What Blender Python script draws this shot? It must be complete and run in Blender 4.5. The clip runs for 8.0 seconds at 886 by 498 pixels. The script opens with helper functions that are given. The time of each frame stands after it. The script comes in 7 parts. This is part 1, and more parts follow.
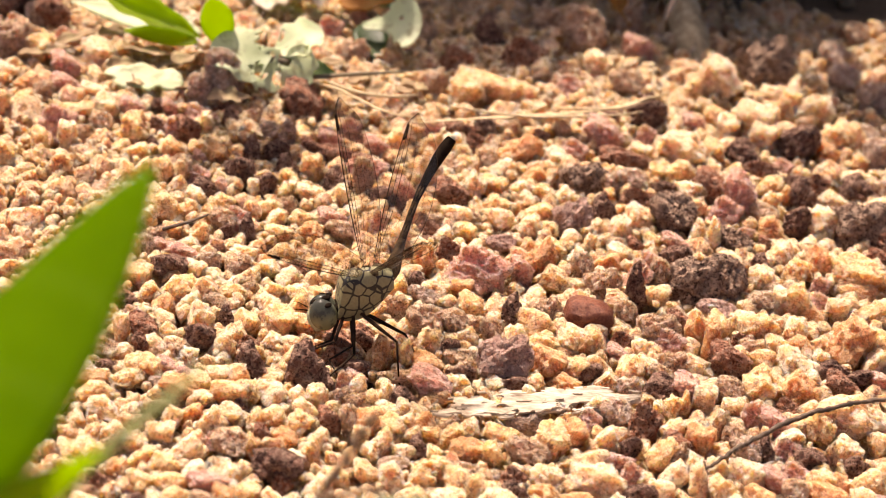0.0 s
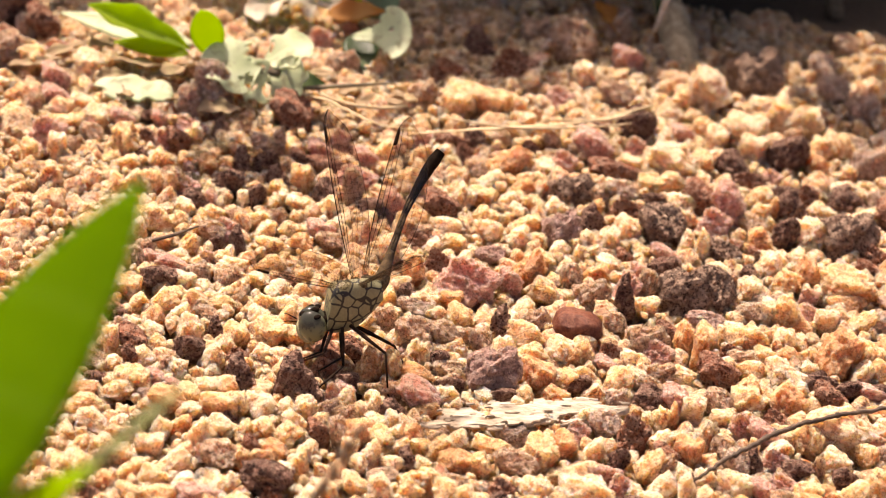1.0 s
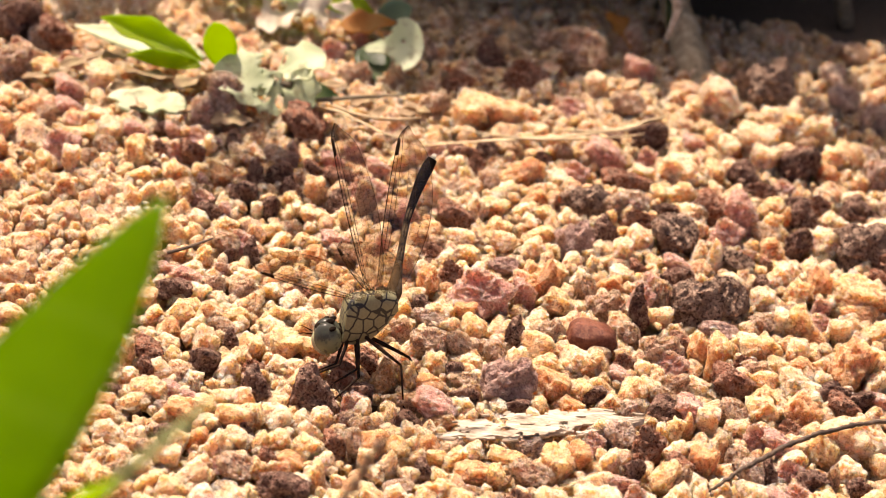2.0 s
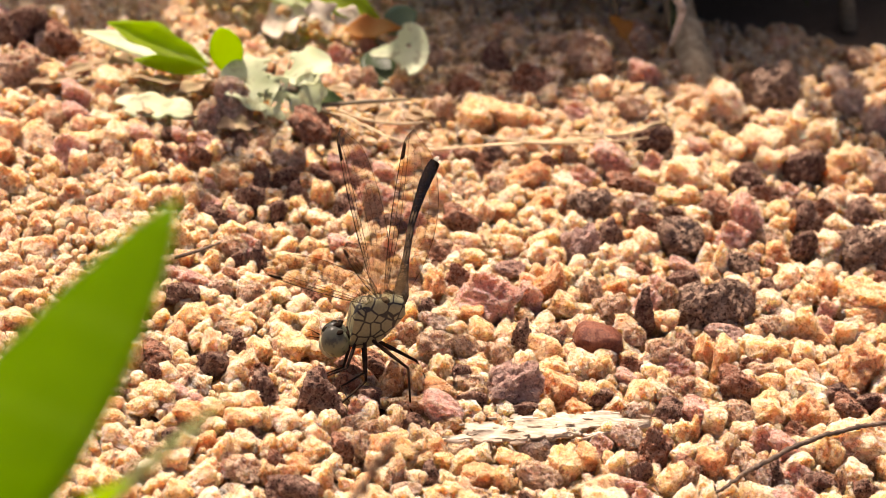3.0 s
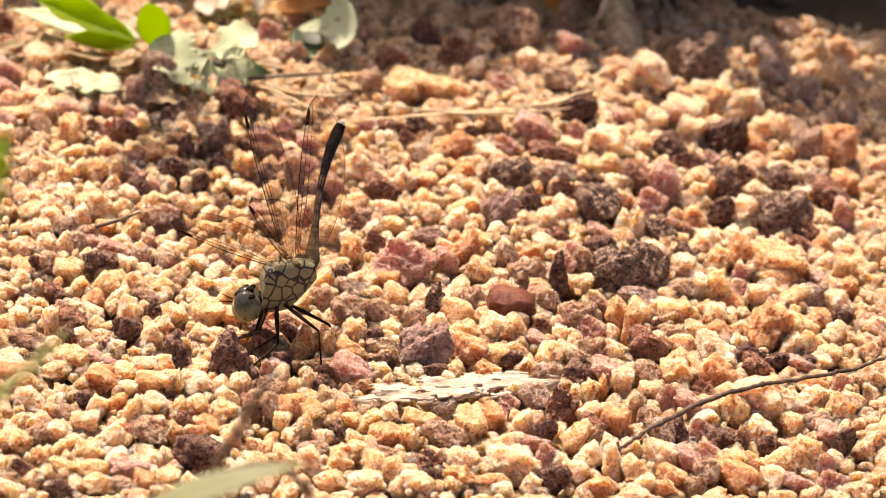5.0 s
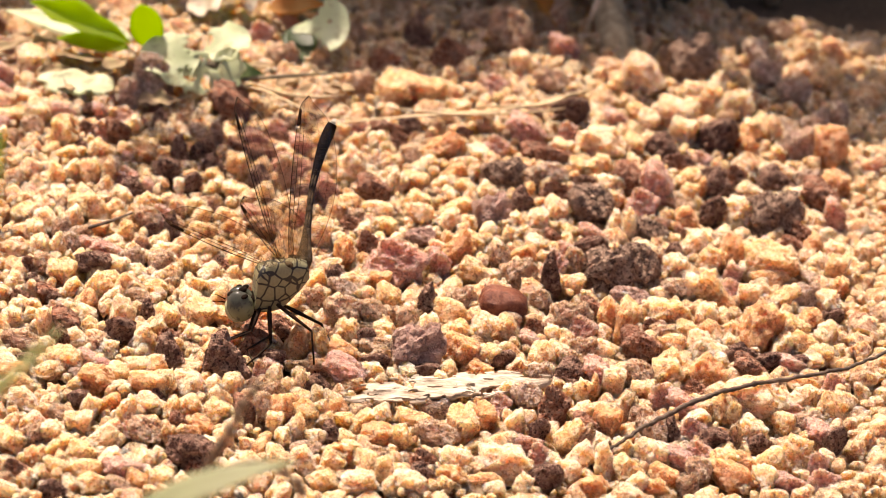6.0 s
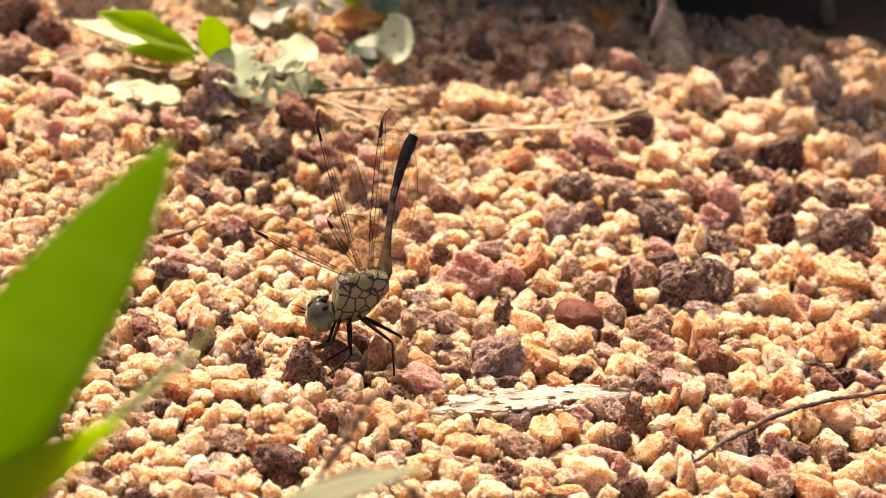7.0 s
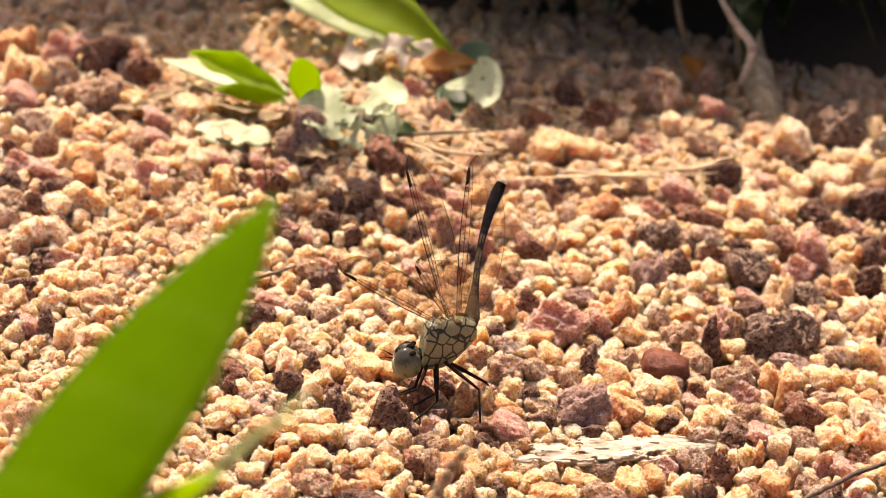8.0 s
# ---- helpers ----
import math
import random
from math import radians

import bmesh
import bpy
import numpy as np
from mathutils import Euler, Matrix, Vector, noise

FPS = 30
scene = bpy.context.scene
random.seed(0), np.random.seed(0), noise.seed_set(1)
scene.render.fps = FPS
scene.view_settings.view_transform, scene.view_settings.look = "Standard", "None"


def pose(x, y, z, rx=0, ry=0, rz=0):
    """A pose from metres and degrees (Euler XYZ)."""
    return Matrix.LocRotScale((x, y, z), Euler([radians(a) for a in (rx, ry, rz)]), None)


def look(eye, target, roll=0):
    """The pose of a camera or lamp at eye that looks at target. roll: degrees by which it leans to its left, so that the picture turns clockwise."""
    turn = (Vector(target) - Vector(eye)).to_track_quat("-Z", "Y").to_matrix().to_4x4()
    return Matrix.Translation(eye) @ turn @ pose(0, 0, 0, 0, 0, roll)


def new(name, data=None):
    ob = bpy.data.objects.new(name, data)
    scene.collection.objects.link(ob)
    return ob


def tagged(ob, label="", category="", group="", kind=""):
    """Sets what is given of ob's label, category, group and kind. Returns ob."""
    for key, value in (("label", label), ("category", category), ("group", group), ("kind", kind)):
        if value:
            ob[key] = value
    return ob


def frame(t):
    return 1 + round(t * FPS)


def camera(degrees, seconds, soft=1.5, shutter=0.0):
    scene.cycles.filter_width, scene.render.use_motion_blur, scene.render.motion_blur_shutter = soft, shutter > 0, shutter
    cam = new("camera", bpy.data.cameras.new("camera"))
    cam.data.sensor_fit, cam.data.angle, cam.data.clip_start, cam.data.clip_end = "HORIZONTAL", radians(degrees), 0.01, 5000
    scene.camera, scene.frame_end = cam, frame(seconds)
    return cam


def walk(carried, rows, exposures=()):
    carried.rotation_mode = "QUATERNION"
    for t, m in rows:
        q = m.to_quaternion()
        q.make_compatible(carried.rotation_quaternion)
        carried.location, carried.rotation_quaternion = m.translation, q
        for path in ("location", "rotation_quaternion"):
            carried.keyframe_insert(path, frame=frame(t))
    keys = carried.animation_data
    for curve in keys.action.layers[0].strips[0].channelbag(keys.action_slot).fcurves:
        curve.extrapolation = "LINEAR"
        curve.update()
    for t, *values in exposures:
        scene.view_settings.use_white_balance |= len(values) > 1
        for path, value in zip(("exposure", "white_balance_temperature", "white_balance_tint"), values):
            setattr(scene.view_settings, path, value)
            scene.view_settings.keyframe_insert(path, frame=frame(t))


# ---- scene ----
cam = camera(18.0, 8.0, soft=1.0)
cam.data.dof.use_dof = True
cam.data.dof.focus_distance = 0.405
cam.data.dof.aperture_fstop = 31.0

# seconds, eye, target, lean
PATH = [
    (0, (1e-05, -0.37196, 0.21608), (0.0, 0.01687, -0.01044), 6.851),
    (0.5, (0.00148, -0.37178, 0.21631), (0.00196, 0.01709, -0.01015), 6.891),
    (1, (0.00069, -0.37223, 0.21702), (0.00146, 0.01726, -0.00836), 6.903),
    (1.5, (-0.00038, -0.37264, 0.21829), (0.00032, 0.01695, -0.00691), 6.818),
    (2, (-0.00134, -0.37301, 0.21811), (-0.00086, 0.01697, -0.00642), 6.727),
    (2.2, (-0.00259, -0.37331, 0.21788), (-0.00261, 0.01679, -0.00644), 6.616),
    (3.3, (-0.00063, -0.37582, 0.21852), (-0.00079, 0.01469, -0.00508), 6.386),
    (3.5, (0.00191, -0.37755, 0.21748), (0.0015, 0.01299, -0.00608), 6.267),
    (4, (0.00774, -0.37943, 0.21698), (0.00616, 0.01083, -0.00707), 6.027),
    (4.5, (0.01203, -0.38048, 0.21715), (0.00816, 0.00988, -0.00668), 5.716),
    (5.8, (0.01896, -0.38273, 0.21829), (0.01436, 0.0083, -0.00436), 5.471),
    (6, (0.01589, -0.38275, 0.21765), (0.01241, 0.00831, -0.00497), 5.614),
    (6.5, (0.01019, -0.3857, 0.21877), (0.0094, 0.00607, -0.00263), 5.983),
    (7, (0.00031, -0.38535, 0.21574), (0.00095, 0.00763, -0.0035), 6.480),
    (7.3, (-0.00624, -0.38483, 0.21572), (-0.00743, 0.00913, -0.00176), 6.545),
    (7.5, (-0.00882, -0.38422, 0.21524), (-0.01201, 0.01026, -0.00128), 6.751),
    (8, (-0.00274, -0.38459, 0.21849), (-0.01381, 0.00961, 0.00172), 6.717),
]
walk(cam, [(t, look(eye, target, roll)) for t, eye, target, roll in PATH], [(0.0, 1.44, 7350, 22), (8.0, 1.44, 7350, 22)])

# ---- light ----
SUN = Vector((-0.30, 0.45, 0.84)).normalized()
world = bpy.data.worlds.new("sky")
scene.world = world
world.use_nodes = True
wn = world.node_tree
sky = wn.nodes.new("ShaderNodeTexSky")
sky.sky_type, sky.sun_disc = "NISHITA", False
sky.air_density, sky.dust_density, sky.ozone_density = 0.6, 6.0, 0.2
sky.sun_elevation = math.asin(SUN.z)
sky.sun_rotation = math.atan2(SUN.x, SUN.y)
wn.links.new(sky.outputs[0], wn.nodes["Background"].inputs[0])
wn.nodes["Background"].inputs[1].default_value = 0.066
sun = new("sun", bpy.data.lights.new("sun", "SUN"))
sun.data.energy, sun.data.angle, sun.data.color = 3.2, radians(0.5), (1.0, 0.92, 0.80)
sun.matrix_basis = look(SUN, (0, 0, 0))

MM = 0.001


# ---- materials ----
class Shader:
    """A small builder for node materials."""

    def __init__(self, name):
        self.mat = bpy.data.materials.new(name)
        self.mat.use_nodes = True
        self.tree = self.mat.node_tree
        self.bsdf = self.tree.nodes["Principled BSDF"]
        self.out = self.tree.nodes["Material Output"]
        self.coord = self.tree.nodes.new("ShaderNodeTexCoord").outputs["Object"]

    def node(self, kind, **inputs):
        n = self.tree.nodes.new(kind)
        for key, value in inputs.items():
            self.put(n, key.replace("_", " "), value)
        return n

    def put(self, n, key, value):
        if isinstance(value, bpy.types.NodeSocket):
            self.tree.links.new(value, n.inputs[key])
        else:
            n.inputs[key].default_value = value

    def world_place(self):
        return self.tree.nodes.new("ShaderNodeNewGeometry").outputs["Position"]

    def noise(self, scale, detail=4.0, rough=0.6, at=None):
        n = self.node("ShaderNodeTexNoise", Scale=scale, Detail=detail, Roughness=rough)
        self.tree.links.new(at or self.coord, n.inputs["Vector"])
        return n.outputs["Fac"]

    def cells(self, scale, feature="F1", at=None):
        n = self.tree.nodes.new("ShaderNodeTexVoronoi")
        n.feature = feature
        n.inputs["Scale"].default_value = scale
        self.tree.links.new(at or self.coord, n.inputs["Vector"])
        return n.outputs["Distance"]

    def ramp(self, fac, stops, smooth=False):
        n = self.tree.nodes.new("ShaderNodeValToRGB")
        n.color_ramp.interpolation = "EASE" if smooth else "LINEAR"
        e = n.color_ramp.elements
        while len(e) < len(stops):
            e.new(0.5)
        for el, (p, c) in zip(e, stops):
            el.position = p
            el.color = (*c, 1) if len(c) == 3 else c
        self.tree.links.new(fac, n.inputs["Fac"])
        return n.outputs["Color"]

    def grey(self, fac, lo, hi, a=0.0, b=1.0):
        n = self.node("ShaderNodeMapRange", Value=fac)
        for key, v in (("From Min", lo), ("From Max", hi), ("To Min", a), ("To Max", b)):
            n.inputs[key].default_value = v
        return n.outputs[0]

    def sums(self, op, a, b):
        n = self.tree.nodes.new("ShaderNodeMath")
        n.operation = op
        self.put(n, 0, a)
        self.put(n, 1, b)
        return n.outputs[0]

    def mix(self, fac, a, b, blend="MIX"):
        n = self.tree.nodes.new("ShaderNodeMix")
        n.data_type, n.blend_type = "RGBA", blend
        for key, v in ((0, fac), (6, a), (7, b)):
            if isinstance(v, bpy.types.NodeSocket):
                self.tree.links.new(v, n.inputs[key])
            else:
                n.inputs[key].default_value = v if key == 0 else (*v, 1) if len(v) == 3 else v
        return n.outputs[2]

    def bump(self, height, strength, distance):
        n = self.node("ShaderNodeBump", Strength=strength, Distance=distance, Height=height)
        self.tree.links.new(n.outputs[0], self.bsdf.inputs["Normal"])
        return n

    def lot(self):
        """A number for each piece, whether it is an object or an island of a joined mesh."""
        a = self.tree.nodes.new("ShaderNodeObjectInfo").outputs["Random"]
        b = self.tree.nodes.new("ShaderNodeNewGeometry").outputs["Random Per Island"]
        return self.sums("FRACT", self.sums("ADD", a, b), 0.0)

    def set(self, **inputs):
        for key, value in inputs.items():
            self.put(self.bsdf, key.replace("_", " "), value)
        return self


def rock(name, tones, grit=0.5, pores=0.5, rough=0.75, clear=0.0, stain=(0.20, 0.07, 0.02), stained=0.5, pale=(0.90, 0.74, 0.54), pit=(0.10, 0.035, 0.015), crystal=950.0):
    """Stone whose tone goes from piece to piece over tones, with grains, pores and iron stains."""
    s = Shader(name)
    at = s.world_place()
    lot = s.lot()
    base = s.ramp(lot, [(i / max(1, len(tones) - 1), c) for i, c in enumerate(tones)])
    big = s.noise(480.0, 3.0, 0.6, at)
    mid = s.noise(1000.0, 3.0, 0.65, at)
    fine = s.noise(2600.0, 4.0, 0.75, at)
    dull = 1.0 - 0.5 * clear
    base = s.mix(s.grey(big, 0.50, 0.58, 0.0, stained), base, s.mix(0.7, base, stain))
    base = s.mix(s.grey(mid, 0.50, 0.58, 0.0, 0.9), base, s.mix(0.7, base, pale))
    base = s.mix(s.grey(mid, 0.46, 0.39, 0.0, 0.6), base, s.mix(0.6, base, stain))
    base = s.mix(s.grey(fine, 0.53, 0.60, 0.0, 0.7 * dull), base, pale)
    base = s.mix(s.grey(fine, 0.46, 0.41, 0.0, 0.45 * dull), base, s.mix(0.5, base, pit))
    warp = s.node("ShaderNodeTexNoise", Scale=900.0, Detail=2.0)
    s.tree.links.new(at, warp.inputs["Vector"])
    bent = s.node("ShaderNodeVectorMath")
    bent.operation = "SCALE"
    bent.inputs[3].default_value = 0.0011
    s.tree.links.new(warp.outputs["Color"], bent.inputs[0])
    moved = s.node("ShaderNodeVectorMath")
    s.tree.links.new(at, moved.inputs[0])
    s.tree.links.new(bent.outputs[0], moved.inputs[1])
    facet = s.tree.nodes.new("ShaderNodeTexVoronoi")
    facet.inputs["Scale"].default_value = crystal
    s.tree.links.new(moved.outputs[0], facet.inputs["Vector"])
    hue = s.tree.nodes.new("ShaderNodeSeparateColor")
    s.tree.links.new(facet.outputs["Color"], hue.inputs[0])
    base = s.mix(s.grey(hue.outputs[0], 0.35, 1.0, 0.0, 0.65), base, s.mix(0.6, base, pale))
    base = s.mix(s.grey(hue.outputs[1], 0.55, 1.0, 0.0, 0.5), base, s.mix(0.6, base, stain))
    seam = s.grey(s.cells(crystal, "DISTANCE_TO_EDGE", moved.outputs[0]), 0.015, 0.05, 1.0, 0.0)
    seam = s.sums("MULTIPLY", seam, s.grey(s.noise(700.0, 2.0, 0.5, at), 0.50, 0.58))
    base = s.mix(s.sums("MULTIPLY", seam, 0.6), base, pit)
    # small sharp pores, in swarms
    cell = s.cells(1500.0, "F1", moved.outputs[0])
    holes = s.sums("MULTIPLY", s.grey(cell, 0.22, 0.30, 1.0, 0.0), s.grey(s.noise(420.0, 2.0, 0.5, at), 0.46, 0.53))
    flecks = s.grey(s.noise(1400.0, 3.0, 0.7, at), 0.425, 0.395, 0.0, 1.0)
    blots = s.grey(s.noise(800.0, 5.0, 0.75, moved.outputs[0]), 0.425, 0.385, 0.0, 1.0)
    holes = s.sums("MAXIMUM", s.sums("MULTIPLY", holes, 1.0 - 0.8 * clear), s.sums("MAXIMUM", s.sums("MULTIPLY", blots, 0.2 + 0.8 * clear), s.sums("MULTIPLY", flecks, 1.0 - 0.6 * clear)))
    base = s.mix(s.sums("MULTIPLY", holes, pores), base, pit)
    height = s.sums("SUBTRACT", s.sums("ADD", s.sums("MULTIPLY", fine, 0.9), s.sums("ADD", big, mid)), s.sums("MULTIPLY", holes, 0.5))
    # each crystal of the crust tilts its own way
    tilt = s.tree.nodes.new("ShaderNodeTexVoronoi")
    tilt.inputs["Scale"].default_value = 620.0
    s.tree.links.new(moved.outputs[0], tilt.inputs["Vector"])
    out, lean, slope = (s.tree.nodes.new("ShaderNodeVectorMath") for _ in range(3))
    out.operation, lean.operation, slope.operation = "SUBTRACT", "SUBTRACT", "DOT_PRODUCT"
    s.tree.links.new(moved.outputs[0], out.inputs[0])
    s.tree.links.new(tilt.outputs["Position"], out.inputs[1])
    s.tree.links.new(tilt.outputs["Color"], lean.inputs[0])
    lean.inputs[1].default_value = (0.5, 0.5, 0.5)
    s.tree.links.new(out.outputs[0], slope.inputs[0])
    s.tree.links.new(lean.outputs[0], slope.inputs[1])
    height = s.sums("ADD", height, s.sums("MULTIPLY", slope.outputs["Value"], 1700.0))
    s.bump(height, min(1.0, grit * 1.4), 0.0016 * dull)
    s.set(Base_Color=base, Roughness=s.grey(fine, 0.3, 0.7, rough - 0.15, min(1.0, rough + 0.1)))
    s.bsdf.inputs["Specular IOR Level"].default_value = 0.4 if clear else 0.2
    if clear:
        s.set(Subsurface_Weight=min(1.0, 1.25 * clear), Subsurface_Radius=(1.0, 0.72, 0.42), Subsurface_Scale=0.0042)
    return s.mat


DUST = (0.645, 0.446, 0.311)
ROCKS = {
    "maroon": rock("maroon_laterite", [(0.26, 0.122, 0.088), (0.32, 0.16, 0.112), (0.39, 0.205, 0.145)], 0.8, 0.8, 0.9, 0, (0.13, 0.05, 0.042), 0.5, (0.56, 0.37, 0.27), (0.03, 0.012, 0.010)),
    "rust": rock("rust_laterite", [(0.50, 0.19, 0.10), (0.56, 0.235, 0.13), (0.42, 0.15, 0.085)], 0.8, 0.75, 0.88, 0, (0.26, 0.08, 0.048), 0.5, (0.66, 0.43, 0.31), (0.06, 0.02, 0.013)),
    "brick": rock("smooth_brick_stone", [(0.10, 0.029, 0.017), (0.12, 0.035, 0.02)], 0.2, 0.2, 0.55, 0, (0.11, 0.03, 0.018), 0.4, (0.22, 0.085, 0.05), (0.04, 0.012, 0.008)),
    "rose": rock("rose_laterite", [(0.76, 0.385, 0.31), (0.73, 0.33, 0.26), (0.76, 0.43, 0.35)], 0.75, 0.6, 0.85, 0.35, (0.56, 0.22, 0.17), 0.35, (0.78, 0.55, 0.45), (0.10, 0.028, 0.02)),
    "umber": rock("umber_ironstone", [(0.64, 0.38, 0.235), (0.70, 0.44, 0.28), (0.56, 0.31, 0.185)], 0.8, 0.75, 0.85, 0.3, (0.32, 0.14, 0.09), 0.5, (0.72, 0.55, 0.41), (0.06, 0.025, 0.016)),
    "slate": rock("grey_brown_stone", [(0.62, 0.405, 0.295), (0.69, 0.47, 0.345), (0.54, 0.335, 0.24)], 0.75, 0.7, 0.85, 0.3, (0.35, 0.185, 0.135), 0.45, (0.72, 0.56, 0.45), (0.07, 0.032, 0.023)),
    "mauve": rock("mauve_laterite", [(0.52, 0.31, 0.25), (0.58, 0.355, 0.285), (0.46, 0.265, 0.215)], 0.6, 0.5, 0.85, 0.1, (0.29, 0.14, 0.115), 0.5, (0.62, 0.43, 0.35), (0.07, 0.03, 0.024)),
    "crust": rock("crusted_ironstone", [(0.44, 0.275, 0.195), (0.50, 0.32, 0.23), (0.38, 0.225, 0.155)], 0.85, 0.8, 0.9, 0, (0.17, 0.085, 0.058), 0.6, (0.68, 0.49, 0.36), (0.04, 0.018, 0.013)),
    "ochre": rock("ochre_quartz", [(0.76, 0.46, 0.22), (0.79, 0.53, 0.285), (0.72, 0.41, 0.18)], 0.6, 0.85, 0.5, 0.75, (0.52, 0.22, 0.08), 0.55, (0.80, 0.63, 0.43), (0.16, 0.05, 0.02)),
    "amber": rock("amber_quartz", [(0.62, 0.28, 0.115), (0.68, 0.335, 0.15), (0.56, 0.235, 0.09)], 0.5, 0.7, 0.5, 0.6, (0.40, 0.135, 0.05), 0.5, (0.74, 0.50, 0.30), (0.11, 0.034, 0.015)),
    "cream": rock("cream_quartz", [(0.79, 0.58, 0.40), (0.77, 0.52, 0.32), (0.80, 0.63, 0.47)], 0.55, 0.8, 0.45, 0.8, (0.60, 0.31, 0.14), 0.5, (0.80, 0.68, 0.52), (0.20, 0.075, 0.035)),
}
# the mixed small gravel: one tone per grain
MIXED = rock("mixed_gravel", [(0.75, 0.45, 0.21), (0.77, 0.57, 0.37), (0.64, 0.33, 0.145), (0.79, 0.63, 0.46), (0.34, 0.145, 0.095), (0.74, 0.46, 0.22), (0.53, 0.225, 0.125), (0.77, 0.53, 0.30),
                              (0.54, 0.32, 0.22), (0.73, 0.43, 0.19), (0.28, 0.12, 0.082), (0.78, 0.59, 0.40), (0.64, 0.32, 0.235), (0.76, 0.49, 0.26)], 0.6, 0.85, 0.55, 0.7, (0.50, 0.22, 0.085), 0.5, (0.78, 0.63, 0.45), (0.12, 0.037, 0.016))


def soil_material():
    s = Shader("sandy_soil")
    at = s.world_place()
    a, b = s.noise(160.0, 5.0, 0.65, at), s.noise(1300.0, 4.0, 0.7, at)
    col = s.ramp(a, [(0.3, (0.165, 0.09, 0.045)), (0.5, (0.27, 0.158, 0.075)), (0.7, (0.345, 0.217, 0.112))])
    col = s.mix(s.grey(b, 0.4, 0.7, 0, 0.5), col, (0.09, 0.045, 0.03))
    # dark humus begins where the gravel ends; its colour also deepens the shade there
    xyz = s.tree.nodes.new("ShaderNodeSeparateXYZ")
    s.tree.links.new(at, xyz.inputs[0])
    past = s.sums("SUBTRACT", xyz.outputs["Y"], s.sums("MULTIPLY", s.sums("MINIMUM", xyz.outputs["X"], 0.0), 0.25))
    past = s.sums("ADD", past, s.sums("MULTIPLY", a, 0.03))
    away = s.node("ShaderNodeVectorMath", Vector=at)
    away.operation = "LENGTH"
    under = s.sums("MULTIPLY", s.grey(past, 0.108, 0.122), s.grey(s.sums("ADD", away.outputs["Value"], s.sums("MULTIPLY", a, 0.2)), 0.52, 0.36))
    col = s.mix(under, col, s.ramp(b, [(0.3, (0.055, 0.038, 0.023)), (0.6, (0.12, 0.082, 0.052)), (0.75, (0.20, 0.14, 0.085))]))
    s.bump(s.sums("ADD", a, b), 0.8, 0.0012)
    s.set(Base_Color=col, Roughness=0.95)
    return s.mat


def leaf_material(name, dark, light, through_light, gloss=0.45, veins=26.0, blotch=0.0, blotch_tone=(0.225, 0.15, 0.06), thin=0.5, veined=0.25):
    """A leaf: a thin blade that lets part of the light through."""
    s = Shader(name)
    big, fine = s.noise(120.0, 3.0), s.noise(1500.0, 3.0)
    wave = s.node("ShaderNodeTexWave", Scale=veins, Distortion=2.0, Detail=2.0)
    s.tree.links.new(s.coord, wave.inputs["Vector"])
    col = s.mix(s.grey(big, 0.35, 0.65), dark, light)
    col = s.mix(s.grey(wave.outputs["Fac"], 0.75, 1.0, 0, veined), col, s.mix(0.5, col, (0.6, 0.7, 0.3)))
    if blotch:
        spots = s.grey(s.noise(330.0, 4.0, 0.7), 0.56, 0.62, 0.0, blotch)
        col = s.mix(spots, col, blotch_tone)
    s.bump(s.sums("ADD", wave.outputs["Fac"], fine), 0.25, 0.0004)
    s.set(Base_Color=col, Roughness=gloss)
    glow = s.node("ShaderNodeBsdfTranslucent", Color=s.mix(0.75, col, through_light))
    both = s.node("ShaderNodeMixShader", Fac=thin)
    s.tree.links.new(s.bsdf.outputs[0], both.inputs[1])
    s.tree.links.new(glow.outputs[0], both.inputs[2])
    s.tree.links.new(both.outputs[0], s.out.inputs["Surface"])
    return s.mat


def fibre_material(name, tones, grain=900.0, rough=0.8, stretch=0.12, upright=False):
    """Dry stalk, straw or bark, with grain along its length."""
    s = Shader(name)
    m = s.node("ShaderNodeMapping", Vector=s.coord)
    m.inputs["Scale"].default_value = (1.0, 1.0, stretch) if upright else (stretch, 1.0, 1.0)
    a = s.noise(grain, 4.0, 0.7, m.outputs[0])
    b = s.noise(250.0, 3.0)
    col = s.ramp(s.sums("ADD", s.sums("MULTIPLY", a, 0.7), s.sums("MULTIPLY", b, 0.3)), [(0.32, tones[0]), (0.5, tones[1]), (0.66, tones[2])])
    s.bump(a, 0.7, 0.0004)
    s.set(Base_Color=col, Roughness=rough)
    return s.mat


SOIL = soil_material()
FRESH = leaf_material("fresh_leaf", (0.034, 0.10, 0.0014), (0.085, 0.17, 0.0028), (0.37, 0.55, 0), 0.6, thin=0.66, veined=0.12)
LIME = leaf_material("lime_leaf", (0.206, 0.281, 0.0036), (0.281, 0.375, 0.0054), (0.619, 0.82, 0.009), 0.65, thin=0.75, veined=0.1)
PALE = leaf_material("pale_leaf", (0.50, 0.57, 0.35), (0.64, 0.68, 0.48), (0.80, 0.88, 0.58), 0.55, 30, 0.7, (0.30, 0.28, 0.14), 0.4, 0.35)
MINT = leaf_material("mint_blade", (0.397, 0.437, 0.263), (0.483, 0.513, 0.338), (0.569, 0.622, 0.338), 0.5, thin=0.6, veined=0.1)
TEAL = leaf_material("blue_green_leaf", (0.15, 0.24, 0.15), (0.224, 0.33, 0.21), (0.18, 0.33, 0.15))
# dark green of the shrub; under the herb it stands in for shade
SHADY = leaf_material("shrub_and_shade_leaf", (0.0263, 0.0562, 0.015), (0.045, 0.0825, 0.0225), (0.075, 0.135, 0.015))
DRYLEAF = leaf_material("dry_leaf", (0.375, 0.15, 0.0225), (0.51, 0.247, 0.045), (0.637, 0.27, 0.0225), 0.7)
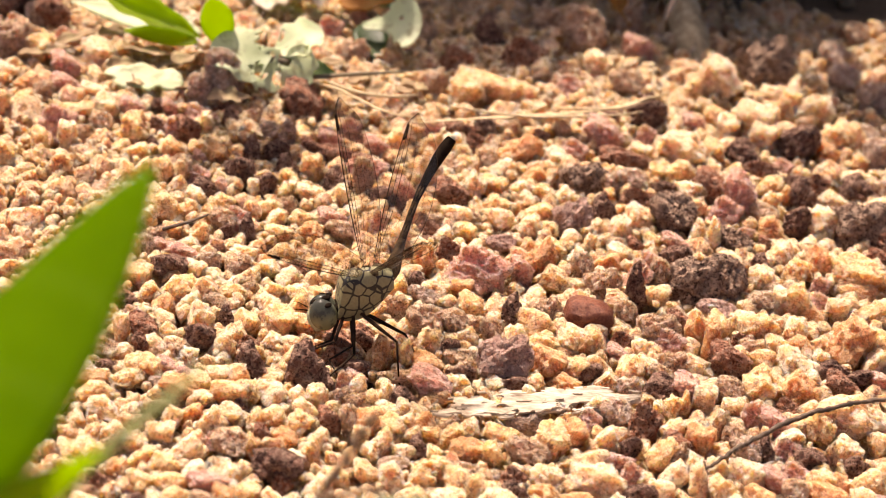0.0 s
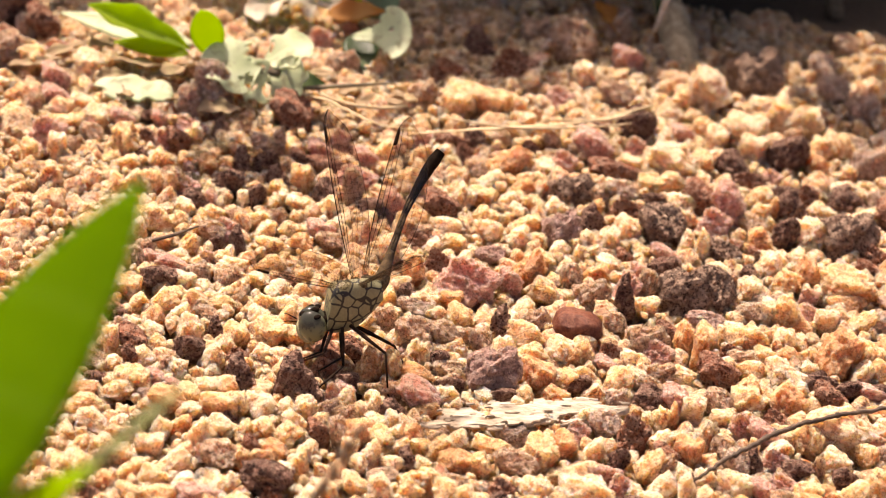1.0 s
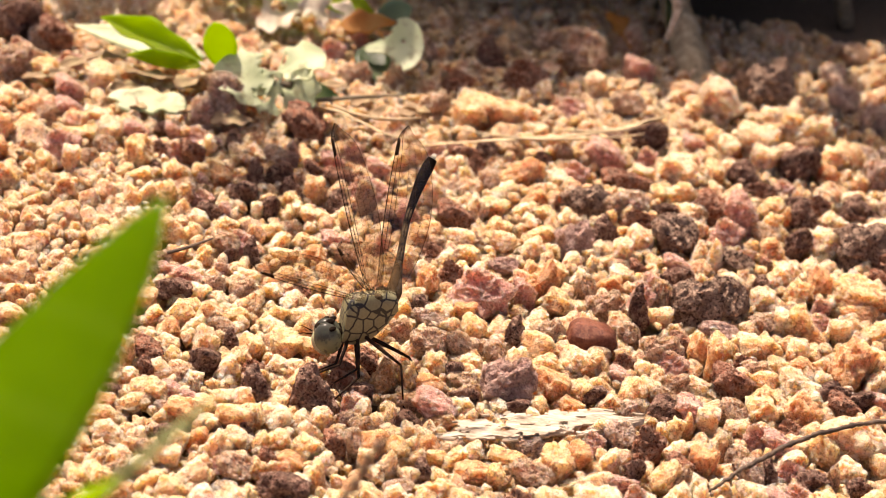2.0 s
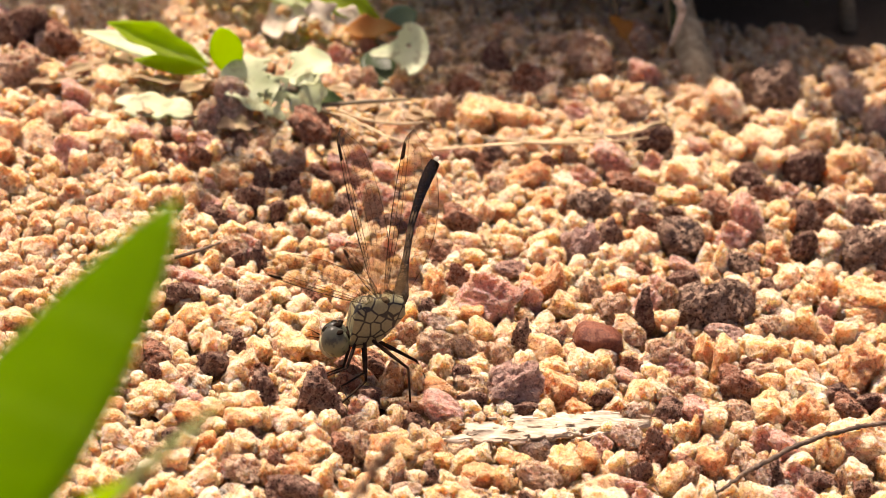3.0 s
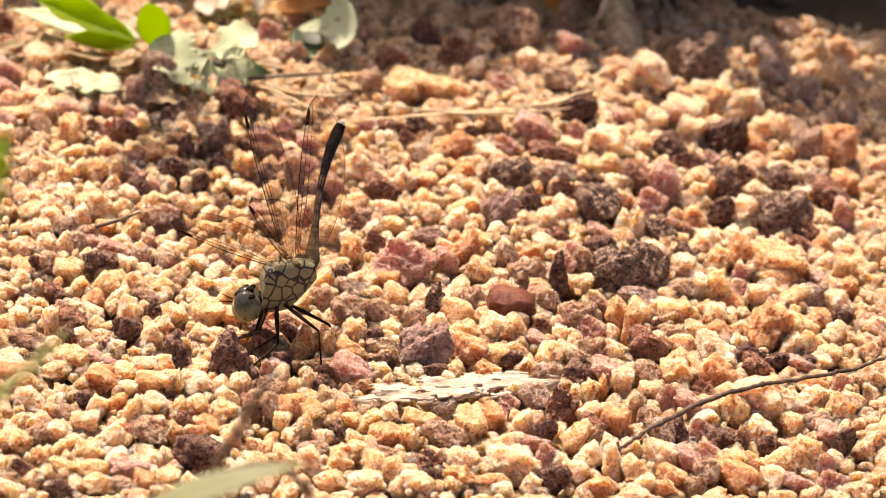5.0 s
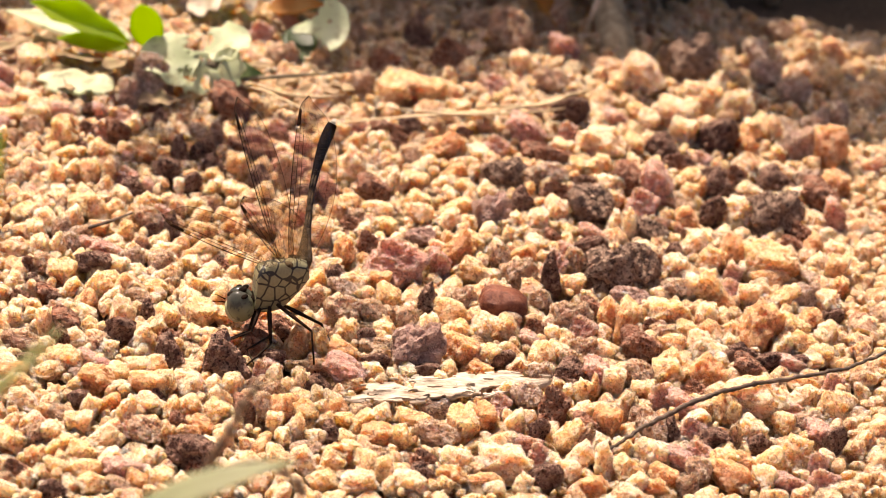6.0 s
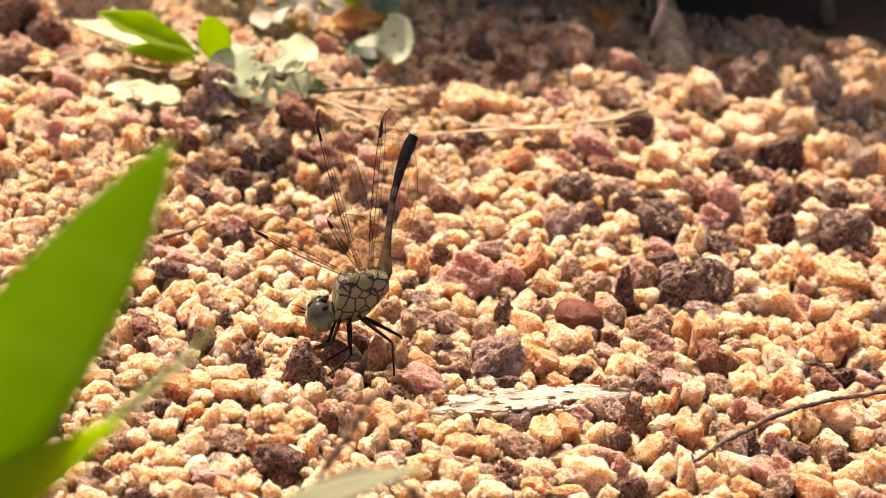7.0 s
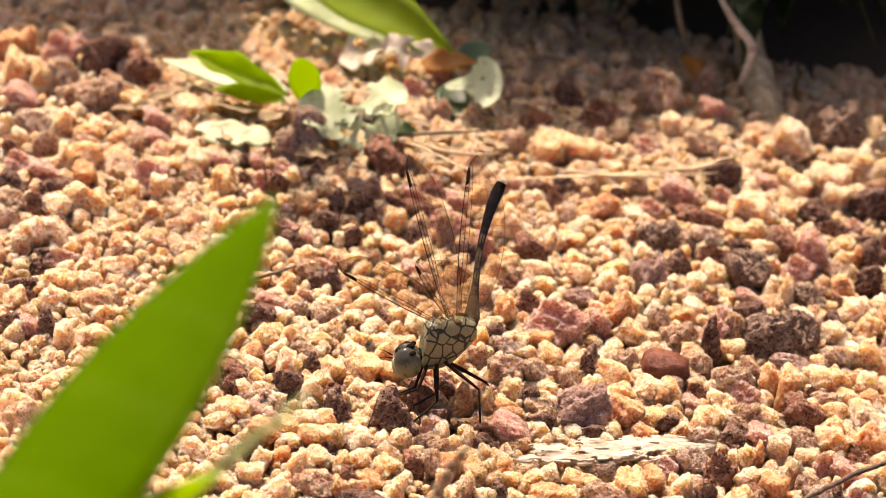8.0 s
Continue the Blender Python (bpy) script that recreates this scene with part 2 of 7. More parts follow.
SCRAP = leaf_material("dry_scrap", (0.315, 0.21, 0.112), (0.495, 0.36, 0.217), (0.45, 0.3, 0.15), 0.8, 40, 0.4, (0.225, 0.135, 0.075), 0.25)
BONE = leaf_material("bleached_leaf", (0.62, 0.53, 0.40), (0.76, 0.69, 0.56), (0.82, 0.72, 0.52), 0.7, 40, 0.5, (0.36, 0.24, 0.13), 0.25)
STRAW = fibre_material("straw", [(0.26, 0.17, 0.085), (0.50, 0.38, 0.22), (0.62, 0.51, 0.34)])
TWIG = fibre_material("dark_twig", [(0.035, 0.022, 0.015), (0.085, 0.054, 0.034), (0.20, 0.135, 0.088)])
BARKCHIP = fibre_material("bleached_wood", [(0.181, 0.119, 0.072), (0.474, 0.397, 0.302), (0.586, 0.523, 0.432)], 1000.0, 0.9, 0.25)
STALK = fibre_material("dry_stalk", [(0.09, 0.0675, 0.0375), (0.165, 0.128, 0.075), (0.255, 0.203, 0.135)])
ROOT = fibre_material("woody_root", [(0.146, 0.112, 0.0675), (0.338, 0.27, 0.168), (0.585, 0.495, 0.338)], 600.0, 0.9, 0.15, True)
SEED = fibre_material("seed_head", [(0.12, 0.075, 0.045), (0.203, 0.135, 0.0825), (0.27, 0.195, 0.128)])


# ---- mesh helpers ----
def link_mesh(name, mesh, parent=None, label=""):
    ob = new(name, mesh)
    ob.parent = parent
    return tagged(ob, label)


def part(name, bm, material, parent, label="", flat=False):
    mesh = bpy.data.meshes.new(name)
    for f in bm.faces:
        f.smooth = not flat
    bm.to_mesh(mesh)
    bm.free()
    mesh.materials.append(material)
    return link_mesh(name, mesh, parent, label)


def tube(bm, points, radii, sides=8, squash=1.0):
    """A tapered, bent rod with closed ends along the points."""
    pts = [Vector(p) for p in points]
    rings = []
    for i, p in enumerate(pts):
        way = (pts[min(i + 1, len(pts) - 1)] - pts[max(i - 1, 0)]).normalized()
        side = way.cross(Vector((0.13, 0.29, 0.95))).normalized()
        up = side.cross(way)
        r = radii[i] if isinstance(radii, (list, tuple)) else radii
        rings.append([bm.verts.new(p + r * (math.cos(a) * side + squash * math.sin(a) * up)) for a in (2 * math.pi * k / sides for k in range(sides))])
    for a, b in zip(rings, rings[1:]):
        for k in range(sides):
            bm.faces.new((a[k], a[(k + 1) % sides], b[(k + 1) % sides], b[k]))
    bm.faces.new(rings[0][::-1])
    bm.faces.new(rings[-1])
    return bm


def smooth_line(points, n=6):
    """More points along a line, by Catmull-Rom."""
    p = [Vector(points[0]) * 2 - Vector(points[1]), *map(Vector, points), Vector(points[-1]) * 2 - Vector(points[-2])]
    out = []
    for a, b, c, d in zip(p, p[1:], p[2:], p[3:]):
        for k in range(n):
            t = k / n
            out.append(0.5 * (2 * b + (c - a) * t + (2 * a - 5 * b + 4 * c - d) * t * t + (3 * b - a - 3 * c + d) * t ** 3))
    return out + [Vector(points[-1])]


def ball(bm, centre, radii, turn=None, rings=10, sides=14):
    m = Matrix.Translation(centre) @ (turn or Matrix()) @ Matrix.Diagonal((*radii, 1))
    bmesh.ops.create_uvsphere(bm, u_segments=sides, v_segments=rings, radius=1.0, matrix=m)
    return bm


def facing(origin, ahead, up_hint):
    """A pose at origin whose x looks along ahead and whose z is near up_hint."""
    x = Vector(ahead).normalized()
    y = Vector(up_hint).cross(x).normalized()
    z = x.cross(y)
    m = Matrix((x, y, z)).transposed().to_4x4()
    m.translation = Vector(origin)
    return m


def blade(length, width, droop=0.1, fold=0.15, widest=0.4, blunt=1.0, ripple=0.0, thick=0.00025, nu=18, nv=6, seed=0, bites=()):
    """A leaf from its base at the origin along x, its upper face to z. bites: (along, across, radius) of what is eaten."""
    bm = bmesh.new()
    rnd = random.Random(seed)
    ph = rnd.uniform(0, 6)
    layers = []
    for side in (1, -1):
        grid = []
        for i in range(nu + 1):
            u = i / nu
            half = 0.5 * width * (math.sin(math.pi * u ** (math.log(0.5) / math.log(widest))) ** blunt if 0 < u < 1 else 0.0) + 0.00012
            row = []
            for j in range(nv + 1):
                v = 2 * j / nv - 1
                edge = 1 + ripple * math.sin(17 * u + ph + (3 if v > 0 else 0)) * abs(v)
                z = -droop * length * u * u + fold * half * (abs(v) ** 1.3) + ripple * half * 0.8 * math.sin(9 * u + ph) * v
                z += side * thick * 0.5 * (1.0 + 1.2 * max(0, 1 - 6 * abs(v)) * (1 - u))
                row.append(bm.verts.new((u * length, v * half * edge, z)))
            grid.append(row)
        layers.append(grid)
    top, low = layers

    def eaten(i, j):
        u, v = (i + 0.5) / nu, 2 * (j + 0.5) / nv - 1
        r0 = 0.45 * noise.noise(Vector((u * 11, v * 4, seed))) + 0.35 * noise.noise(Vector((u * 26, v * 10, seed)))
        return any((u - a) ** 2 + ((v - b) * width / length * 0.5) ** 2 < (r * (1 + r0)) ** 2 for a, b, r in bites)

    whole = {(i, j) for i in range(nu) for j in range(nv) if not eaten(i, j)}
    for i, j in whole:
        bm.faces.new((top[i][j], top[i + 1][j], top[i + 1][j + 1], top[i][j + 1]))
        bm.faces.new((low[i][j], low[i][j + 1], low[i + 1][j + 1], low[i + 1][j]))
        for (di, dj), (a, b) in {(-1, 0): ((i, j + 1), (i, j)), (1, 0): ((i + 1, j), (i + 1, j + 1)), (0, -1): ((i, j), (i + 1, j)), (0, 1): ((i + 1, j + 1), (i, j + 1))}.items():
            if (i + di, j + dj) not in whole:
                bm.faces.new((top[b[0]][b[1]], top[a[0]][a[1]], low[a[0]][a[1]], low[b[0]][b[1]]))
    bmesh.ops.delete(bm, geom=[v for v in bm.verts if not v.link_faces], context="VERTS")
    return bm


def set_leaf(name, base, tip, up_hint, width, material, parent, label="", **shape):
    """A leaf from base to tip, in millimetres of its parent's space."""
    a, b = Vector(base) * MM, Vector(tip) * MM
    ob = part(name, blade((b - a).length, width * MM, **shape), material, parent, label)
    ob.matrix_basis = facing(a, b - a, up_hint)
    return ob


def thing(name, place, label, category, group=""):
    ob = new(name)
    ob.empty_display_size = 0.005
    ob.matrix_basis = Matrix.Translation(Vector(place) * MM)
    return tagged(ob, label, category, group)


# ---- ground ----
def ground_height(x, y):
    return -2.4 + 0.6 * noise.noise(Vector((x * 0.06, y * 0.06, 3.0)))


def build_ground():
    bm = bmesh.new()
    steps = [-20, -4, -1, -0.4, *[-0.2 + 0.01 * k for k in range(51)], 0.4, 0.7, 1.2, 4, 20, 60]
    rows = []
    for y in steps:
        rows.append([bm.verts.new((x, y, ground_height(x * 1000, y * 1000) * MM)) for x in steps])
    for a, b in zip(rows, rows[1:]):
        for k in range(len(steps) - 1):
            bm.faces.new((a[k], a[k + 1], b[k + 1], b[k]))
    g = part("ground", bm, SOIL, None)
    return tagged(g, "sandy brown soil under a bed of coarse gravel", "ground", "", "structure")


ground = build_ground()


# ---- stones ----
def stone_shape(seed, level, facets, rough):
    """A broken, crumbly stone of about unit radius: a rough block cut by facets, with lumps. Gives points and triangles."""
    rnd = random.Random(seed)
    bm = bmesh.new()
    bmesh.ops.create_icosphere(bm, subdivisions=level, radius=1.0)
    cuts = [(Vector((rnd.gauss(0, 1), rnd.gauss(0, 1), rnd.gauss(0, 1))).normalized(), rnd.uniform(0.50, 0.86)) for _ in range(facets)]
    off = Vector((rnd.uniform(-50, 50), rnd.uniform(-50, 50), rnd.uniform(-50, 50)))
    skew = Euler((rnd.uniform(-0.4, 0.4), rnd.uniform(-0.4, 0.4), rnd.uniform(0, 3.0))).to_matrix()
    lumpy = rnd.choice((0.0, 0.08, 0.24)) if facets > 2 else 0.0
    for v in bm.verts:
        p = v.co.normalized()
        bent = (p + 0.20 * noise.noise_vector(p * 1.7 + off)).normalized()
        q = skew @ bent
        e = 4.5 if facets > 2 else 2.6
        r = (abs(q.x) ** e + abs(q.y) ** e + abs(q.z) ** e) ** (-1 / e)
        for n, d in cuts:
            c = bent.dot(n)
            if c > 0.05:
                r = min(r, d * 1.15 / c)
        near = noise.voronoi(p * 1.9 + off)[0]
        r += lumpy * (min(0.5, near[1] - near[0]) - 0.25)
        knob = noise.voronoi(p * 3.3 + off)[0]
        r += 1.1 * rough * (min(0.28, knob[1] - knob[0]) - 0.12)
        r += 0.12 * noise.noise(p * 1.9 + off) + rough * noise.noise(p * 4.3 + off) + 0.8 * rough * noise.noise(p * 9.0 + off) + (0.3 * rough * noise.noise(p * 19.0 + off) if level > 3 else 0.0)
        v.co = p * max(0.35, r)
    bm.normal_update()
    points = np.array([v.co for v in bm.verts])
    faces = np.array([[v.index for v in f.verts] for f in bm.faces])
    bm.free()
    low, high = points.min(0), points.max(0)
    return (points - (low + high) / 2) / ((high - low) / 2), faces


def mesh_of(name, points, faces, material, smooth=True):
    mesh = bpy.data.meshes.new(name)
    mesh.vertices.add(len(points))
    mesh.vertices.foreach_set("co", np.ascontiguousarray(points, np.float32).ravel())
    n = len(faces)
    mesh.loops.add(3 * n)
    mesh.loops.foreach_set("vertex_index", np.ascontiguousarray(faces, np.int32).ravel())
    mesh.polygons.add(n)
    mesh.polygons.foreach_set("loop_start", np.arange(0, 3 * n, 3, dtype=np.int32))
    mesh.polygons.foreach_set("use_smooth", np.full(n, smooth))
    mesh.materials.append(material)
    mesh.update(calc_edges=True)
    if smooth:
        mesh.set_sharp_from_angle(angle=radians(22))
    return mesh


QUARTZ = [stone_shape(s, 4, 12, 0.085) for s in range(16)]
LATERITE = [stone_shape(40 + s, 4, 9, 0.11) for s in range(10)]
LUMPS = [stone_shape(80 + s, 3 if s < 16 else 2, 12, 0.09) for s in range(24)]
CHIPS = [stone_shape(160 + s, 1, 6, 0.08) for s in range(10)]
SMOOTH = [stone_shape(333 + s, 4, 1, 0.025) for s in range(3)]
PLACED = []
COUNT = {}
MESHES = {}
LOOKS = {
    "maroon": ("dark maroon porous laterite stone lying in gravel", "stone"),
    "rust": ("rust-red laterite stone lying in gravel", "stone"),
    "brick": ("smooth brick-red pebble lying in gravel", "pebble"),
    "rose": ("pinkish red pitted laterite stone in gravel", "stone"),
    "umber": ("brown rough ironstone lump lying in gravel", "stone"),
    "slate": ("grey-brown speckled stone lying in gravel", "stone"),
    "mauve": ("mauve brown speckled laterite stone in gravel", "stone"),
    "crust": ("dark brown ironstone with a pale crumbly crust", "stone"),
    "ochre": ("ochre yellow translucent quartz pebble in gravel", "pebble"),
    "amber": ("orange-brown quartz pebble lying in gravel", "pebble"),
    "cream": ("pale cream quartz pebble lying in gravel", "pebble"),
}


def stone(tone, x, y, z, w, d, h, turn):
    """One stone: its middle, its width, depth and height, in millimetres, and its turn."""
    n = COUNT[tone] = COUNT.get(tone, -1) + 1
    quartz = tone in ("ochre", "amber", "cream", "brick")
    shapes = SMOOTH if tone == "brick" else QUARTZ if quartz else LATERITE
    k = (n * 5 + len(tone)) % len(shapes)
    if (tone, k) not in MESHES:
        MESHES[tone, k] = mesh_of(LOOKS[tone][1], *shapes[k], ROCKS[tone])
    if max(w, d) > 4.4:
        ob = tagged(new(LOOKS[tone][1], MESHES[tone, k]), *LOOKS[tone], "larger stones among the gravel")
    else:
        ob = link_mesh("pebble", MESHES[tone, k], ground)
    ob.matrix_basis = pose(x * MM, y * MM, (z + 0.08 * h) * MM, 0, 0, turn) @ Matrix.Diagonal((w * MM * 0.50, d * MM * 0.51, h * MM * 0.66, 1))
    PLACED.append((x, y, 0.25 * (w + d)))
    return ob


stone("rose", -64.0, 21.5, 1.2, 7.1, 6.5, 5.3, 22)
stone("ochre", -65.3, 14.6, 1.0, 3.0, 2.9, 4.3, 19)
stone("ochre", -61.8, 27.0, 0.7, 6.1, 4.2, 3.0, 22)
stone("cream", -57.0, 28.8, 0.9, 4.1, 4.2, 3.9, 8)
stone("rose", -52.9, 30.0, 0.8, 4.6, 3.5, 3.4, 4)
stone("cream", -61.4, 17.2, 1.1, 3.0, 3.2, 5.0, -10)
stone("umber", -59.3, 20.7, 0.6, 4.0, 3.2, 2.6, -15)
stone("umber", -57.0, 23.9, 0.7, 4.0, 3.5, 3.4, 5)
stone("ochre", -51.2, 21.3, 1.3, 5.2, 5.6, 5.7, -1)
stone("rust", -48.4, 25.5, 0.7, 3.4, 3.5, 3.0, 11)
stone("rose", -45.6, 25.2, 0.8, 3.6, 3.5, 3.4, 21)
stone("maroon", -48.3, 20.2, 0.5, 4.0, 2.4, 2.2, -8)
stone("rust", -43.0, 24.8, 0.9, 4.2, 4.0, 4.1, 24)
stone("cream", -40.5, 28.4, 0.8, 2.6, 2.6, 3.4, 23)
stone("maroon", -49.0, 33.5, 0.5, 3.1, 3.0, 2.3, -17)
stone("rose", -47.2, 32.8, 0.5, 3.1, 2.9, 2.4, 3)
stone("rose", -42.3, 31.7, 0.6, 8.2, 2.8, 2.7, -25)
stone("rust", -38.2, 35.9, 0.4, 3.5, 2.3, 1.6, -25)
stone("maroon", -36.6, 31.3, 0.8, 3.5, 3.3, 3.5, -12)
stone("ochre", -52.8, 17.9, 0.5, 3.6, 3.3, 2.4, -15)
stone("ochre", -50.2, 16.4, 0.6, 5.0, 3.7, 2.8, -7)
stone("ochre", -44.9, 17.6, 0.8, 4.6, 4.1, 3.7, -13)
stone("maroon", -46.8, 15.1, 0.4, 3.0, 2.0, 1.7, 18)
stone("ochre", -40.7, 20.1, 0.6, 4.0, 3.1, 2.5, -14)
stone("ochre", -39.1, 23.3, 0.4, 3.0, 2.5, 1.8, 19)
stone("amber", -37.4, 18.0, 0.7, 3.6, 3.3, 3.1, -1)
stone("rose", -40.0, 17.0, 0.5, 2.4, 2.3, 2.2, -2)
stone("maroon", -31.9, 20.1, 1.1, 3.6, 3.5, 4.9, -16)
stone("maroon", -33.3, 12.9, 1.1, 4.9, 4.7, 4.9, -4)
stone("cream", -34.1, 15.6, 0.4, 4.4, 1.9, 1.7, 13)
stone("ochre", -50.2, 7.6, 0.9, 3.5, 3.6, 4.1, 13)
stone("cream", -48.3, 10.0, 0.9, 3.3, 3.5, 3.9, -4)
stone("ochre", -45.0, 9.1, 1.0, 4.3, 3.9, 4.6, -3)
stone("ochre", -42.4, 10.0, 1.1, 3.3, 3.6, 4.8, 5)
stone("rose", -39.4, 11.0, 0.7, 4.3, 3.8, 3.0, -14)
stone("maroon", -38.0, 8.0, 0.6, 5.9, 3.2, 2.7, 20)
stone("cream", -36.2, 11.3, 0.6, 2.2, 2.0, 2.6, -9)
stone("rose", -35.4, 8.4, 0.5, 2.1, 2.4, 2.4, -24)
stone("cream", -49.1, 4.3, 0.5, 3.3, 2.9, 2.1, -3)
stone("cream", -45.5, 4.7, 0.5, 2.7, 2.9, 2.2, -24)
stone("cream", -39.4, 5.0, 0.5, 3.9, 2.9, 2.5, 1)
stone("ochre", -42.5, -1.0, 0.9, 5.2, 4.7, 4.1, 12)
stone("ochre", -45.3, -0.2, 0.7, 3.5, 3.7, 3.0, 3)
stone("ochre", -39.6, 0.2, 0.6, 4.8, 2.8, 2.8, -14)
stone("ochre", -34.7, 3.2, 0.6, 4.4, 3.2, 2.6, -13)
stone("cream", -30.4, 8.5, 0.7, 2.5, 2.3, 3.3, -10)
stone("umber", -31.2, 4.2, 0.5, 3.9, 2.9, 2.1, 4)
stone("cream", -45.4, -5.2, 0.9, 3.8, 3.7, 3.9, -3)
stone("slate", -46.6, -8.5, 0.8, 3.4, 3.7, 3.6, -9)
stone("cream", -49.3, -5.6, 0.6, 4.2, 3.8, 2.9, -19)
stone("cream", -50.4, -9.4, 0.7, 3.8, 3.6, 3.0, 24)
stone("amber", -40.8, -6.2, 0.5, 2.8, 3.0, 2.3, -7)
stone("ochre", -36.7, -7.3, 0.6, 3.0, 2.7, 2.8, -20)
stone("umber", -33.9, -2.3, 0.7, 4.8, 3.4, 3.1, 7)
stone("rose", -31.9, -1.1, 0.8, 5.2, 4.2, 3.4, -16)
stone("maroon", -33.0, -5.6, 0.6, 2.7, 2.6, 2.9, 19)
stone("maroon", -29.7, -4.7, 1.0, 3.2, 3.3, 4.7, -6)
stone("umber", -43.5, -8.7, 0.6, 3.8, 3.2, 2.5, -6)
stone("cream", -49.0, -12.6, 0.5, 3.8, 2.2, 2.1, -20)
stone("cream", -46.4, -12.6, 0.5, 2.8, 2.6, 2.2, 21)
stone("rose", -41.8, -11.1, 0.4, 3.2, 2.4, 1.9, 5)
stone("cream", -38.1, -9.9, 0.4, 4.7, 2.0, 1.9, -22)
stone("rose", -33.9, -8.9, 0.4, 3.8, 1.9, 1.9, 13)
stone("slate", -30.1, 28.4, 0.6, 3.4, 3.3, 2.8, 0)
stone("slate", -27.2, 27.1, 1.1, 3.0, 2.8, 5.2, 22)
stone("ochre", -24.4, 27.7, 0.6, 3.4, 3.3, 2.7, -9)
stone("rust", -23.2, 24.6, 0.6, 3.4, 3.2, 2.8, 1)
stone("maroon", -28.3, 21.0, 1.0, 4.4, 4.1, 4.7, 15)
stone("maroon", -26.0, 17.0, 0.8, 5.0, 3.8, 3.8, 6)
stone("ochre", -22.3, 16.4, 1.1, 3.4, 3.3, 4.9, -12)
stone("ochre", -25.6, 13.6, 0.6, 3.7, 3.0, 2.8, 21)
stone("cream", -24.4, 11.3, 0.5, 2.0, 2.0, 2.3, -17)
stone("maroon", -28.8, 9.4, 1.0, 3.9, 4.0, 4.6, 25)
stone("ochre", -26.0, 8.8, 0.6, 2.9, 2.9, 2.8, -15)
stone("cream", -22.0, 9.8, 0.6, 3.9, 2.9, 2.5, -16)
stone("rose", -20.2, 27.4, 0.8, 4.4, 3.5, 3.4, 1)
stone("rose", -17.5, 33.4, 0.6, 4.1, 3.2, 2.9, 4)
stone("rust", -16.7, 29.8, 0.5, 6.1, 3.0, 2.2, 14)
stone("rust", -17.9, 23.3, 0.6, 8.0, 3.5, 2.6, 8)
stone("rose", -12.7, 27.2, 0.7, 4.4, 3.7, 3.2, 6)
stone("rose", -13.9, 19.6, 0.9, 8.0, 5.2, 4.1, -5)
stone("maroon", -17.9, 13.9, 0.9, 4.9, 4.9, 4.2, -7)
stone("umber", -13.8, 13.9, 1.4, 3.4, 3.3, 6.3, -16)
stone("cream", -16.6, 9.7, 0.8, 2.9, 2.7, 3.5, 9)
stone("cream", -14.5, 6.9, 0.5, 3.9, 3.2, 2.3, 15)
stone("maroon", -10.4, 11.1, 0.8, 4.9, 4.8, 3.5, -4)
stone("ochre", -10.1, 29.5, 0.9, 4.1, 3.8, 3.9, 6)
stone("cream", -26.3, 0.4, 0.6, 3.8, 3.0, 2.7, 25)
stone("ochre", -22.0, 1.5, 0.5, 4.8, 2.9, 2.4, 7)
stone("ochre", -27.6, 4.0, 0.5, 3.9, 2.6, 2.3, 25)
stone("umber", -25.1, 5.4, 0.5, 3.9, 3.1, 2.4, -3)
stone("rose", -17.6, 2.3, 0.7, 4.8, 3.7, 3.0, 17)
stone("umber", -15.5, -0.8, 0.6, 5.7, 2.6, 2.6, -6)
stone("ochre", -24.9, -3.7, 0.5, 4.8, 2.8, 2.5, 20)
stone("amber", -20.2, -2.8, 0.7, 3.8, 3.7, 3.0, 6)
stone("rose", -10.4, 1.3, 1.1, 2.9, 2.7, 4.9, 19)
stone("rose", -6.8, 11.2, 1.1, 3.9, 4.1, 5.1, -4)
stone("ochre", -5.0, 6.6, 0.8, 3.9, 4.0, 3.6, 12)
stone("ochre", -2.9, 8.1, 0.8, 3.9, 4.2, 3.5, 5)
stone("umber", -2.2, 5.9, 0.5, 4.4, 2.9, 2.4, -9)
stone("rust", -2.5, 2.9, 0.6, 4.8, 3.2, 2.9, -8)
stone("rust", 0.3, 14.1, 0.9, 5.9, 4.9, 4.2, 7)
stone("cream", 3.8, 16.7, 1.0, 4.0, 4.1, 4.6, -3)
stone("ochre", -4.4, 29.0, 0.8, 3.0, 2.9, 3.6, 16)
stone("cream", -0.3, 30.8, 0.9, 4.1, 3.9, 3.8, 1)
stone("ochre", 1.7, 28.7, 0.6, 3.4, 3.2, 2.8, -14)
stone("umber", -1.3, 24.5, 0.4, 6.0, 2.4, 1.8, 19)
stone("cream", -1.6, 22.5, 0.4, 4.4, 2.0, 1.7, -2)
stone("rust", 2.9, 32.8, 0.7, 3.5, 3.8, 3.3, 8)
stone("cream", -3.8, 20.2, 1.3, 5.0, 4.6, 6.0, -15)
stone("cream", 1.7, 7.3, 0.7, 5.8, 3.4, 3.2, -2)
stone("cream", -0.2, 1.7, 0.6, 3.5, 3.4, 2.5, 5)
stone("ochre", 3.3, 3.4, 0.6, 4.4, 2.8, 2.5, -20)
stone("rose", -4.0, 36.8, 0.5, 5.1, 2.9, 2.3, 21)
stone("rust", 0.8, 36.7, 0.6, 6.2, 3.0, 2.6, 14)
stone("cream", -3.0, -2.4, 0.5, 4.8, 3.0, 2.3, 12)
stone("cream", -6.6, -2.2, 1.0, 3.8, 3.8, 4.5, 1)
stone("cream", 4.9, -0.8, 0.6, 2.9, 2.7, 2.5, 10)
stone("ochre", 2.2, -0.2, 0.4, 2.9, 2.5, 1.9, 15)
stone("maroon", 4.9, 38.2, 0.8, 5.2, 4.2, 3.8, -24)
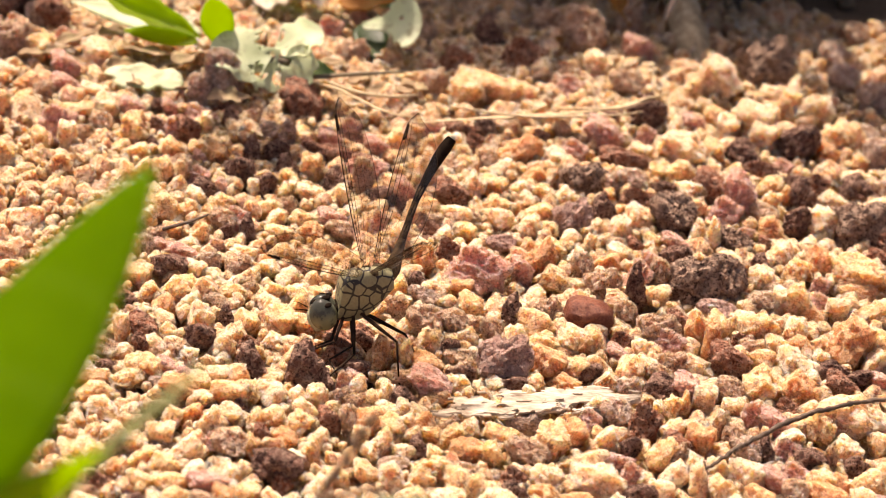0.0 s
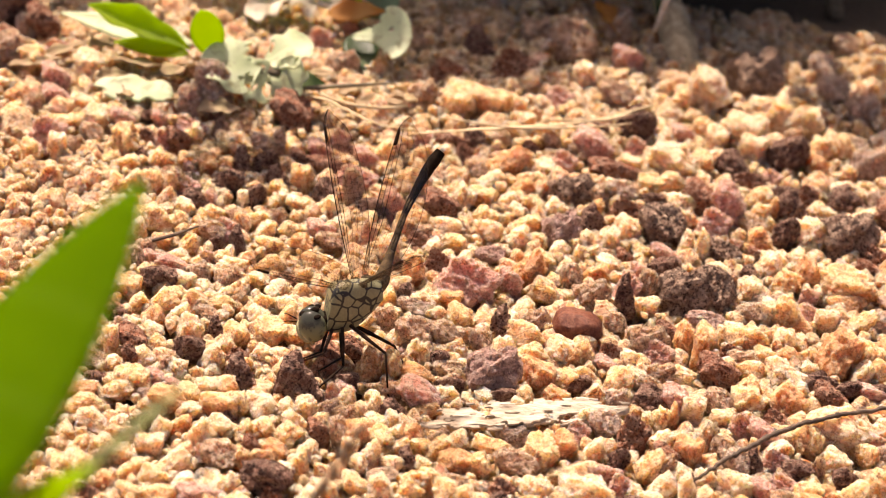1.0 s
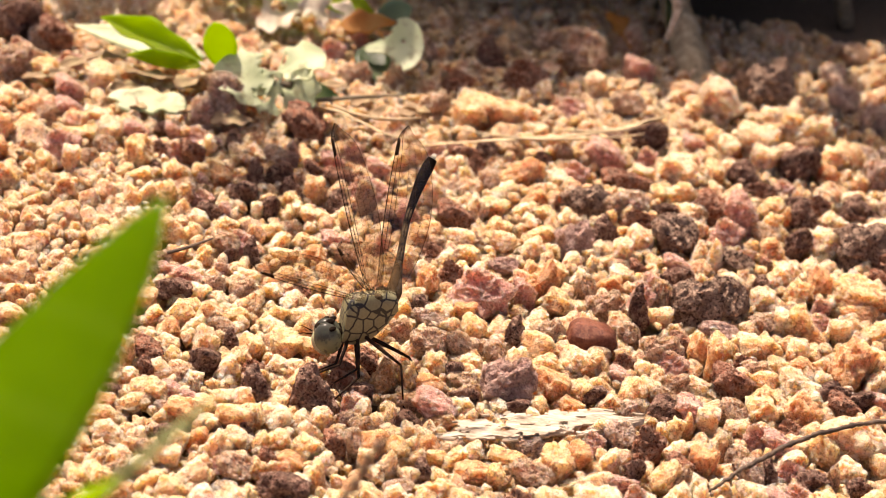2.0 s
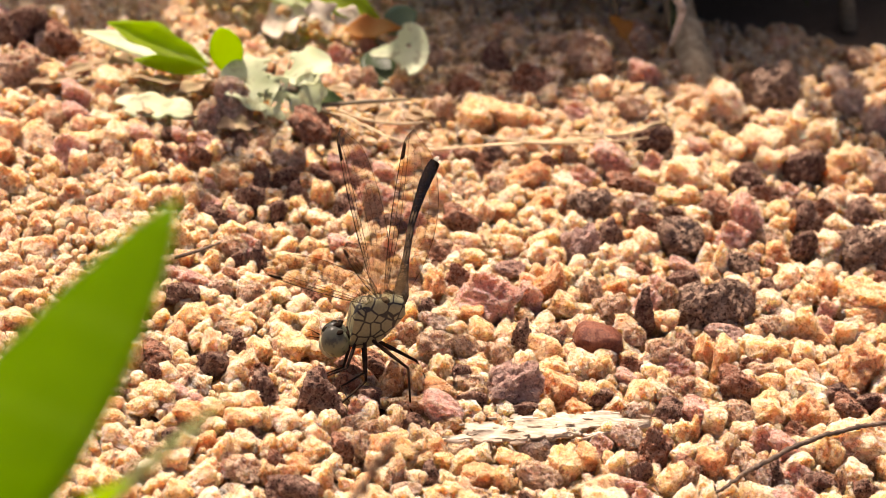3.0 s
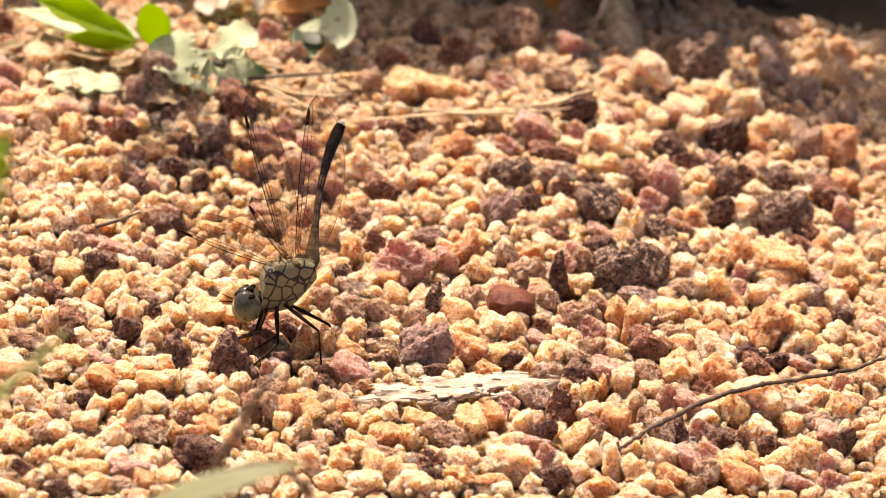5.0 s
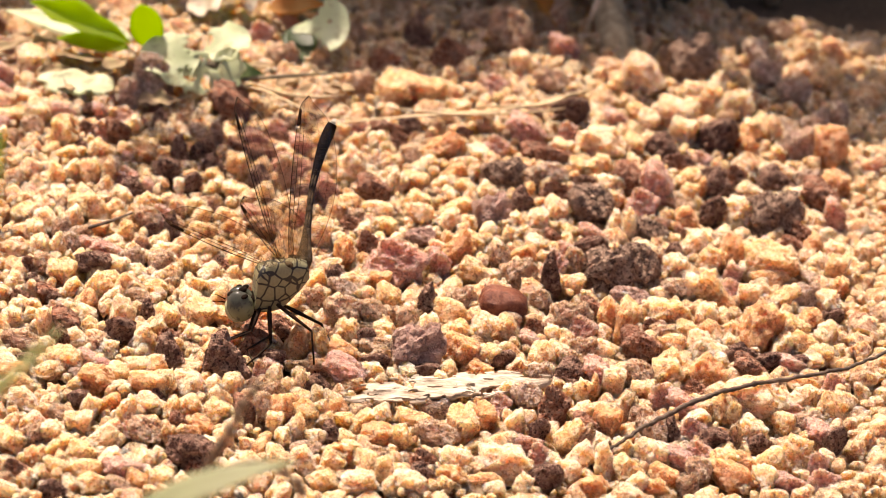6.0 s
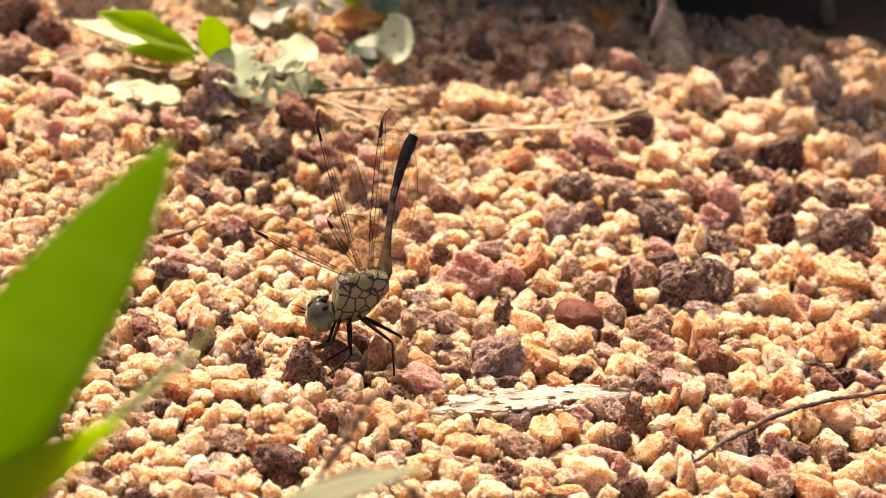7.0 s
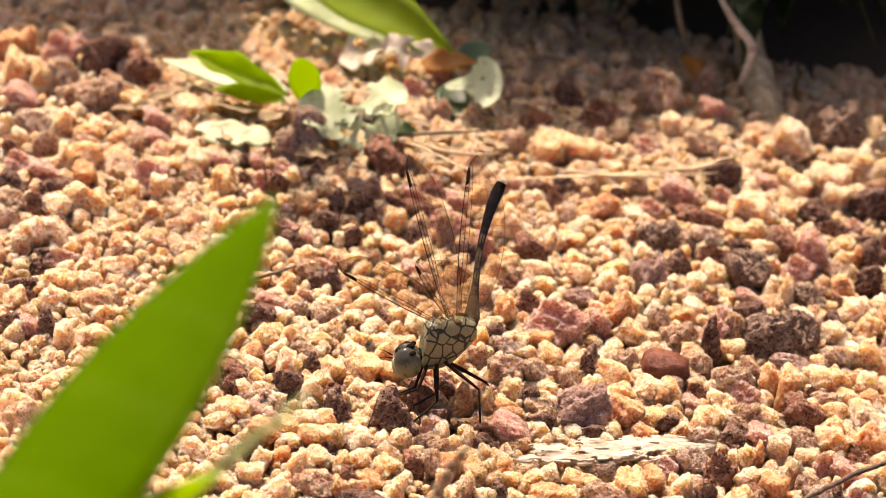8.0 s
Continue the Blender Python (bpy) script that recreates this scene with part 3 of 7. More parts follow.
stone("umber", 8.7, 39.7, 0.6, 3.7, 2.7, 2.5, 12)
stone("rust", 13.6, 37.5, 0.6, 3.7, 3.3, 2.9, 16)
stone("umber", 17.3, 40.2, 0.8, 3.5, 3.3, 3.6, 23)
stone("ochre", 15.7, 44.6, 0.5, 6.2, 2.7, 2.2, 15)
stone("cream", 20.6, 44.5, 0.6, 4.2, 3.3, 2.6, 5)
stone("umber", 21.2, 39.6, 0.5, 3.5, 2.8, 2.0, -15)
stone("rose", 24.5, 39.1, 1.1, 7.6, 5.2, 5.1, -17)
stone("maroon", 24.4, 47.3, 0.7, 5.2, 3.1, 3.0, -14)
stone("rose", 31.2, 42.4, 0.8, 3.7, 3.7, 3.4, 10)
stone("maroon", 32.0, 50.2, 1.2, 5.9, 5.4, 5.5, 4)
stone("cream", 36.5, 45.7, 0.8, 3.6, 3.5, 3.6, 17)
stone("rose", 39.4, 48.6, 0.7, 4.2, 4.0, 3.3, 12)
stone("amber", 10.5, 31.0, 1.0, 8.9, 4.8, 4.5, 20)
stone("umber", 5.5, 27.4, 0.7, 3.4, 3.7, 3.2, -25)
stone("rose", 19.4, 33.3, 0.9, 5.1, 4.5, 4.0, -8)
stone("cream", 16.7, 31.3, 0.5, 4.5, 3.3, 2.5, -18)
stone("rust", 27.9, 32.4, 0.8, 9.6, 4.5, 3.6, 10)
stone("cream", 30.7, 37.2, 0.5, 4.1, 2.8, 2.4, -23)
stone("cream", 37.3, 36.7, 1.3, 8.9, 6.8, 5.6, -6)
stone("ochre", 36.9, 31.1, 0.7, 7.1, 3.0, 2.9, 9)
stone("ochre", 33.1, 30.0, 0.6, 3.0, 3.1, 2.6, 12)
stone("cream", 8.0, 25.0, 0.7, 5.0, 3.6, 3.3, -3)
stone("crust", 21.0, 24.0, 1.0, 8.4, 6.1, 4.7, 1)
stone("amber", 12.7, 23.1, 0.7, 5.0, 3.7, 3.2, 11)
stone("cream", 10.6, 19.0, 0.6, 4.0, 3.3, 2.7, -2)
stone("ochre", 6.9, 18.9, 0.7, 4.4, 3.7, 3.2, -15)
stone("ochre", 14.8, 19.0, 0.6, 4.0, 3.0, 2.5, 11)
stone("cream", 18.5, 17.7, 0.7, 4.0, 3.7, 3.2, -13)
stone("umber", 25.2, 23.9, 0.8, 4.0, 4.4, 3.5, 13)
stone("slate", 28.9, 25.7, 0.8, 6.0, 3.7, 3.6, 17)
stone("ochre", 24.9, 20.2, 0.6, 3.4, 2.9, 2.9, -19)
stone("rust", 29.5, 19.3, 0.9, 6.6, 4.3, 3.9, 14)
stone("maroon", 34.1, 25.3, 0.6, 4.4, 3.0, 2.5, -5)
stone("crust", 35.4, 14.5, 1.4, 8.3, 7.6, 6.2, 11)
stone("cream", 38.7, 25.1, 0.7, 5.0, 3.7, 3.2, 2)
stone("mauve", 19.5, 10.5, 1.2, 6.6, 7.2, 5.2, 6)
stone("maroon", 24.5, 14.5, 1.1, 4.9, 4.7, 4.9, 20)
stone("cream", 30.0, 13.3, 0.9, 5.1, 4.6, 4.0, -15)
stone("cream", 12.1, 16.7, 0.5, 3.0, 2.5, 2.1, -9)
stone("ochre", 14.1, 12.0, 0.7, 5.9, 3.8, 3.0, -6)
stone("ochre", 7.7, 12.4, 0.7, 4.9, 3.7, 3.1, 1)
stone("cream", 8.4, 7.9, 0.7, 5.4, 3.3, 3.3, -6)
stone("cream", 12.9, 6.9, 0.8, 4.8, 4.1, 3.5, -7)
stone("ochre", 16.1, 7.0, 0.6, 3.5, 2.9, 2.8, -24)
stone("cream", 24.2, 8.6, 0.7, 3.9, 3.4, 3.2, 14)
stone("cream", 27.3, 8.9, 0.9, 3.9, 4.3, 4.1, -10)
stone("cream", 19.3, 4.9, 0.7, 3.5, 3.2, 2.9, 25)
stone("cream", 22.5, 4.9, 0.6, 2.3, 2.1, 2.5, 0)
stone("umber", 27.0, 5.1, 0.5, 3.9, 2.2, 2.2, 9)
stone("ochre", 32.3, 8.1, 0.5, 3.3, 2.5, 2.0, -10)
stone("mauve", 8.8, 1.0, 0.6, 5.7, 3.4, 2.5, 25)
stone("amber", 13.2, 1.0, 0.6, 2.9, 2.6, 2.6, 6)
stone("ochre", 16.8, 1.8, 0.6, 4.8, 2.7, 2.5, -16)
stone("rose", 35.9, 7.7, 0.6, 4.9, 3.3, 2.6, -7)
stone("cream", 39.5, 10.7, 0.9, 3.3, 3.2, 4.0, 13)
stone("rust", 29.6, 5.6, 0.5, 2.9, 3.2, 2.3, 8)
stone("cream", 45.2, 47.5, 0.9, 4.2, 4.3, 4.2, 13)
stone("cream", 50.0, 49.6, 1.5, 7.4, 8.0, 6.7, -18)
stone("amber", 53.8, 57.5, 0.7, 4.3, 3.1, 3.1, -17)
stone("amber", 57.8, 59.2, 0.9, 3.2, 3.1, 3.8, 9)
stone("ochre", 42.9, 51.7, 0.7, 3.2, 3.3, 3.0, 14)
stone("cream", 62.1, 57.4, 1.2, 3.9, 3.7, 5.3, 8)
stone("umber", 58.6, 53.2, 0.7, 3.6, 3.1, 3.1, -3)
stone("maroon", 57.1, 43.7, 1.6, 7.1, 6.9, 7.1, 22)
stone("maroon", 47.9, 39.8, 0.9, 7.7, 5.5, 4.2, -17)
stone("ochre", 62.7, 48.1, 1.0, 6.3, 4.8, 4.7, -9)
stone("amber", 62.0, 43.4, 0.7, 4.6, 4.0, 3.3, 18)
stone("ochre", 67.1, 49.1, 1.1, 4.2, 4.6, 4.8, 18)
stone("slate", 70.6, 44.3, 1.3, 6.7, 6.8, 5.8, -25)
stone("slate", 68.7, 51.2, 0.8, 5.3, 3.9, 3.4, 2)
stone("slate", 74.3, 54.1, 1.0, 5.4, 5.5, 4.5, 19)
stone("slate", 78.4, 57.0, 1.1, 4.3, 4.5, 5.0, 15)
stone("amber", 76.1, 41.4, 1.8, 6.3, 6.5, 8.3, -1)
stone("rust", 50.2, 35.4, 0.6, 7.8, 3.3, 2.8, 18)
stone("rose", 54.1, 37.8, 0.6, 4.1, 3.3, 2.5, -13)
stone("ochre", 42.6, 38.7, 0.8, 4.5, 4.9, 3.8, 4)
stone("rust", 42.0, 26.4, 1.0, 6.1, 5.7, 4.3, -21)
stone("rose", 46.5, 22.3, 1.6, 6.0, 5.8, 7.2, -25)
stone("rose", 43.7, 17.7, 1.2, 6.0, 6.2, 5.3, 2)
stone("ochre", 51.9, 30.0, 0.7, 5.5, 3.9, 3.2, 16)
stone("maroon", 56.2, 32.0, 0.7, 5.1, 4.1, 3.1, -6)
stone("rust", 59.5, 31.4, 0.9, 4.1, 3.8, 4.0, 5)
stone("maroon", 57.8, 26.3, 0.8, 4.1, 4.2, 3.7, 6)
stone("maroon", 55.5, 17.2, 1.3, 4.4, 4.8, 5.9, 9)
stone("ochre", 51.7, 24.1, 0.7, 4.0, 3.5, 3.3, 12)
stone("umber", 50.2, 20.0, 0.7, 5.0, 3.8, 3.2, -22)
stone("amber", 53.6, 25.0, 1.0, 2.4, 2.2, 4.4, -11)
stone("amber", 51.4, 14.3, 0.9, 4.9, 4.2, 3.9, -20)
stone("maroon", 66.1, 31.8, 1.0, 7.2, 5.7, 4.4, 17)
stone("cream", 65.5, 36.3, 0.6, 6.2, 3.7, 2.7, -4)
stone("slate", 71.9, 33.3, 0.8, 5.2, 4.8, 3.8, -21)
stone("amber", 76.5, 32.3, 0.9, 5.1, 5.7, 4.1, 19)
stone("cream", 68.6, 26.9, 0.7, 5.7, 3.8, 3.2, -18)
stone("rust", 73.7, 26.3, 1.1, 7.1, 6.8, 5.1, -11)
stone("cream", 61.7, 27.5, 0.6, 5.1, 3.4, 2.8, -18)
stone("crust", 65.2, 17.9, 1.6, 10.4, 9.1, 7.2, -17)
stone("cream", 58.8, 18.3, 1.1, 6.0, 6.6, 5.1, 20)
stone("ochre", 59.3, 15.7, 0.5, 3.6, 3.2, 2.4, -16)
stone("cream", 72.8, 19.4, 0.6, 4.4, 3.1, 2.9, -14)
stone("rust", 69.2, 14.6, 0.8, 4.4, 4.1, 3.6, -15)
stone("rose", 75.3, 18.6, 1.4, 4.0, 3.7, 6.3, -12)
stone("crust", 44.9, 10.4, 0.7, 6.9, 3.3, 3.3, -19)
stone("rose", 46.9, 14.1, 0.4, 3.9, 2.3, 1.8, 22)
stone("cream", 41.7, 9.7, 1.2, 2.9, 2.7, 5.6, -22)
stone("cream", 53.1, 9.7, 0.5, 5.9, 3.0, 2.5, -18)
stone("cream", 56.8, 11.2, 0.7, 3.9, 3.9, 3.0, 14)
stone("rust", 50.4, 11.1, 0.5, 2.9, 2.3, 2.2, 2)
stone("cream", 74.8, 15.3, 0.5, 5.0, 2.5, 2.4, 18)
stone("cream", -48.6, -14.6, 0.8, 3.4, 3.4, 3.6, 6)
stone("cream", -46.1, -14.4, 1.0, 3.2, 3.1, 4.6, 16)
stone("slate", -44.2, -12.6, 0.7, 2.8, 2.7, 3.3, -22)
stone("rose", -38.0, -13.6, 0.6, 6.5, 2.8, 2.7, -7)
stone("slate", -34.8, -14.8, 0.7, 4.7, 3.3, 3.1, 15)
stone("maroon", -39.9, -18.1, 0.9, 6.5, 5.3, 4.2, -7)
stone("cream", -30.0, -12.0, 0.6, 5.6, 3.8, 2.8, 10)
stone("umber", -29.9, -15.7, 0.8, 4.7, 4.2, 3.5, -11)
stone("ochre", -27.8, -15.7, 0.5, 2.8, 2.7, 2.4, 10)
stone("rust", -49.5, -19.5, 0.6, 3.7, 2.9, 2.6, 23)
stone("umber", -46.8, -20.1, 0.8, 3.7, 3.5, 3.5, -17)
stone("ochre", -44.1, -21.3, 0.8, 4.6, 4.9, 3.7, -2)
stone("maroon", -47.9, -24.0, 0.5, 2.8, 2.5, 2.2, -1)
stone("cream", -50.7, -24.7, 0.5, 3.7, 2.6, 2.4, 20)
stone("cream", -39.2, -19.7, 0.5, 3.1, 2.1, 2.1, -4)
stone("ochre", -36.8, -21.9, 0.6, 4.6, 2.7, 2.7, 17)
stone("cream", -36.1, -17.7, 0.7, 3.7, 3.2, 3.1, -18)
stone("cream", -33.4, -18.5, 0.5, 4.1, 2.8, 2.3, 4)
stone("cream", -29.9, -19.5, 0.5, 3.3, 2.6, 2.4, 4)
stone("ochre", -30.4, -22.1, 0.5, 5.5, 2.7, 2.3, -5)
stone("umber", -27.6, -20.5, 0.5, 2.8, 2.1, 2.0, 8)
stone("ochre", -42.1, -25.6, 0.7, 3.7, 3.1, 3.1, 21)
stone("ochre", -38.0, -25.1, 0.9, 4.6, 4.5, 3.9, -16)
stone("amber", -39.2, -28.3, 0.7, 4.2, 4.2, 3.1, 2)
stone("cream", -35.6, -26.8, 0.7, 3.6, 3.8, 3.3, -11)
stone("umber", -31.6, -25.6, 0.5, 3.6, 2.9, 2.2, -20)
stone("rust", -45.3, -26.9, 0.5, 3.6, 3.2, 2.3, 17)
stone("rust", -49.2, -28.4, 0.4, 3.6, 2.3, 1.9, -12)
stone("maroon", -44.2, -28.2, 0.4, 2.7, 2.1, 2.0, 14)
stone("ochre", -47.0, -31.3, 0.5, 4.5, 2.6, 2.3, -10)
stone("rose", -43.8, -30.5, 0.4, 2.4, 2.2, 2.0, 14)
stone("cream", -41.8, -30.0, 0.4, 2.7, 2.1, 1.7, 25)
stone("cream", -49.0, -31.7, 0.5, 2.7, 2.7, 2.3, -17)
stone("cream", -38.6, -32.0, 0.5, 3.6, 3.1, 2.4, -3)
stone("cream", -33.3, -31.6, 1.0, 4.3, 4.5, 4.5, 15)
stone("maroon", -29.9, -28.6, 0.6, 2.7, 2.7, 2.6, -2)
stone("ochre", -26.7, -30.6, 0.7, 4.0, 3.8, 3.2, 12)
stone("rust", -41.0, -35.2, 0.7, 5.0, 4.4, 3.2, -12)
stone("cream", -44.0, -37.0, 1.0, 2.7, 2.8, 4.5, 0)
stone("ochre", -37.7, -35.0, 0.5, 3.2, 2.5, 2.4, -23)
stone("maroon", -32.9, -37.4, 1.2, 5.0, 4.5, 5.2, -13)
stone("cream", -29.4, -38.8, 1.0, 4.1, 3.8, 4.6, 6)
stone("ochre", -30.3, -34.9, 0.5, 3.6, 2.9, 2.1, 5)
stone("rust", -26.0, -35.7, 0.5, 3.6, 3.0, 2.4, -3)
stone("maroon", -25.0, -41.1, 1.1, 5.3, 4.8, 5.0, 5)
stone("umber", -35.7, -40.2, 0.6, 4.4, 3.2, 2.9, 14)
stone("cream", -38.6, -40.1, 0.7, 4.4, 4.1, 3.0, -5)
stone("ochre", -51.2, -37.9, 0.6, 5.4, 3.3, 2.9, -19)
stone("cream", -48.9, -35.0, 0.6, 3.6, 2.7, 2.6, 16)
stone("umber", -46.5, -41.7, 0.7, 6.2, 3.1, 2.9, -2)
stone("ochre", -50.2, -43.4, 0.8, 4.4, 4.7, 3.6, 5)
stone("cream", -43.2, -41.6, 0.6, 4.4, 2.7, 2.5, -9)
stone("rust", -40.5, -40.8, 0.9, 2.7, 2.5, 4.0, -15)
stone("cream", -33.9, -41.3, 0.6, 3.5, 3.5, 2.7, 18)
stone("cream", -29.0, -41.0, 0.5, 3.5, 2.5, 2.3, 5)
stone("maroon", -45.0, -45.7, 0.5, 3.5, 2.8, 2.1, -3)
stone("ochre", -39.3, -45.8, 0.8, 6.1, 4.8, 3.5, -2)
stone("cream", -47.8, -48.0, 0.6, 5.2, 3.2, 2.8, -22)
stone("cream", -28.1, -44.9, 0.7, 6.1, 3.9, 3.1, 18)
stone("rose", -36.3, -44.0, 0.5, 3.5, 2.6, 2.2, -16)
stone("ochre", -24.2, -10.0, 0.7, 4.7, 3.3, 3.1, 17)
stone("cream", -25.4, -14.3, 0.5, 3.7, 2.7, 2.4, 4)
stone("cream", -22.5, -16.4, 0.6, 4.1, 3.6, 2.9, 21)
stone("rust", -21.2, -13.4, 0.5, 3.7, 3.3, 2.4, -23)
stone("cream", -18.8, -11.2, 0.5, 3.7, 2.6, 2.5, -24)
stone("cream", -15.9, -14.2, 0.7, 3.7, 3.5, 2.9, 17)
stone("ochre", -24.2, -20.8, 0.5, 3.7, 2.5, 2.5, 0)
stone("cream", -20.8, -20.0, 0.5, 3.3, 3.0, 2.2, 20)
stone("cream", -24.1, -25.1, 0.7, 4.0, 3.3, 2.9, -6)
stone("ochre", -19.9, -24.4, 0.8, 3.6, 3.4, 3.5, -2)
stone("ochre", -21.8, -29.9, 0.9, 5.4, 4.3, 3.9, 21)
stone("ochre", -18.2, -28.8, 0.7, 4.5, 4.2, 3.0, 4)
stone("cream", -22.5, -34.2, 0.5, 3.6, 2.5, 2.4, -10)
stone("maroon", -16.8, -42.5, 1.6, 7.7, 7.0, 7.2, 12)
stone("cream", -20.0, -34.4, 0.5, 3.6, 2.9, 2.1, 16)
stone("amber", -13.6, -28.6, 0.6, 3.6, 3.5, 2.8, 21)
stone("rust", -13.2, -32.4, 0.6, 4.5, 3.7, 2.7, -25)
stone("rust", -13.6, -36.6, 0.7, 4.1, 3.7, 3.2, 3)
stone("maroon", -10.1, -38.8, 0.6, 3.9, 3.5, 2.7, 1)
stone("rust", -9.6, -31.0, 0.7, 3.6, 3.1, 3.0, -23)
stone("amber", -7.1, -35.7, 1.0, 4.5, 4.5, 4.4, 8)
stone("ochre", -3.9, -35.2, 1.1, 3.2, 3.3, 4.8, -19)
stone("ochre", -8.7, -22.8, 0.7, 3.7, 3.8, 3.3, -10)
stone("ochre", -6.3, -15.7, 0.7, 3.7, 4.0, 3.3, 6)
stone("maroon", -3.0, -13.0, 0.6, 4.3, 2.8, 2.7, 5)
stone("umber", -6.2, -21.6, 0.8, 4.6, 3.5, 3.5, -10)
stone("ochre", -5.1, -19.2, 0.5, 3.1, 2.8, 2.3, 6)
stone("cream", -3.8, -25.8, 0.6, 3.6, 3.3, 2.9, -22)
stone("rose", -4.3, -29.7, 0.5, 3.6, 2.5, 2.4, 1)
stone("umber", -1.3, -24.9, 0.9, 6.4, 5.0, 4.3, 15)
stone("ochre", -0.1, -30.2, 0.9, 4.5, 4.1, 4.0, -23)
stone("amber", -0.5, -35.2, 0.5, 5.3, 3.2, 2.3, -13)
stone("umber", -3.4, -39.7, 0.6, 7.9, 2.7, 2.5, 7)
stone("cream", -0.3, -15.9, 0.6, 4.6, 3.6, 2.9, -13)
stone("slate", -1.9, -16.9, 0.5, 5.5, 2.8, 2.3, -20)
stone("amber", 3.5, -13.3, 0.6, 3.7, 2.6, 2.5, 9)
stone("ochre", 5.0, -18.2, 0.7, 4.6, 4.3, 3.1, -15)
stone("umber", 2.8, -23.8, 0.8, 4.6, 4.2, 3.4, 21)
stone("umber", 5.8, -22.8, 0.5, 4.6, 2.6, 2.4, -24)
stone("cream", 5.2, -27.7, 0.5, 3.6, 2.7, 2.3, -3)
stone("maroon", 2.5, -31.0, 0.7, 3.6, 3.6, 3.4, 11)
stone("umber", 4.3, -32.6, 0.5, 5.4, 2.8, 2.2, 8)
stone("cream", 5.9, -31.5, 0.5, 3.0, 2.8, 2.2, 21)
stone("umber", 4.9, -36.8, 0.8, 4.4, 3.4, 3.4, 23)
stone("rust", 0.6, -4.2, 1.0, 4.2, 4.0, 4.4, 3)
stone("amber", -2.6, -7.5, 1.0, 3.8, 4.1, 4.3, -11)
stone("cream", 3.2, -2.9, 0.5, 4.2, 2.9, 2.4, -17)
stone("rose", -9.9, -40.7, 0.4, 3.5, 2.3, 1.8, -9)
stone("rose", 5.6, -9.7, 1.8, 10.8, 8.2, 6.4, -6)
stone("rose", 12.2, -7.9, 1.0, 3.8, 3.5, 4.5, 9)
stone("amber", 14.7, -4.8, 1.5, 5.7, 5.2, 6.9, -10)
stone("umber", 21.3, -4.2, 1.0, 3.8, 3.9, 4.4, 2)
stone("cream", 20.8, 0.2, 0.5, 3.8, 2.9, 2.1, 17)
stone("amber", 25.2, -1.1, 0.7, 4.8, 3.4, 3.1, -22)
stone("cream", 27.0, 2.2, 0.6, 4.2, 3.1, 2.6, -10)
stone("ochre", 17.1, -8.2, 0.8, 5.6, 3.6, 3.6, -13)
stone("umber", 24.5, -7.8, 0.9, 6.2, 5.5, 4.2, -2)
stone("rose", 30.1, -5.3, 1.2, 4.7, 5.1, 5.4, -21)
stone("maroon", 29.6, -9.5, 1.6, 3.8, 3.7, 7.2, -5)
stone("rose", 31.9, 0.3, 0.8, 2.9, 2.8, 3.4, 24)
stone("umber", 33.2, -4.5, 1.1, 3.4, 3.5, 5.2, -7)
stone("maroon", 35.9, 2.7, 0.9, 5.4, 5.0, 4.0, 23)
stone("crust", 38.4, -6.0, 1.6, 9.5, 7.7, 7.4, -24)
stone("cream", 32.8, -9.0, 0.7, 4.1, 3.5, 3.0, 19)
stone("cream", 12.7, -17.2, 0.5, 3.7, 2.9, 2.3, -24)
stone("cream", 14.3, -13.5, 0.6, 4.1, 3.2, 2.5, 19)
stone("maroon", 11.5, -20.3, 1.2, 4.0, 4.0, 5.6, -19)
stone("umber", 16.1, -18.0, 0.9, 5.0, 5.3, 4.2, -1)
stone("brick", 22.5, -18.7, 1.2, 7.9, 6.2, 4.6, -8)
stone("umber", 28.1, -16.2, 0.9, 3.7, 3.4, 3.9, -15)
stone("umber", 32.8, -19.9, 1.2, 7.4, 5.6, 4.6, -20)
stone("rose", 34.5, -22.2, 0.8, 5.5, 4.7, 3.8, -7)
stone("amber", 38.8, -18.5, 1.1, 4.1, 3.7, 4.9, 9)
stone("cream", 39.8, -11.6, 0.6, 4.7, 3.2, 2.5, 10)
stone("rust", 36.3, -15.7, 0.6, 4.6, 2.7, 2.7, -18)
stone("ochre", 14.6, -22.4, 0.9, 6.8, 4.2, 4.1, -17)
stone("ochre", 15.6, -26.7, 0.7, 6.3, 4.1, 3.1, 2)
stone("cream", 20.6, -25.2, 0.9, 5.5, 5.4, 4.0, 14)
stone("amber", 21.9, -26.3, 0.8, 3.6, 3.3, 3.5, 8)
stone("cream", 11.9, -27.3, 1.1, 3.6, 3.6, 4.8, -2)
stone("umber", 8.4, -25.1, 0.8, 3.6, 3.4, 3.5, -3)
stone("rust", 27.4, -23.4, 0.7, 4.0, 3.1, 3.1, 12)
stone("ochre", 24.0, -26.1, 0.9, 3.6, 3.7, 4.2, -15)
stone("mauve", 10.5, -34.7, 1.6, 8.9, 9.3, 7.3, -19)
stone("amber", 17.1, -33.3, 1.1, 6.3, 5.3, 4.9, 13)
stone("ochre", 21.3, -32.7, 0.7, 4.5, 3.6, 3.4, 20)
stone("maroon", 22.9, -33.0, 0.7, 4.5, 3.1, 3.0, 23)
stone("ochre", 28.7, -31.5, 0.9, 4.5, 4.9, 4.2, 25)
stone("cream", 31.2, -29.9, 0.7, 4.0, 3.8, 3.3, -4)
stone("umber", 35.0, -27.6, 0.7, 5.4, 3.7, 3.3, -11)
stone("cream", 37.9, -27.6, 0.6, 4.2, 3.4, 2.9, 2)
stone("umber", 33.3, -31.7, 0.7, 4.0, 3.1, 3.0, -22)
stone("rose", 27.0, -26.4, 0.5, 3.6, 2.9, 2.2, -15)
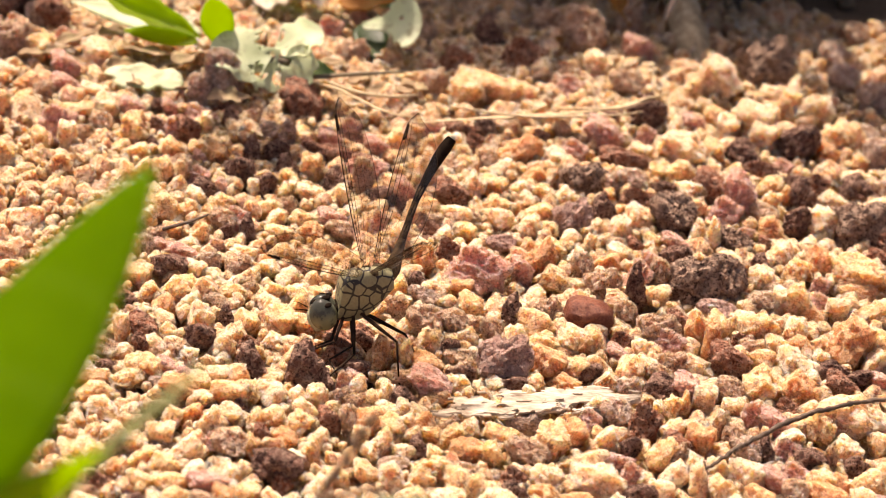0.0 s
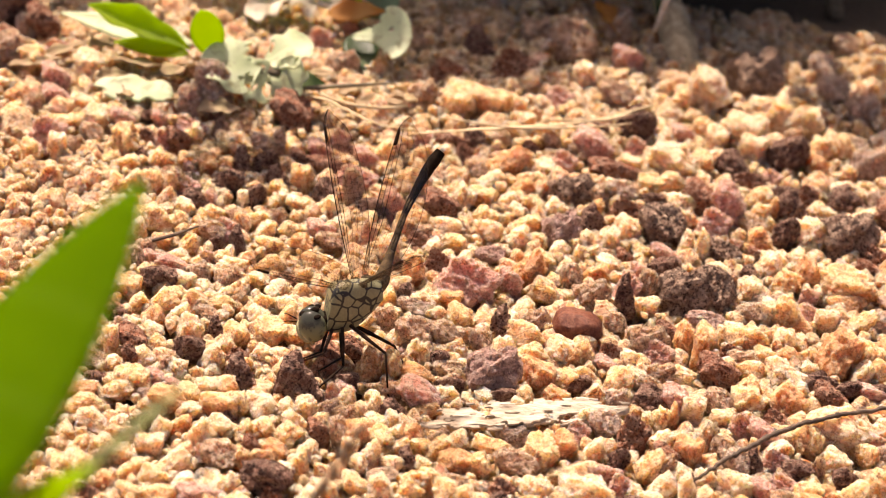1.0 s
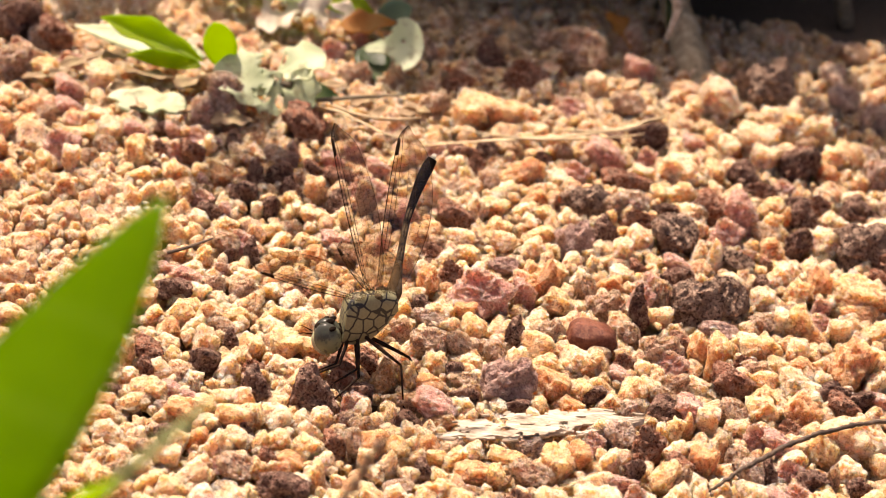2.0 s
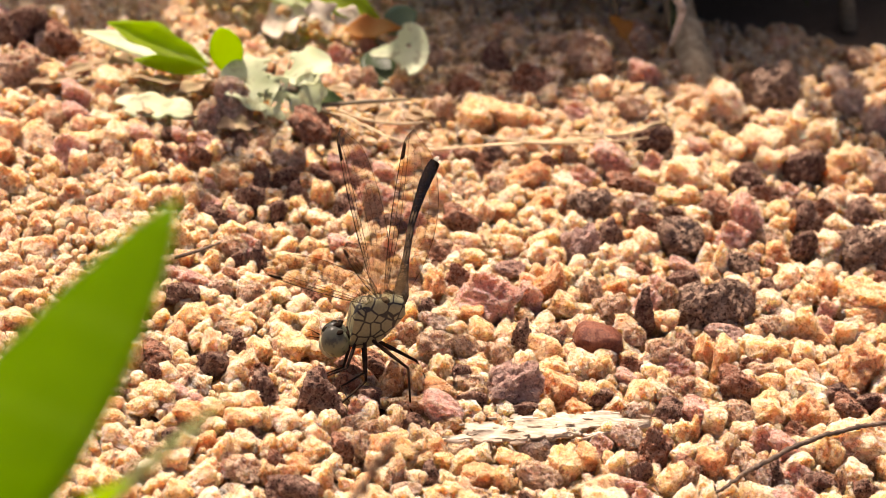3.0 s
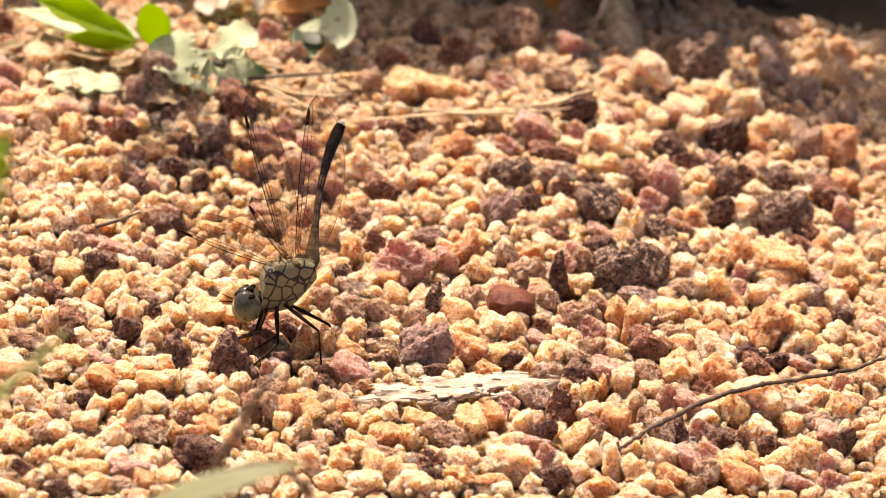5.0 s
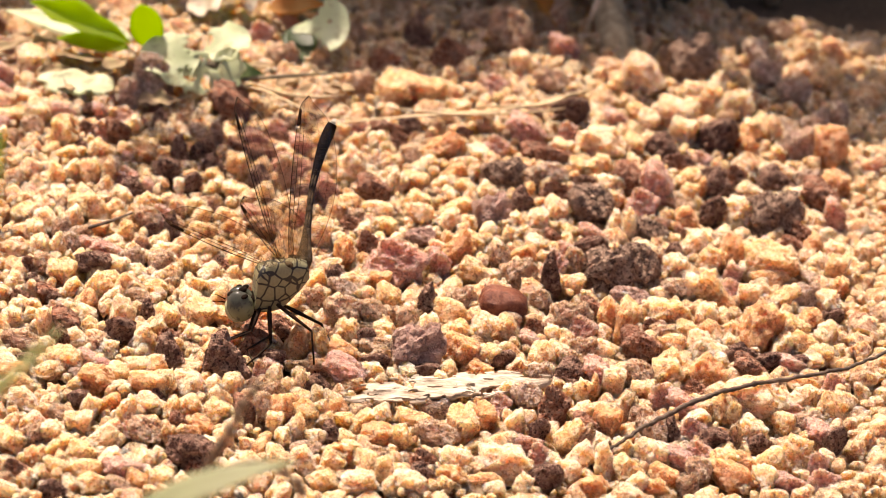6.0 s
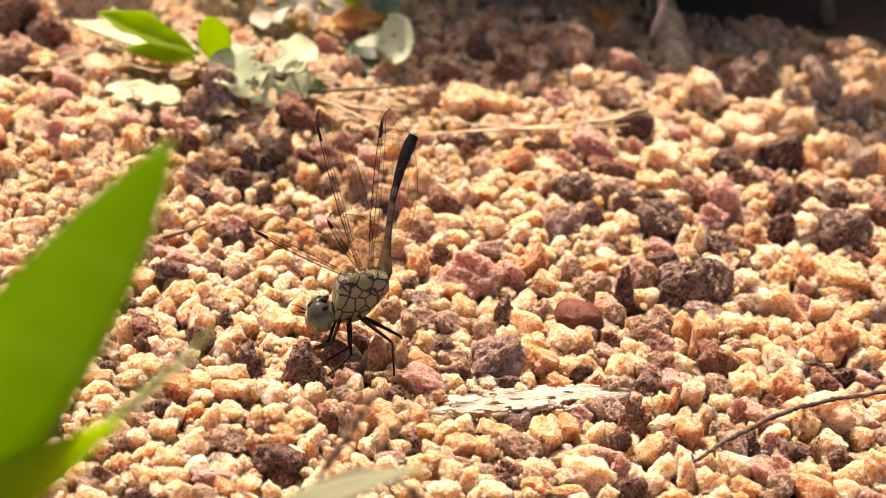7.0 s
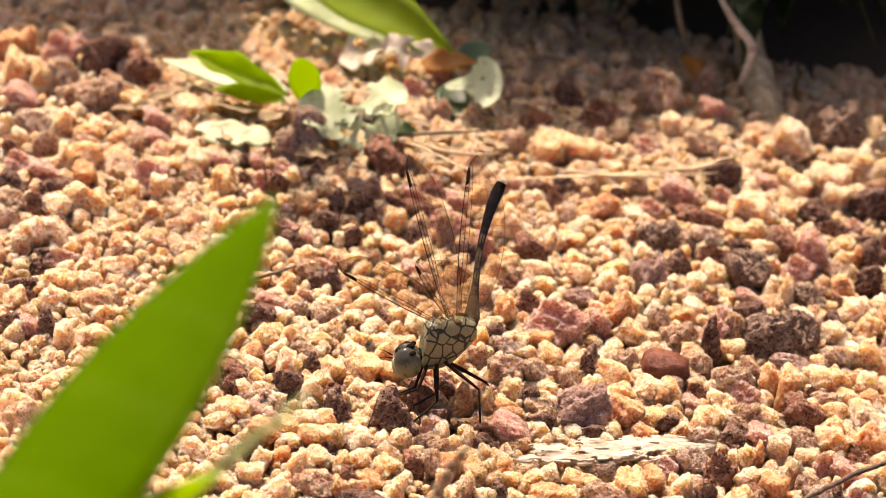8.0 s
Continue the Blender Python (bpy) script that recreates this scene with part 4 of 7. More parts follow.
stone("cream", 30.3, -25.3, 0.7, 2.7, 2.7, 3.2, 6)
stone("crust", 43.2, -4.8, 1.5, 6.7, 6.8, 6.9, -19)
stone("umber", 45.6, 0.4, 0.8, 3.8, 3.6, 3.7, 1)
stone("maroon", 49.3, 4.2, 0.7, 4.3, 3.8, 3.0, -12)
stone("cream", 52.1, 7.1, 0.9, 4.9, 5.3, 3.9, -23)
stone("cream", 44.9, 5.4, 0.4, 4.8, 2.6, 1.9, -10)
stone("cream", 49.2, -0.5, 0.8, 4.8, 4.1, 3.5, -3)
stone("slate", 51.8, -3.0, 0.5, 5.7, 2.8, 2.5, -12)
stone("ochre", 54.5, 2.1, 0.9, 4.8, 4.5, 4.2, -13)
stone("amber", 58.3, 6.5, 1.0, 4.7, 4.5, 4.3, 8)
stone("rose", 58.1, -0.0, 0.6, 3.8, 3.0, 2.7, 23)
stone("ochre", 62.3, 4.7, 0.4, 3.9, 2.6, 2.0, -2)
stone("ochre", 64.3, 2.1, 1.2, 9.7, 5.9, 5.2, -10)
stone("amber", 64.2, -1.4, 0.6, 6.7, 3.8, 2.9, 17)
stone("cream", 62.4, -2.5, 0.5, 3.8, 3.1, 2.3, -22)
stone("rose", 64.4, 9.3, 0.6, 3.3, 3.3, 2.7, 0)
stone("rust", 68.5, 10.3, 0.6, 4.9, 2.9, 2.5, -16)
stone("amber", 71.2, 10.5, 0.8, 3.9, 4.2, 3.5, 6)
stone("cream", 74.3, 9.5, 0.7, 4.9, 3.6, 3.2, -19)
stone("cream", 71.8, 5.5, 0.6, 4.3, 3.0, 2.8, -19)
stone("ochre", 74.6, 2.6, 1.1, 3.9, 4.1, 5.1, -7)
stone("slate", 70.6, 1.2, 0.4, 3.9, 2.6, 1.9, -13)
stone("umber", 49.0, -7.2, 0.6, 5.7, 3.8, 2.9, 23)
stone("ochre", 54.1, -8.0, 1.3, 4.7, 4.6, 5.6, 18)
stone("cream", 51.6, -7.1, 0.9, 2.8, 2.8, 3.9, 9)
stone("rose", 57.9, -4.3, 0.5, 4.2, 2.9, 2.4, -13)
stone("amber", 56.7, -9.8, 0.6, 4.7, 3.0, 2.6, -25)
stone("cream", 60.4, -6.6, 0.7, 3.8, 3.3, 3.2, 13)
stone("ochre", 66.5, -6.5, 0.9, 5.7, 4.8, 4.0, -14)
stone("slate", 69.1, -6.1, 0.9, 5.7, 5.6, 4.3, -24)
stone("cream", 72.5, -7.9, 0.9, 4.8, 4.6, 4.1, -24)
stone("amber", 75.2, -1.9, 0.7, 2.9, 3.0, 3.4, 7)
stone("ochre", 62.8, -10.9, 0.5, 4.7, 2.8, 2.4, 5)
stone("amber", 69.6, -12.4, 0.7, 4.7, 4.0, 3.4, 19)
stone("cream", 71.9, -16.0, 0.8, 4.1, 3.9, 3.4, 25)
stone("maroon", 73.2, -10.6, 0.6, 3.8, 3.8, 2.9, 19)
stone("amber", 61.3, -18.8, 1.6, 7.4, 7.5, 7.2, -22)
stone("ochre", 66.7, -16.5, 0.9, 5.6, 4.7, 3.9, 1)
stone("cream", 64.6, -21.9, 0.9, 4.1, 4.0, 4.2, 12)
stone("maroon", 58.5, -25.2, 0.8, 8.2, 3.5, 3.5, 24)
stone("cream", 57.1, -21.1, 0.5, 2.8, 2.8, 2.3, -7)
stone("cream", 53.9, -14.0, 0.8, 4.1, 3.8, 3.5, -24)
stone("ochre", 47.8, -15.5, 0.9, 7.1, 4.3, 4.1, -3)
stone("cream", 46.3, -11.7, 0.4, 4.1, 2.4, 2.0, 23)
stone("mauve", 41.9, -11.2, 0.6, 6.6, 3.8, 2.8, 1)
stone("ochre", 41.8, -16.7, 0.9, 4.6, 4.5, 4.0, -25)
stone("rust", 45.2, -19.7, 0.7, 4.1, 3.3, 3.0, 20)
stone("umber", 46.9, -21.0, 0.7, 5.5, 3.3, 3.0, -23)
stone("ochre", 50.4, -18.5, 0.5, 4.6, 3.2, 2.5, 17)
stone("amber", 53.8, -18.6, 0.5, 5.6, 3.3, 2.4, -6)
stone("cream", 52.7, -23.3, 0.8, 4.6, 5.0, 3.7, 19)
stone("ochre", 48.5, -23.8, 0.6, 4.6, 3.6, 2.8, 22)
stone("rust", 43.3, -26.4, 1.1, 6.4, 5.8, 4.8, 10)
stone("ochre", 47.5, -29.0, 0.8, 4.5, 3.6, 3.4, 8)
stone("cream", 55.2, -25.7, 0.7, 4.6, 3.1, 3.0, -18)
stone("ochre", 68.2, -20.0, 0.8, 5.6, 3.7, 3.4, 25)
stone("ochre", 71.0, -22.5, 0.6, 4.6, 3.5, 2.9, 0)
stone("maroon", 67.1, -24.6, 0.5, 4.6, 3.0, 2.2, 17)
stone("amber", 40.8, -21.7, 1.3, 2.8, 2.7, 6.0, -14)
stone("amber", -47.0, -50.1, 0.7, 7.0, 3.9, 3.0, 8)
stone("ochre", -40.9, -48.0, 0.6, 7.0, 3.5, 2.6, 18)
stone("ochre", -51.6, -51.1, 0.7, 3.5, 3.6, 3.2, -1)
stone("ochre", -45.2, -53.4, 0.6, 7.8, 3.1, 2.8, 19)
stone("cream", -50.1, -56.6, 0.7, 4.3, 3.9, 2.9, 19)
stone("maroon", -50.4, -61.6, 1.1, 4.3, 4.4, 4.9, -2)
stone("cream", -43.1, -56.6, 0.6, 5.1, 3.1, 2.8, -19)
stone("slate", -36.8, -48.5, 0.4, 3.5, 2.1, 1.9, -6)
stone("amber", -34.2, -50.0, 0.8, 6.1, 4.6, 3.5, 14)
stone("rose", -33.3, -45.5, 0.4, 3.5, 2.0, 1.9, -15)
stone("ochre", -31.3, -47.7, 0.6, 3.8, 3.0, 2.9, 1)
stone("amber", -27.2, -45.6, 0.8, 6.1, 4.6, 3.6, -11)
stone("ochre", -26.7, -49.3, 0.8, 6.1, 4.5, 3.6, 11)
stone("ochre", -23.9, -49.7, 0.9, 2.9, 3.0, 4.2, 15)
stone("cream", -30.5, -51.0, 0.5, 4.3, 2.8, 2.1, 21)
stone("amber", -31.5, -55.0, 0.6, 3.8, 3.2, 2.8, -11)
stone("maroon", -35.9, -54.7, 0.6, 3.4, 3.2, 2.8, 8)
stone("cream", -39.6, -55.7, 0.5, 3.4, 2.6, 2.2, -10)
stone("umber", -37.5, -58.9, 0.5, 4.3, 2.5, 2.2, -8)
stone("cream", -33.9, -57.1, 0.7, 3.4, 3.1, 3.3, -4)
stone("cream", -28.7, -57.8, 0.9, 3.4, 3.2, 4.1, -24)
stone("cream", -26.0, -54.7, 0.6, 4.3, 3.0, 2.8, -7)
stone("maroon", -25.2, -51.3, 0.4, 2.6, 2.2, 1.8, 13)
stone("ochre", -22.8, -55.0, 0.8, 2.9, 2.9, 3.4, 2)
stone("cream", -34.9, -60.8, 0.7, 4.2, 3.4, 3.2, 13)
stone("cream", -37.9, -64.2, 0.7, 4.2, 3.3, 3.2, 25)
stone("umber", -40.5, -64.7, 0.7, 4.2, 3.7, 3.0, 21)
stone("ochre", -36.3, -66.6, 0.6, 5.0, 2.9, 2.8, 6)
stone("cream", -30.9, -64.4, 0.8, 5.0, 3.9, 3.7, 8)
stone("umber", -25.0, -61.9, 0.8, 5.9, 5.1, 3.7, -5)
stone("amber", -22.3, -62.0, 0.8, 3.4, 3.2, 3.5, 4)
stone("rose", -27.5, -60.5, 0.5, 4.2, 2.6, 2.1, -11)
stone("ochre", -42.8, -67.1, 0.6, 4.2, 3.8, 2.9, 14)
stone("ochre", -45.7, -67.8, 0.7, 3.4, 3.6, 3.0, 5)
stone("amber", -39.2, -69.8, 0.6, 3.3, 3.3, 2.5, -25)
stone("rust", -41.4, -72.8, 0.5, 5.0, 2.3, 2.2, -15)
stone("ochre", -35.9, -71.7, 0.5, 5.0, 2.3, 2.2, -4)
stone("ochre", -33.4, -68.2, 0.7, 5.0, 3.3, 3.1, 14)
stone("cream", -29.4, -68.7, 0.6, 4.2, 3.7, 2.9, 11)
stone("rose", -26.8, -70.9, 0.6, 6.6, 3.7, 2.9, 22)
stone("maroon", -28.1, -70.0, 0.3, 3.3, 1.6, 1.4, 24)
stone("cream", -24.1, -68.4, 0.6, 4.2, 3.8, 2.9, 20)
stone("cream", -24.2, -70.8, 0.4, 3.3, 2.7, 2.0, 10)
stone("ochre", -31.6, -72.4, 0.6, 5.0, 3.8, 2.8, 15)
stone("ochre", -44.7, -73.6, 0.6, 4.1, 3.8, 2.8, -19)
stone("umber", -42.8, -75.7, 0.5, 4.9, 2.4, 2.1, -21)
stone("cream", -41.9, -78.2, 0.5, 4.9, 2.3, 2.2, -5)
stone("maroon", -35.4, -76.5, 0.5, 4.9, 2.4, 2.1, 4)
stone("ochre", -30.1, -74.7, 0.5, 5.8, 3.3, 2.5, 22)
stone("amber", -25.0, -73.1, 0.6, 4.1, 3.3, 2.5, -10)
stone("ochre", -21.3, -72.6, 0.7, 4.1, 3.4, 3.0, 9)
stone("umber", -27.0, -74.7, 0.5, 4.1, 2.4, 2.1, -25)
stone("cream", -22.7, -67.5, 0.7, 2.5, 2.3, 3.0, 13)
stone("cream", -21.2, -48.8, 0.8, 5.2, 4.7, 3.4, -17)
stone("cream", -18.0, -48.0, 0.6, 3.5, 3.4, 2.7, 6)
stone("ochre", -20.5, -53.7, 0.7, 5.1, 3.6, 3.1, -4)
stone("ochre", -16.8, -55.3, 0.8, 4.8, 4.7, 3.4, -21)
stone("cream", -16.1, -51.4, 0.7, 4.3, 3.7, 3.1, 21)
stone("cream", -14.9, -47.5, 0.7, 3.5, 3.6, 3.2, -24)
stone("slate", -11.7, -46.8, 0.6, 3.5, 3.0, 2.9, 5)
stone("rose", -11.7, -43.2, 0.8, 2.6, 2.9, 3.5, 23)
stone("cream", -9.6, -43.5, 0.7, 3.5, 3.7, 3.2, -4)
stone("umber", -9.6, -47.8, 0.6, 4.3, 3.2, 2.8, -7)
stone("rust", -12.6, -53.9, 0.9, 3.4, 3.7, 3.9, 16)
stone("cream", -14.8, -55.2, 0.5, 3.4, 2.9, 2.3, 25)
stone("cream", -13.7, -58.0, 0.6, 4.2, 2.9, 2.8, -18)
stone("ochre", -14.5, -62.1, 0.9, 3.4, 3.2, 4.0, -4)
stone("amber", -18.4, -58.0, 0.5, 5.1, 3.0, 2.2, -21)
stone("maroon", -18.6, -66.4, 1.2, 8.0, 6.5, 5.5, -22)
stone("rust", -17.5, -69.3, 0.6, 3.6, 2.9, 2.7, -10)
stone("cream", -16.3, -63.3, 0.5, 3.4, 2.6, 2.4, 21)
stone("rust", -21.1, -58.8, 0.7, 2.9, 2.6, 3.0, -8)
stone("umber", -9.9, -53.5, 1.0, 3.4, 3.8, 4.4, 10)
stone("amber", -7.5, -53.7, 0.9, 4.3, 4.3, 4.2, -14)
stone("cream", -8.0, -56.4, 0.8, 2.6, 2.6, 3.5, -1)
stone("cream", -6.5, -59.4, 0.6, 2.9, 3.1, 2.7, -10)
stone("cream", -5.2, -57.7, 1.0, 3.4, 3.1, 4.6, -3)
stone("ochre", -3.9, -53.4, 0.7, 4.3, 3.4, 3.2, -20)
stone("ochre", -5.8, -50.0, 0.6, 4.3, 2.9, 2.9, 24)
stone("cream", -2.5, -51.7, 0.7, 3.4, 3.2, 3.3, -24)
stone("cream", -5.1, -44.9, 0.8, 3.0, 2.7, 3.6, 10)
stone("maroon", -3.0, -45.0, 0.6, 7.0, 3.2, 2.8, -1)
stone("rose", 0.8, -41.6, 0.9, 7.0, 5.2, 3.9, -20)
stone("amber", 1.8, -44.0, 0.6, 5.2, 2.6, 2.5, -12)
stone("cream", 4.3, -39.8, 0.6, 3.9, 3.1, 2.9, 3)
stone("maroon", 4.6, -37.6, 0.7, 4.4, 3.4, 3.4, 8)
stone("cream", -0.8, -48.1, 0.5, 3.5, 2.4, 2.3, -8)
stone("cream", -2.8, -47.0, 0.5, 2.6, 2.7, 2.2, 18)
stone("amber", 0.7, -50.9, 0.6, 3.4, 3.2, 2.7, -24)
stone("ochre", 1.6, -53.4, 0.5, 4.3, 2.3, 2.3, 0)
stone("maroon", -0.1, -56.9, 0.7, 3.7, 3.9, 3.2, 7)
stone("cream", -1.9, -58.3, 0.5, 3.7, 2.5, 2.2, 12)
stone("ochre", -3.4, -54.9, 0.4, 3.8, 2.3, 1.7, 17)
stone("ochre", 4.0, -53.2, 0.7, 4.3, 3.7, 3.0, 15)
stone("cream", 6.3, -51.3, 0.7, 3.8, 3.7, 3.1, -12)
stone("umber", 3.9, -51.0, 0.6, 3.4, 2.9, 2.9, 24)
stone("ochre", 2.0, -57.6, 0.5, 3.1, 2.7, 2.1, 2)
stone("amber", 7.0, -56.2, 0.6, 6.0, 3.9, 2.9, -1)
stone("ochre", 2.3, -62.2, 0.8, 5.0, 3.8, 3.8, 23)
stone("umber", 6.5, -60.9, 0.5, 5.1, 2.4, 2.2, -4)
stone("slate", -3.2, -61.4, 0.5, 5.0, 2.3, 2.2, 24)
stone("ochre", -6.9, -64.3, 0.6, 5.0, 2.9, 2.8, -21)
stone("amber", -9.4, -62.0, 0.6, 3.4, 3.5, 2.5, -12)
stone("cream", -2.9, -65.2, 0.8, 4.2, 4.1, 3.6, -13)
stone("ochre", 0.9, -64.3, 0.7, 4.2, 3.4, 3.1, 5)
stone("ochre", 5.5, -64.3, 0.8, 5.0, 4.1, 3.6, -25)
stone("ochre", -0.3, -68.5, 0.6, 5.0, 3.2, 2.6, -18)
stone("cream", 5.0, -68.2, 0.6, 5.8, 3.7, 2.9, 23)
stone("ochre", 8.3, -65.9, 0.9, 3.3, 3.3, 3.9, -21)
stone("ochre", -10.5, -66.4, 0.6, 4.2, 3.2, 2.6, -23)
stone("cream", 8.9, -68.2, 0.6, 2.5, 2.7, 2.8, -16)
stone("cream", -18.9, -73.5, 0.7, 3.3, 3.1, 3.2, -24)
stone("cream", -12.5, -69.5, 0.6, 5.0, 3.7, 2.9, 6)
stone("maroon", 12.0, -38.3, 0.7, 5.3, 4.1, 3.0, 13)
stone("ochre", 14.9, -37.8, 0.7, 4.4, 3.7, 3.2, 4)
stone("cream", 9.6, -39.4, 0.6, 3.0, 2.7, 2.5, -2)
stone("amber", 19.3, -36.7, 0.6, 5.3, 3.6, 2.6, -24)
stone("rose", 20.3, -40.1, 0.4, 4.4, 2.0, 2.0, 2)
stone("slate", 28.4, -35.9, 0.7, 4.4, 3.5, 3.4, -17)
stone("maroon", 33.7, -35.1, 0.9, 7.1, 5.2, 4.0, -2)
stone("rose", 37.4, -35.2, 0.9, 5.4, 4.7, 4.2, -12)
stone("cream", 39.4, -37.1, 0.9, 3.6, 3.3, 4.3, 8)
stone("slate", 26.8, -43.2, 0.9, 5.3, 5.2, 3.9, 19)
stone("rust", 30.8, -45.2, 1.2, 5.2, 5.3, 5.6, -7)
stone("cream", 32.9, -40.0, 0.6, 2.1, 2.0, 2.5, 16)
stone("ochre", 34.8, -40.0, 0.8, 3.0, 2.9, 3.6, -6)
stone("amber", 36.6, -39.0, 0.9, 2.1, 2.1, 3.8, 5)
stone("cream", 34.9, -45.0, 0.7, 4.4, 3.7, 3.1, 3)
stone("rose", 23.2, -45.1, 0.7, 3.8, 4.2, 3.2, -10)
stone("ochre", 18.5, -48.8, 0.6, 3.8, 3.5, 2.6, -17)
stone("ochre", 18.2, -53.2, 1.1, 5.1, 4.9, 4.8, 9)
stone("amber", 21.3, -50.2, 0.9, 3.8, 3.4, 4.1, -1)
stone("slate", 14.1, -48.3, 0.6, 5.2, 3.0, 2.9, 5)
stone("ochre", 11.1, -51.8, 0.7, 5.2, 3.8, 3.0, -22)
stone("umber", 12.7, -52.7, 0.5, 4.3, 2.3, 2.3, 24)
stone("umber", 14.8, -55.6, 0.8, 6.8, 4.0, 3.7, -11)
stone("ochre", 9.8, -57.4, 0.9, 3.4, 3.4, 4.0, 14)
stone("cream", 25.3, -50.1, 0.9, 3.8, 3.6, 4.0, -6)
stone("maroon", 28.9, -51.6, 0.9, 3.4, 3.1, 4.2, 7)
stone("rose", 27.0, -54.2, 0.5, 6.0, 2.4, 2.2, 19)
stone("ochre", 33.3, -52.4, 1.1, 5.2, 5.0, 4.7, -3)
stone("rust", 35.7, -49.4, 0.8, 4.3, 4.6, 3.5, 10)
stone("umber", 35.3, -52.5, 0.9, 3.4, 3.3, 4.1, 3)
stone("amber", 38.5, -48.7, 1.2, 4.3, 4.0, 5.2, -18)
stone("cream", 37.7, -53.1, 0.6, 4.3, 4.0, 2.9, -2)
stone("cream", 24.4, -60.3, 1.0, 8.5, 5.4, 4.4, -8)
stone("cream", 17.8, -60.4, 0.7, 5.1, 3.7, 3.0, 13)
stone("ochre", 20.0, -56.2, 0.5, 3.4, 2.8, 2.0, -1)
stone("rust", 13.1, -61.3, 0.7, 4.2, 3.4, 3.1, -15)
stone("maroon", 13.3, -64.7, 0.7, 5.0, 3.6, 3.0, 18)
stone("amber", 17.2, -64.6, 0.6, 5.0, 2.9, 2.8, 3)
stone("amber", 21.8, -64.2, 0.5, 5.9, 2.3, 2.2, -12)
stone("rose", 29.0, -57.8, 0.9, 3.7, 3.8, 3.8, -1)
stone("cream", 31.0, -58.5, 0.6, 3.4, 2.9, 2.8, 7)
stone("maroon", 30.2, -63.4, 1.0, 5.0, 4.8, 4.7, 10)
stone("cream", 33.4, -60.9, 0.7, 4.2, 3.5, 3.1, 1)
stone("cream", 34.9, -56.7, 0.8, 4.3, 4.0, 3.8, -3)
stone("amber", 36.5, -63.0, 0.6, 5.0, 2.9, 2.8, -25)
stone("cream", 38.4, -58.6, 1.2, 3.4, 3.4, 5.3, -12)
stone("cream", 11.9, -67.6, 0.7, 5.8, 3.6, 3.0, -23)
stone("cream", 23.4, -65.9, 0.5, 4.2, 2.3, 2.2, -20)
stone("cream", 27.2, -64.7, 0.6, 3.3, 2.9, 2.8, -16)
stone("ochre", 16.5, -66.5, 0.5, 3.3, 2.4, 2.1, -4)
stone("maroon", 38.9, -55.0, 0.7, 2.6, 2.4, 3.1, -8)
stone("umber", 43.2, -33.9, 0.8, 4.5, 4.5, 3.8, -16)
stone("ochre", 47.4, -32.3, 0.9, 5.4, 5.2, 4.1, -9)
stone("amber", 53.2, -32.3, 1.1, 6.3, 5.4, 4.9, -24)
stone("rust", 59.6, -29.0, 0.8, 5.1, 4.7, 3.8, -1)
stone("maroon", 62.7, -25.8, 0.7, 4.6, 3.2, 3.0, 25)
stone("cream", 55.1, -27.9, 0.6, 4.5, 2.8, 2.6, -9)
stone("rose", 66.1, -25.6, 0.5, 4.6, 2.8, 2.3, 3)
stone("cream", 69.6, -24.1, 0.5, 3.7, 3.0, 2.2, -14)
stone("cream", 43.6, -37.2, 0.6, 3.6, 3.4, 2.8, 11)
stone("rose", 46.4, -39.3, 0.9, 5.3, 4.0, 4.0, 22)
stone("rust", 51.4, -35.7, 0.6, 4.5, 3.3, 2.9, -18)
stone("rose", 49.6, -40.7, 0.7, 5.3, 3.4, 3.4, -23)
stone("cream", 59.4, -38.9, 1.3, 11.6, 7.4, 5.9, 14)
stone("ochre", 56.0, -42.3, 1.2, 4.4, 4.4, 5.2, 16)
stone("cream", 67.1, -35.1, 0.8, 5.4, 3.5, 3.4, 12)
stone("amber", 67.5, -30.8, 0.5, 5.4, 2.7, 2.3, 1)
stone("rose", 72.0, -30.2, 0.7, 3.6, 3.8, 3.3, 14)
stone("ochre", 71.5, -37.4, 0.9, 4.5, 4.4, 3.8, 11)
stone("rose", 65.3, -38.1, 0.5, 3.6, 2.5, 2.3, 19)
stone("umber", 41.3, -45.4, 1.3, 2.6, 2.4, 5.7, -21)
stone("slate", 45.3, -49.2, 0.9, 4.3, 4.5, 4.2, 12)
stone("umber", 43.8, -46.5, 0.9, 4.4, 4.0, 3.9, -21)
stone("maroon", 47.8, -47.9, 0.9, 3.5, 3.6, 4.0, -6)
stone("rose", 50.6, -47.2, 0.8, 4.4, 4.5, 3.6, 9)
stone("maroon", 53.8, -48.8, 0.8, 5.7, 4.5, 3.6, -21)
stone("cream", 51.2, -43.9, 0.6, 5.3, 3.6, 2.6, 18)
stone("cream", 59.1, -45.6, 0.8, 5.3, 4.7, 3.5, -18)
stone("ochre", 64.1, -43.0, 0.7, 3.9, 3.7, 3.2, -6)
stone("slate", 67.5, -41.7, 0.7, 5.3, 3.6, 3.3, -6)
stone("maroon", 60.6, -48.6, 0.6, 5.2, 3.1, 2.8, 23)
stone("umber", 56.5, -48.5, 1.0, 2.6, 2.5, 4.4, 17)
stone("rose", 69.7, -45.0, 0.8, 5.3, 4.8, 3.5, 4)
stone("maroon", 71.0, -47.5, 1.2, 3.5, 3.4, 5.5, 16)
stone("cream", 40.9, -53.3, 0.7, 3.4, 3.2, 3.3, -9)
stone("cream", 45.2, -54.8, 0.9, 6.0, 4.5, 4.1, 14)
stone("rose", 51.7, -51.8, 0.6, 5.2, 3.1, 2.8, -20)
stone("rose", 49.2, -55.2, 0.7, 5.1, 3.4, 3.2, -20)
stone("ochre", 55.3, -50.9, 0.5, 3.8, 2.7, 2.2, 3)
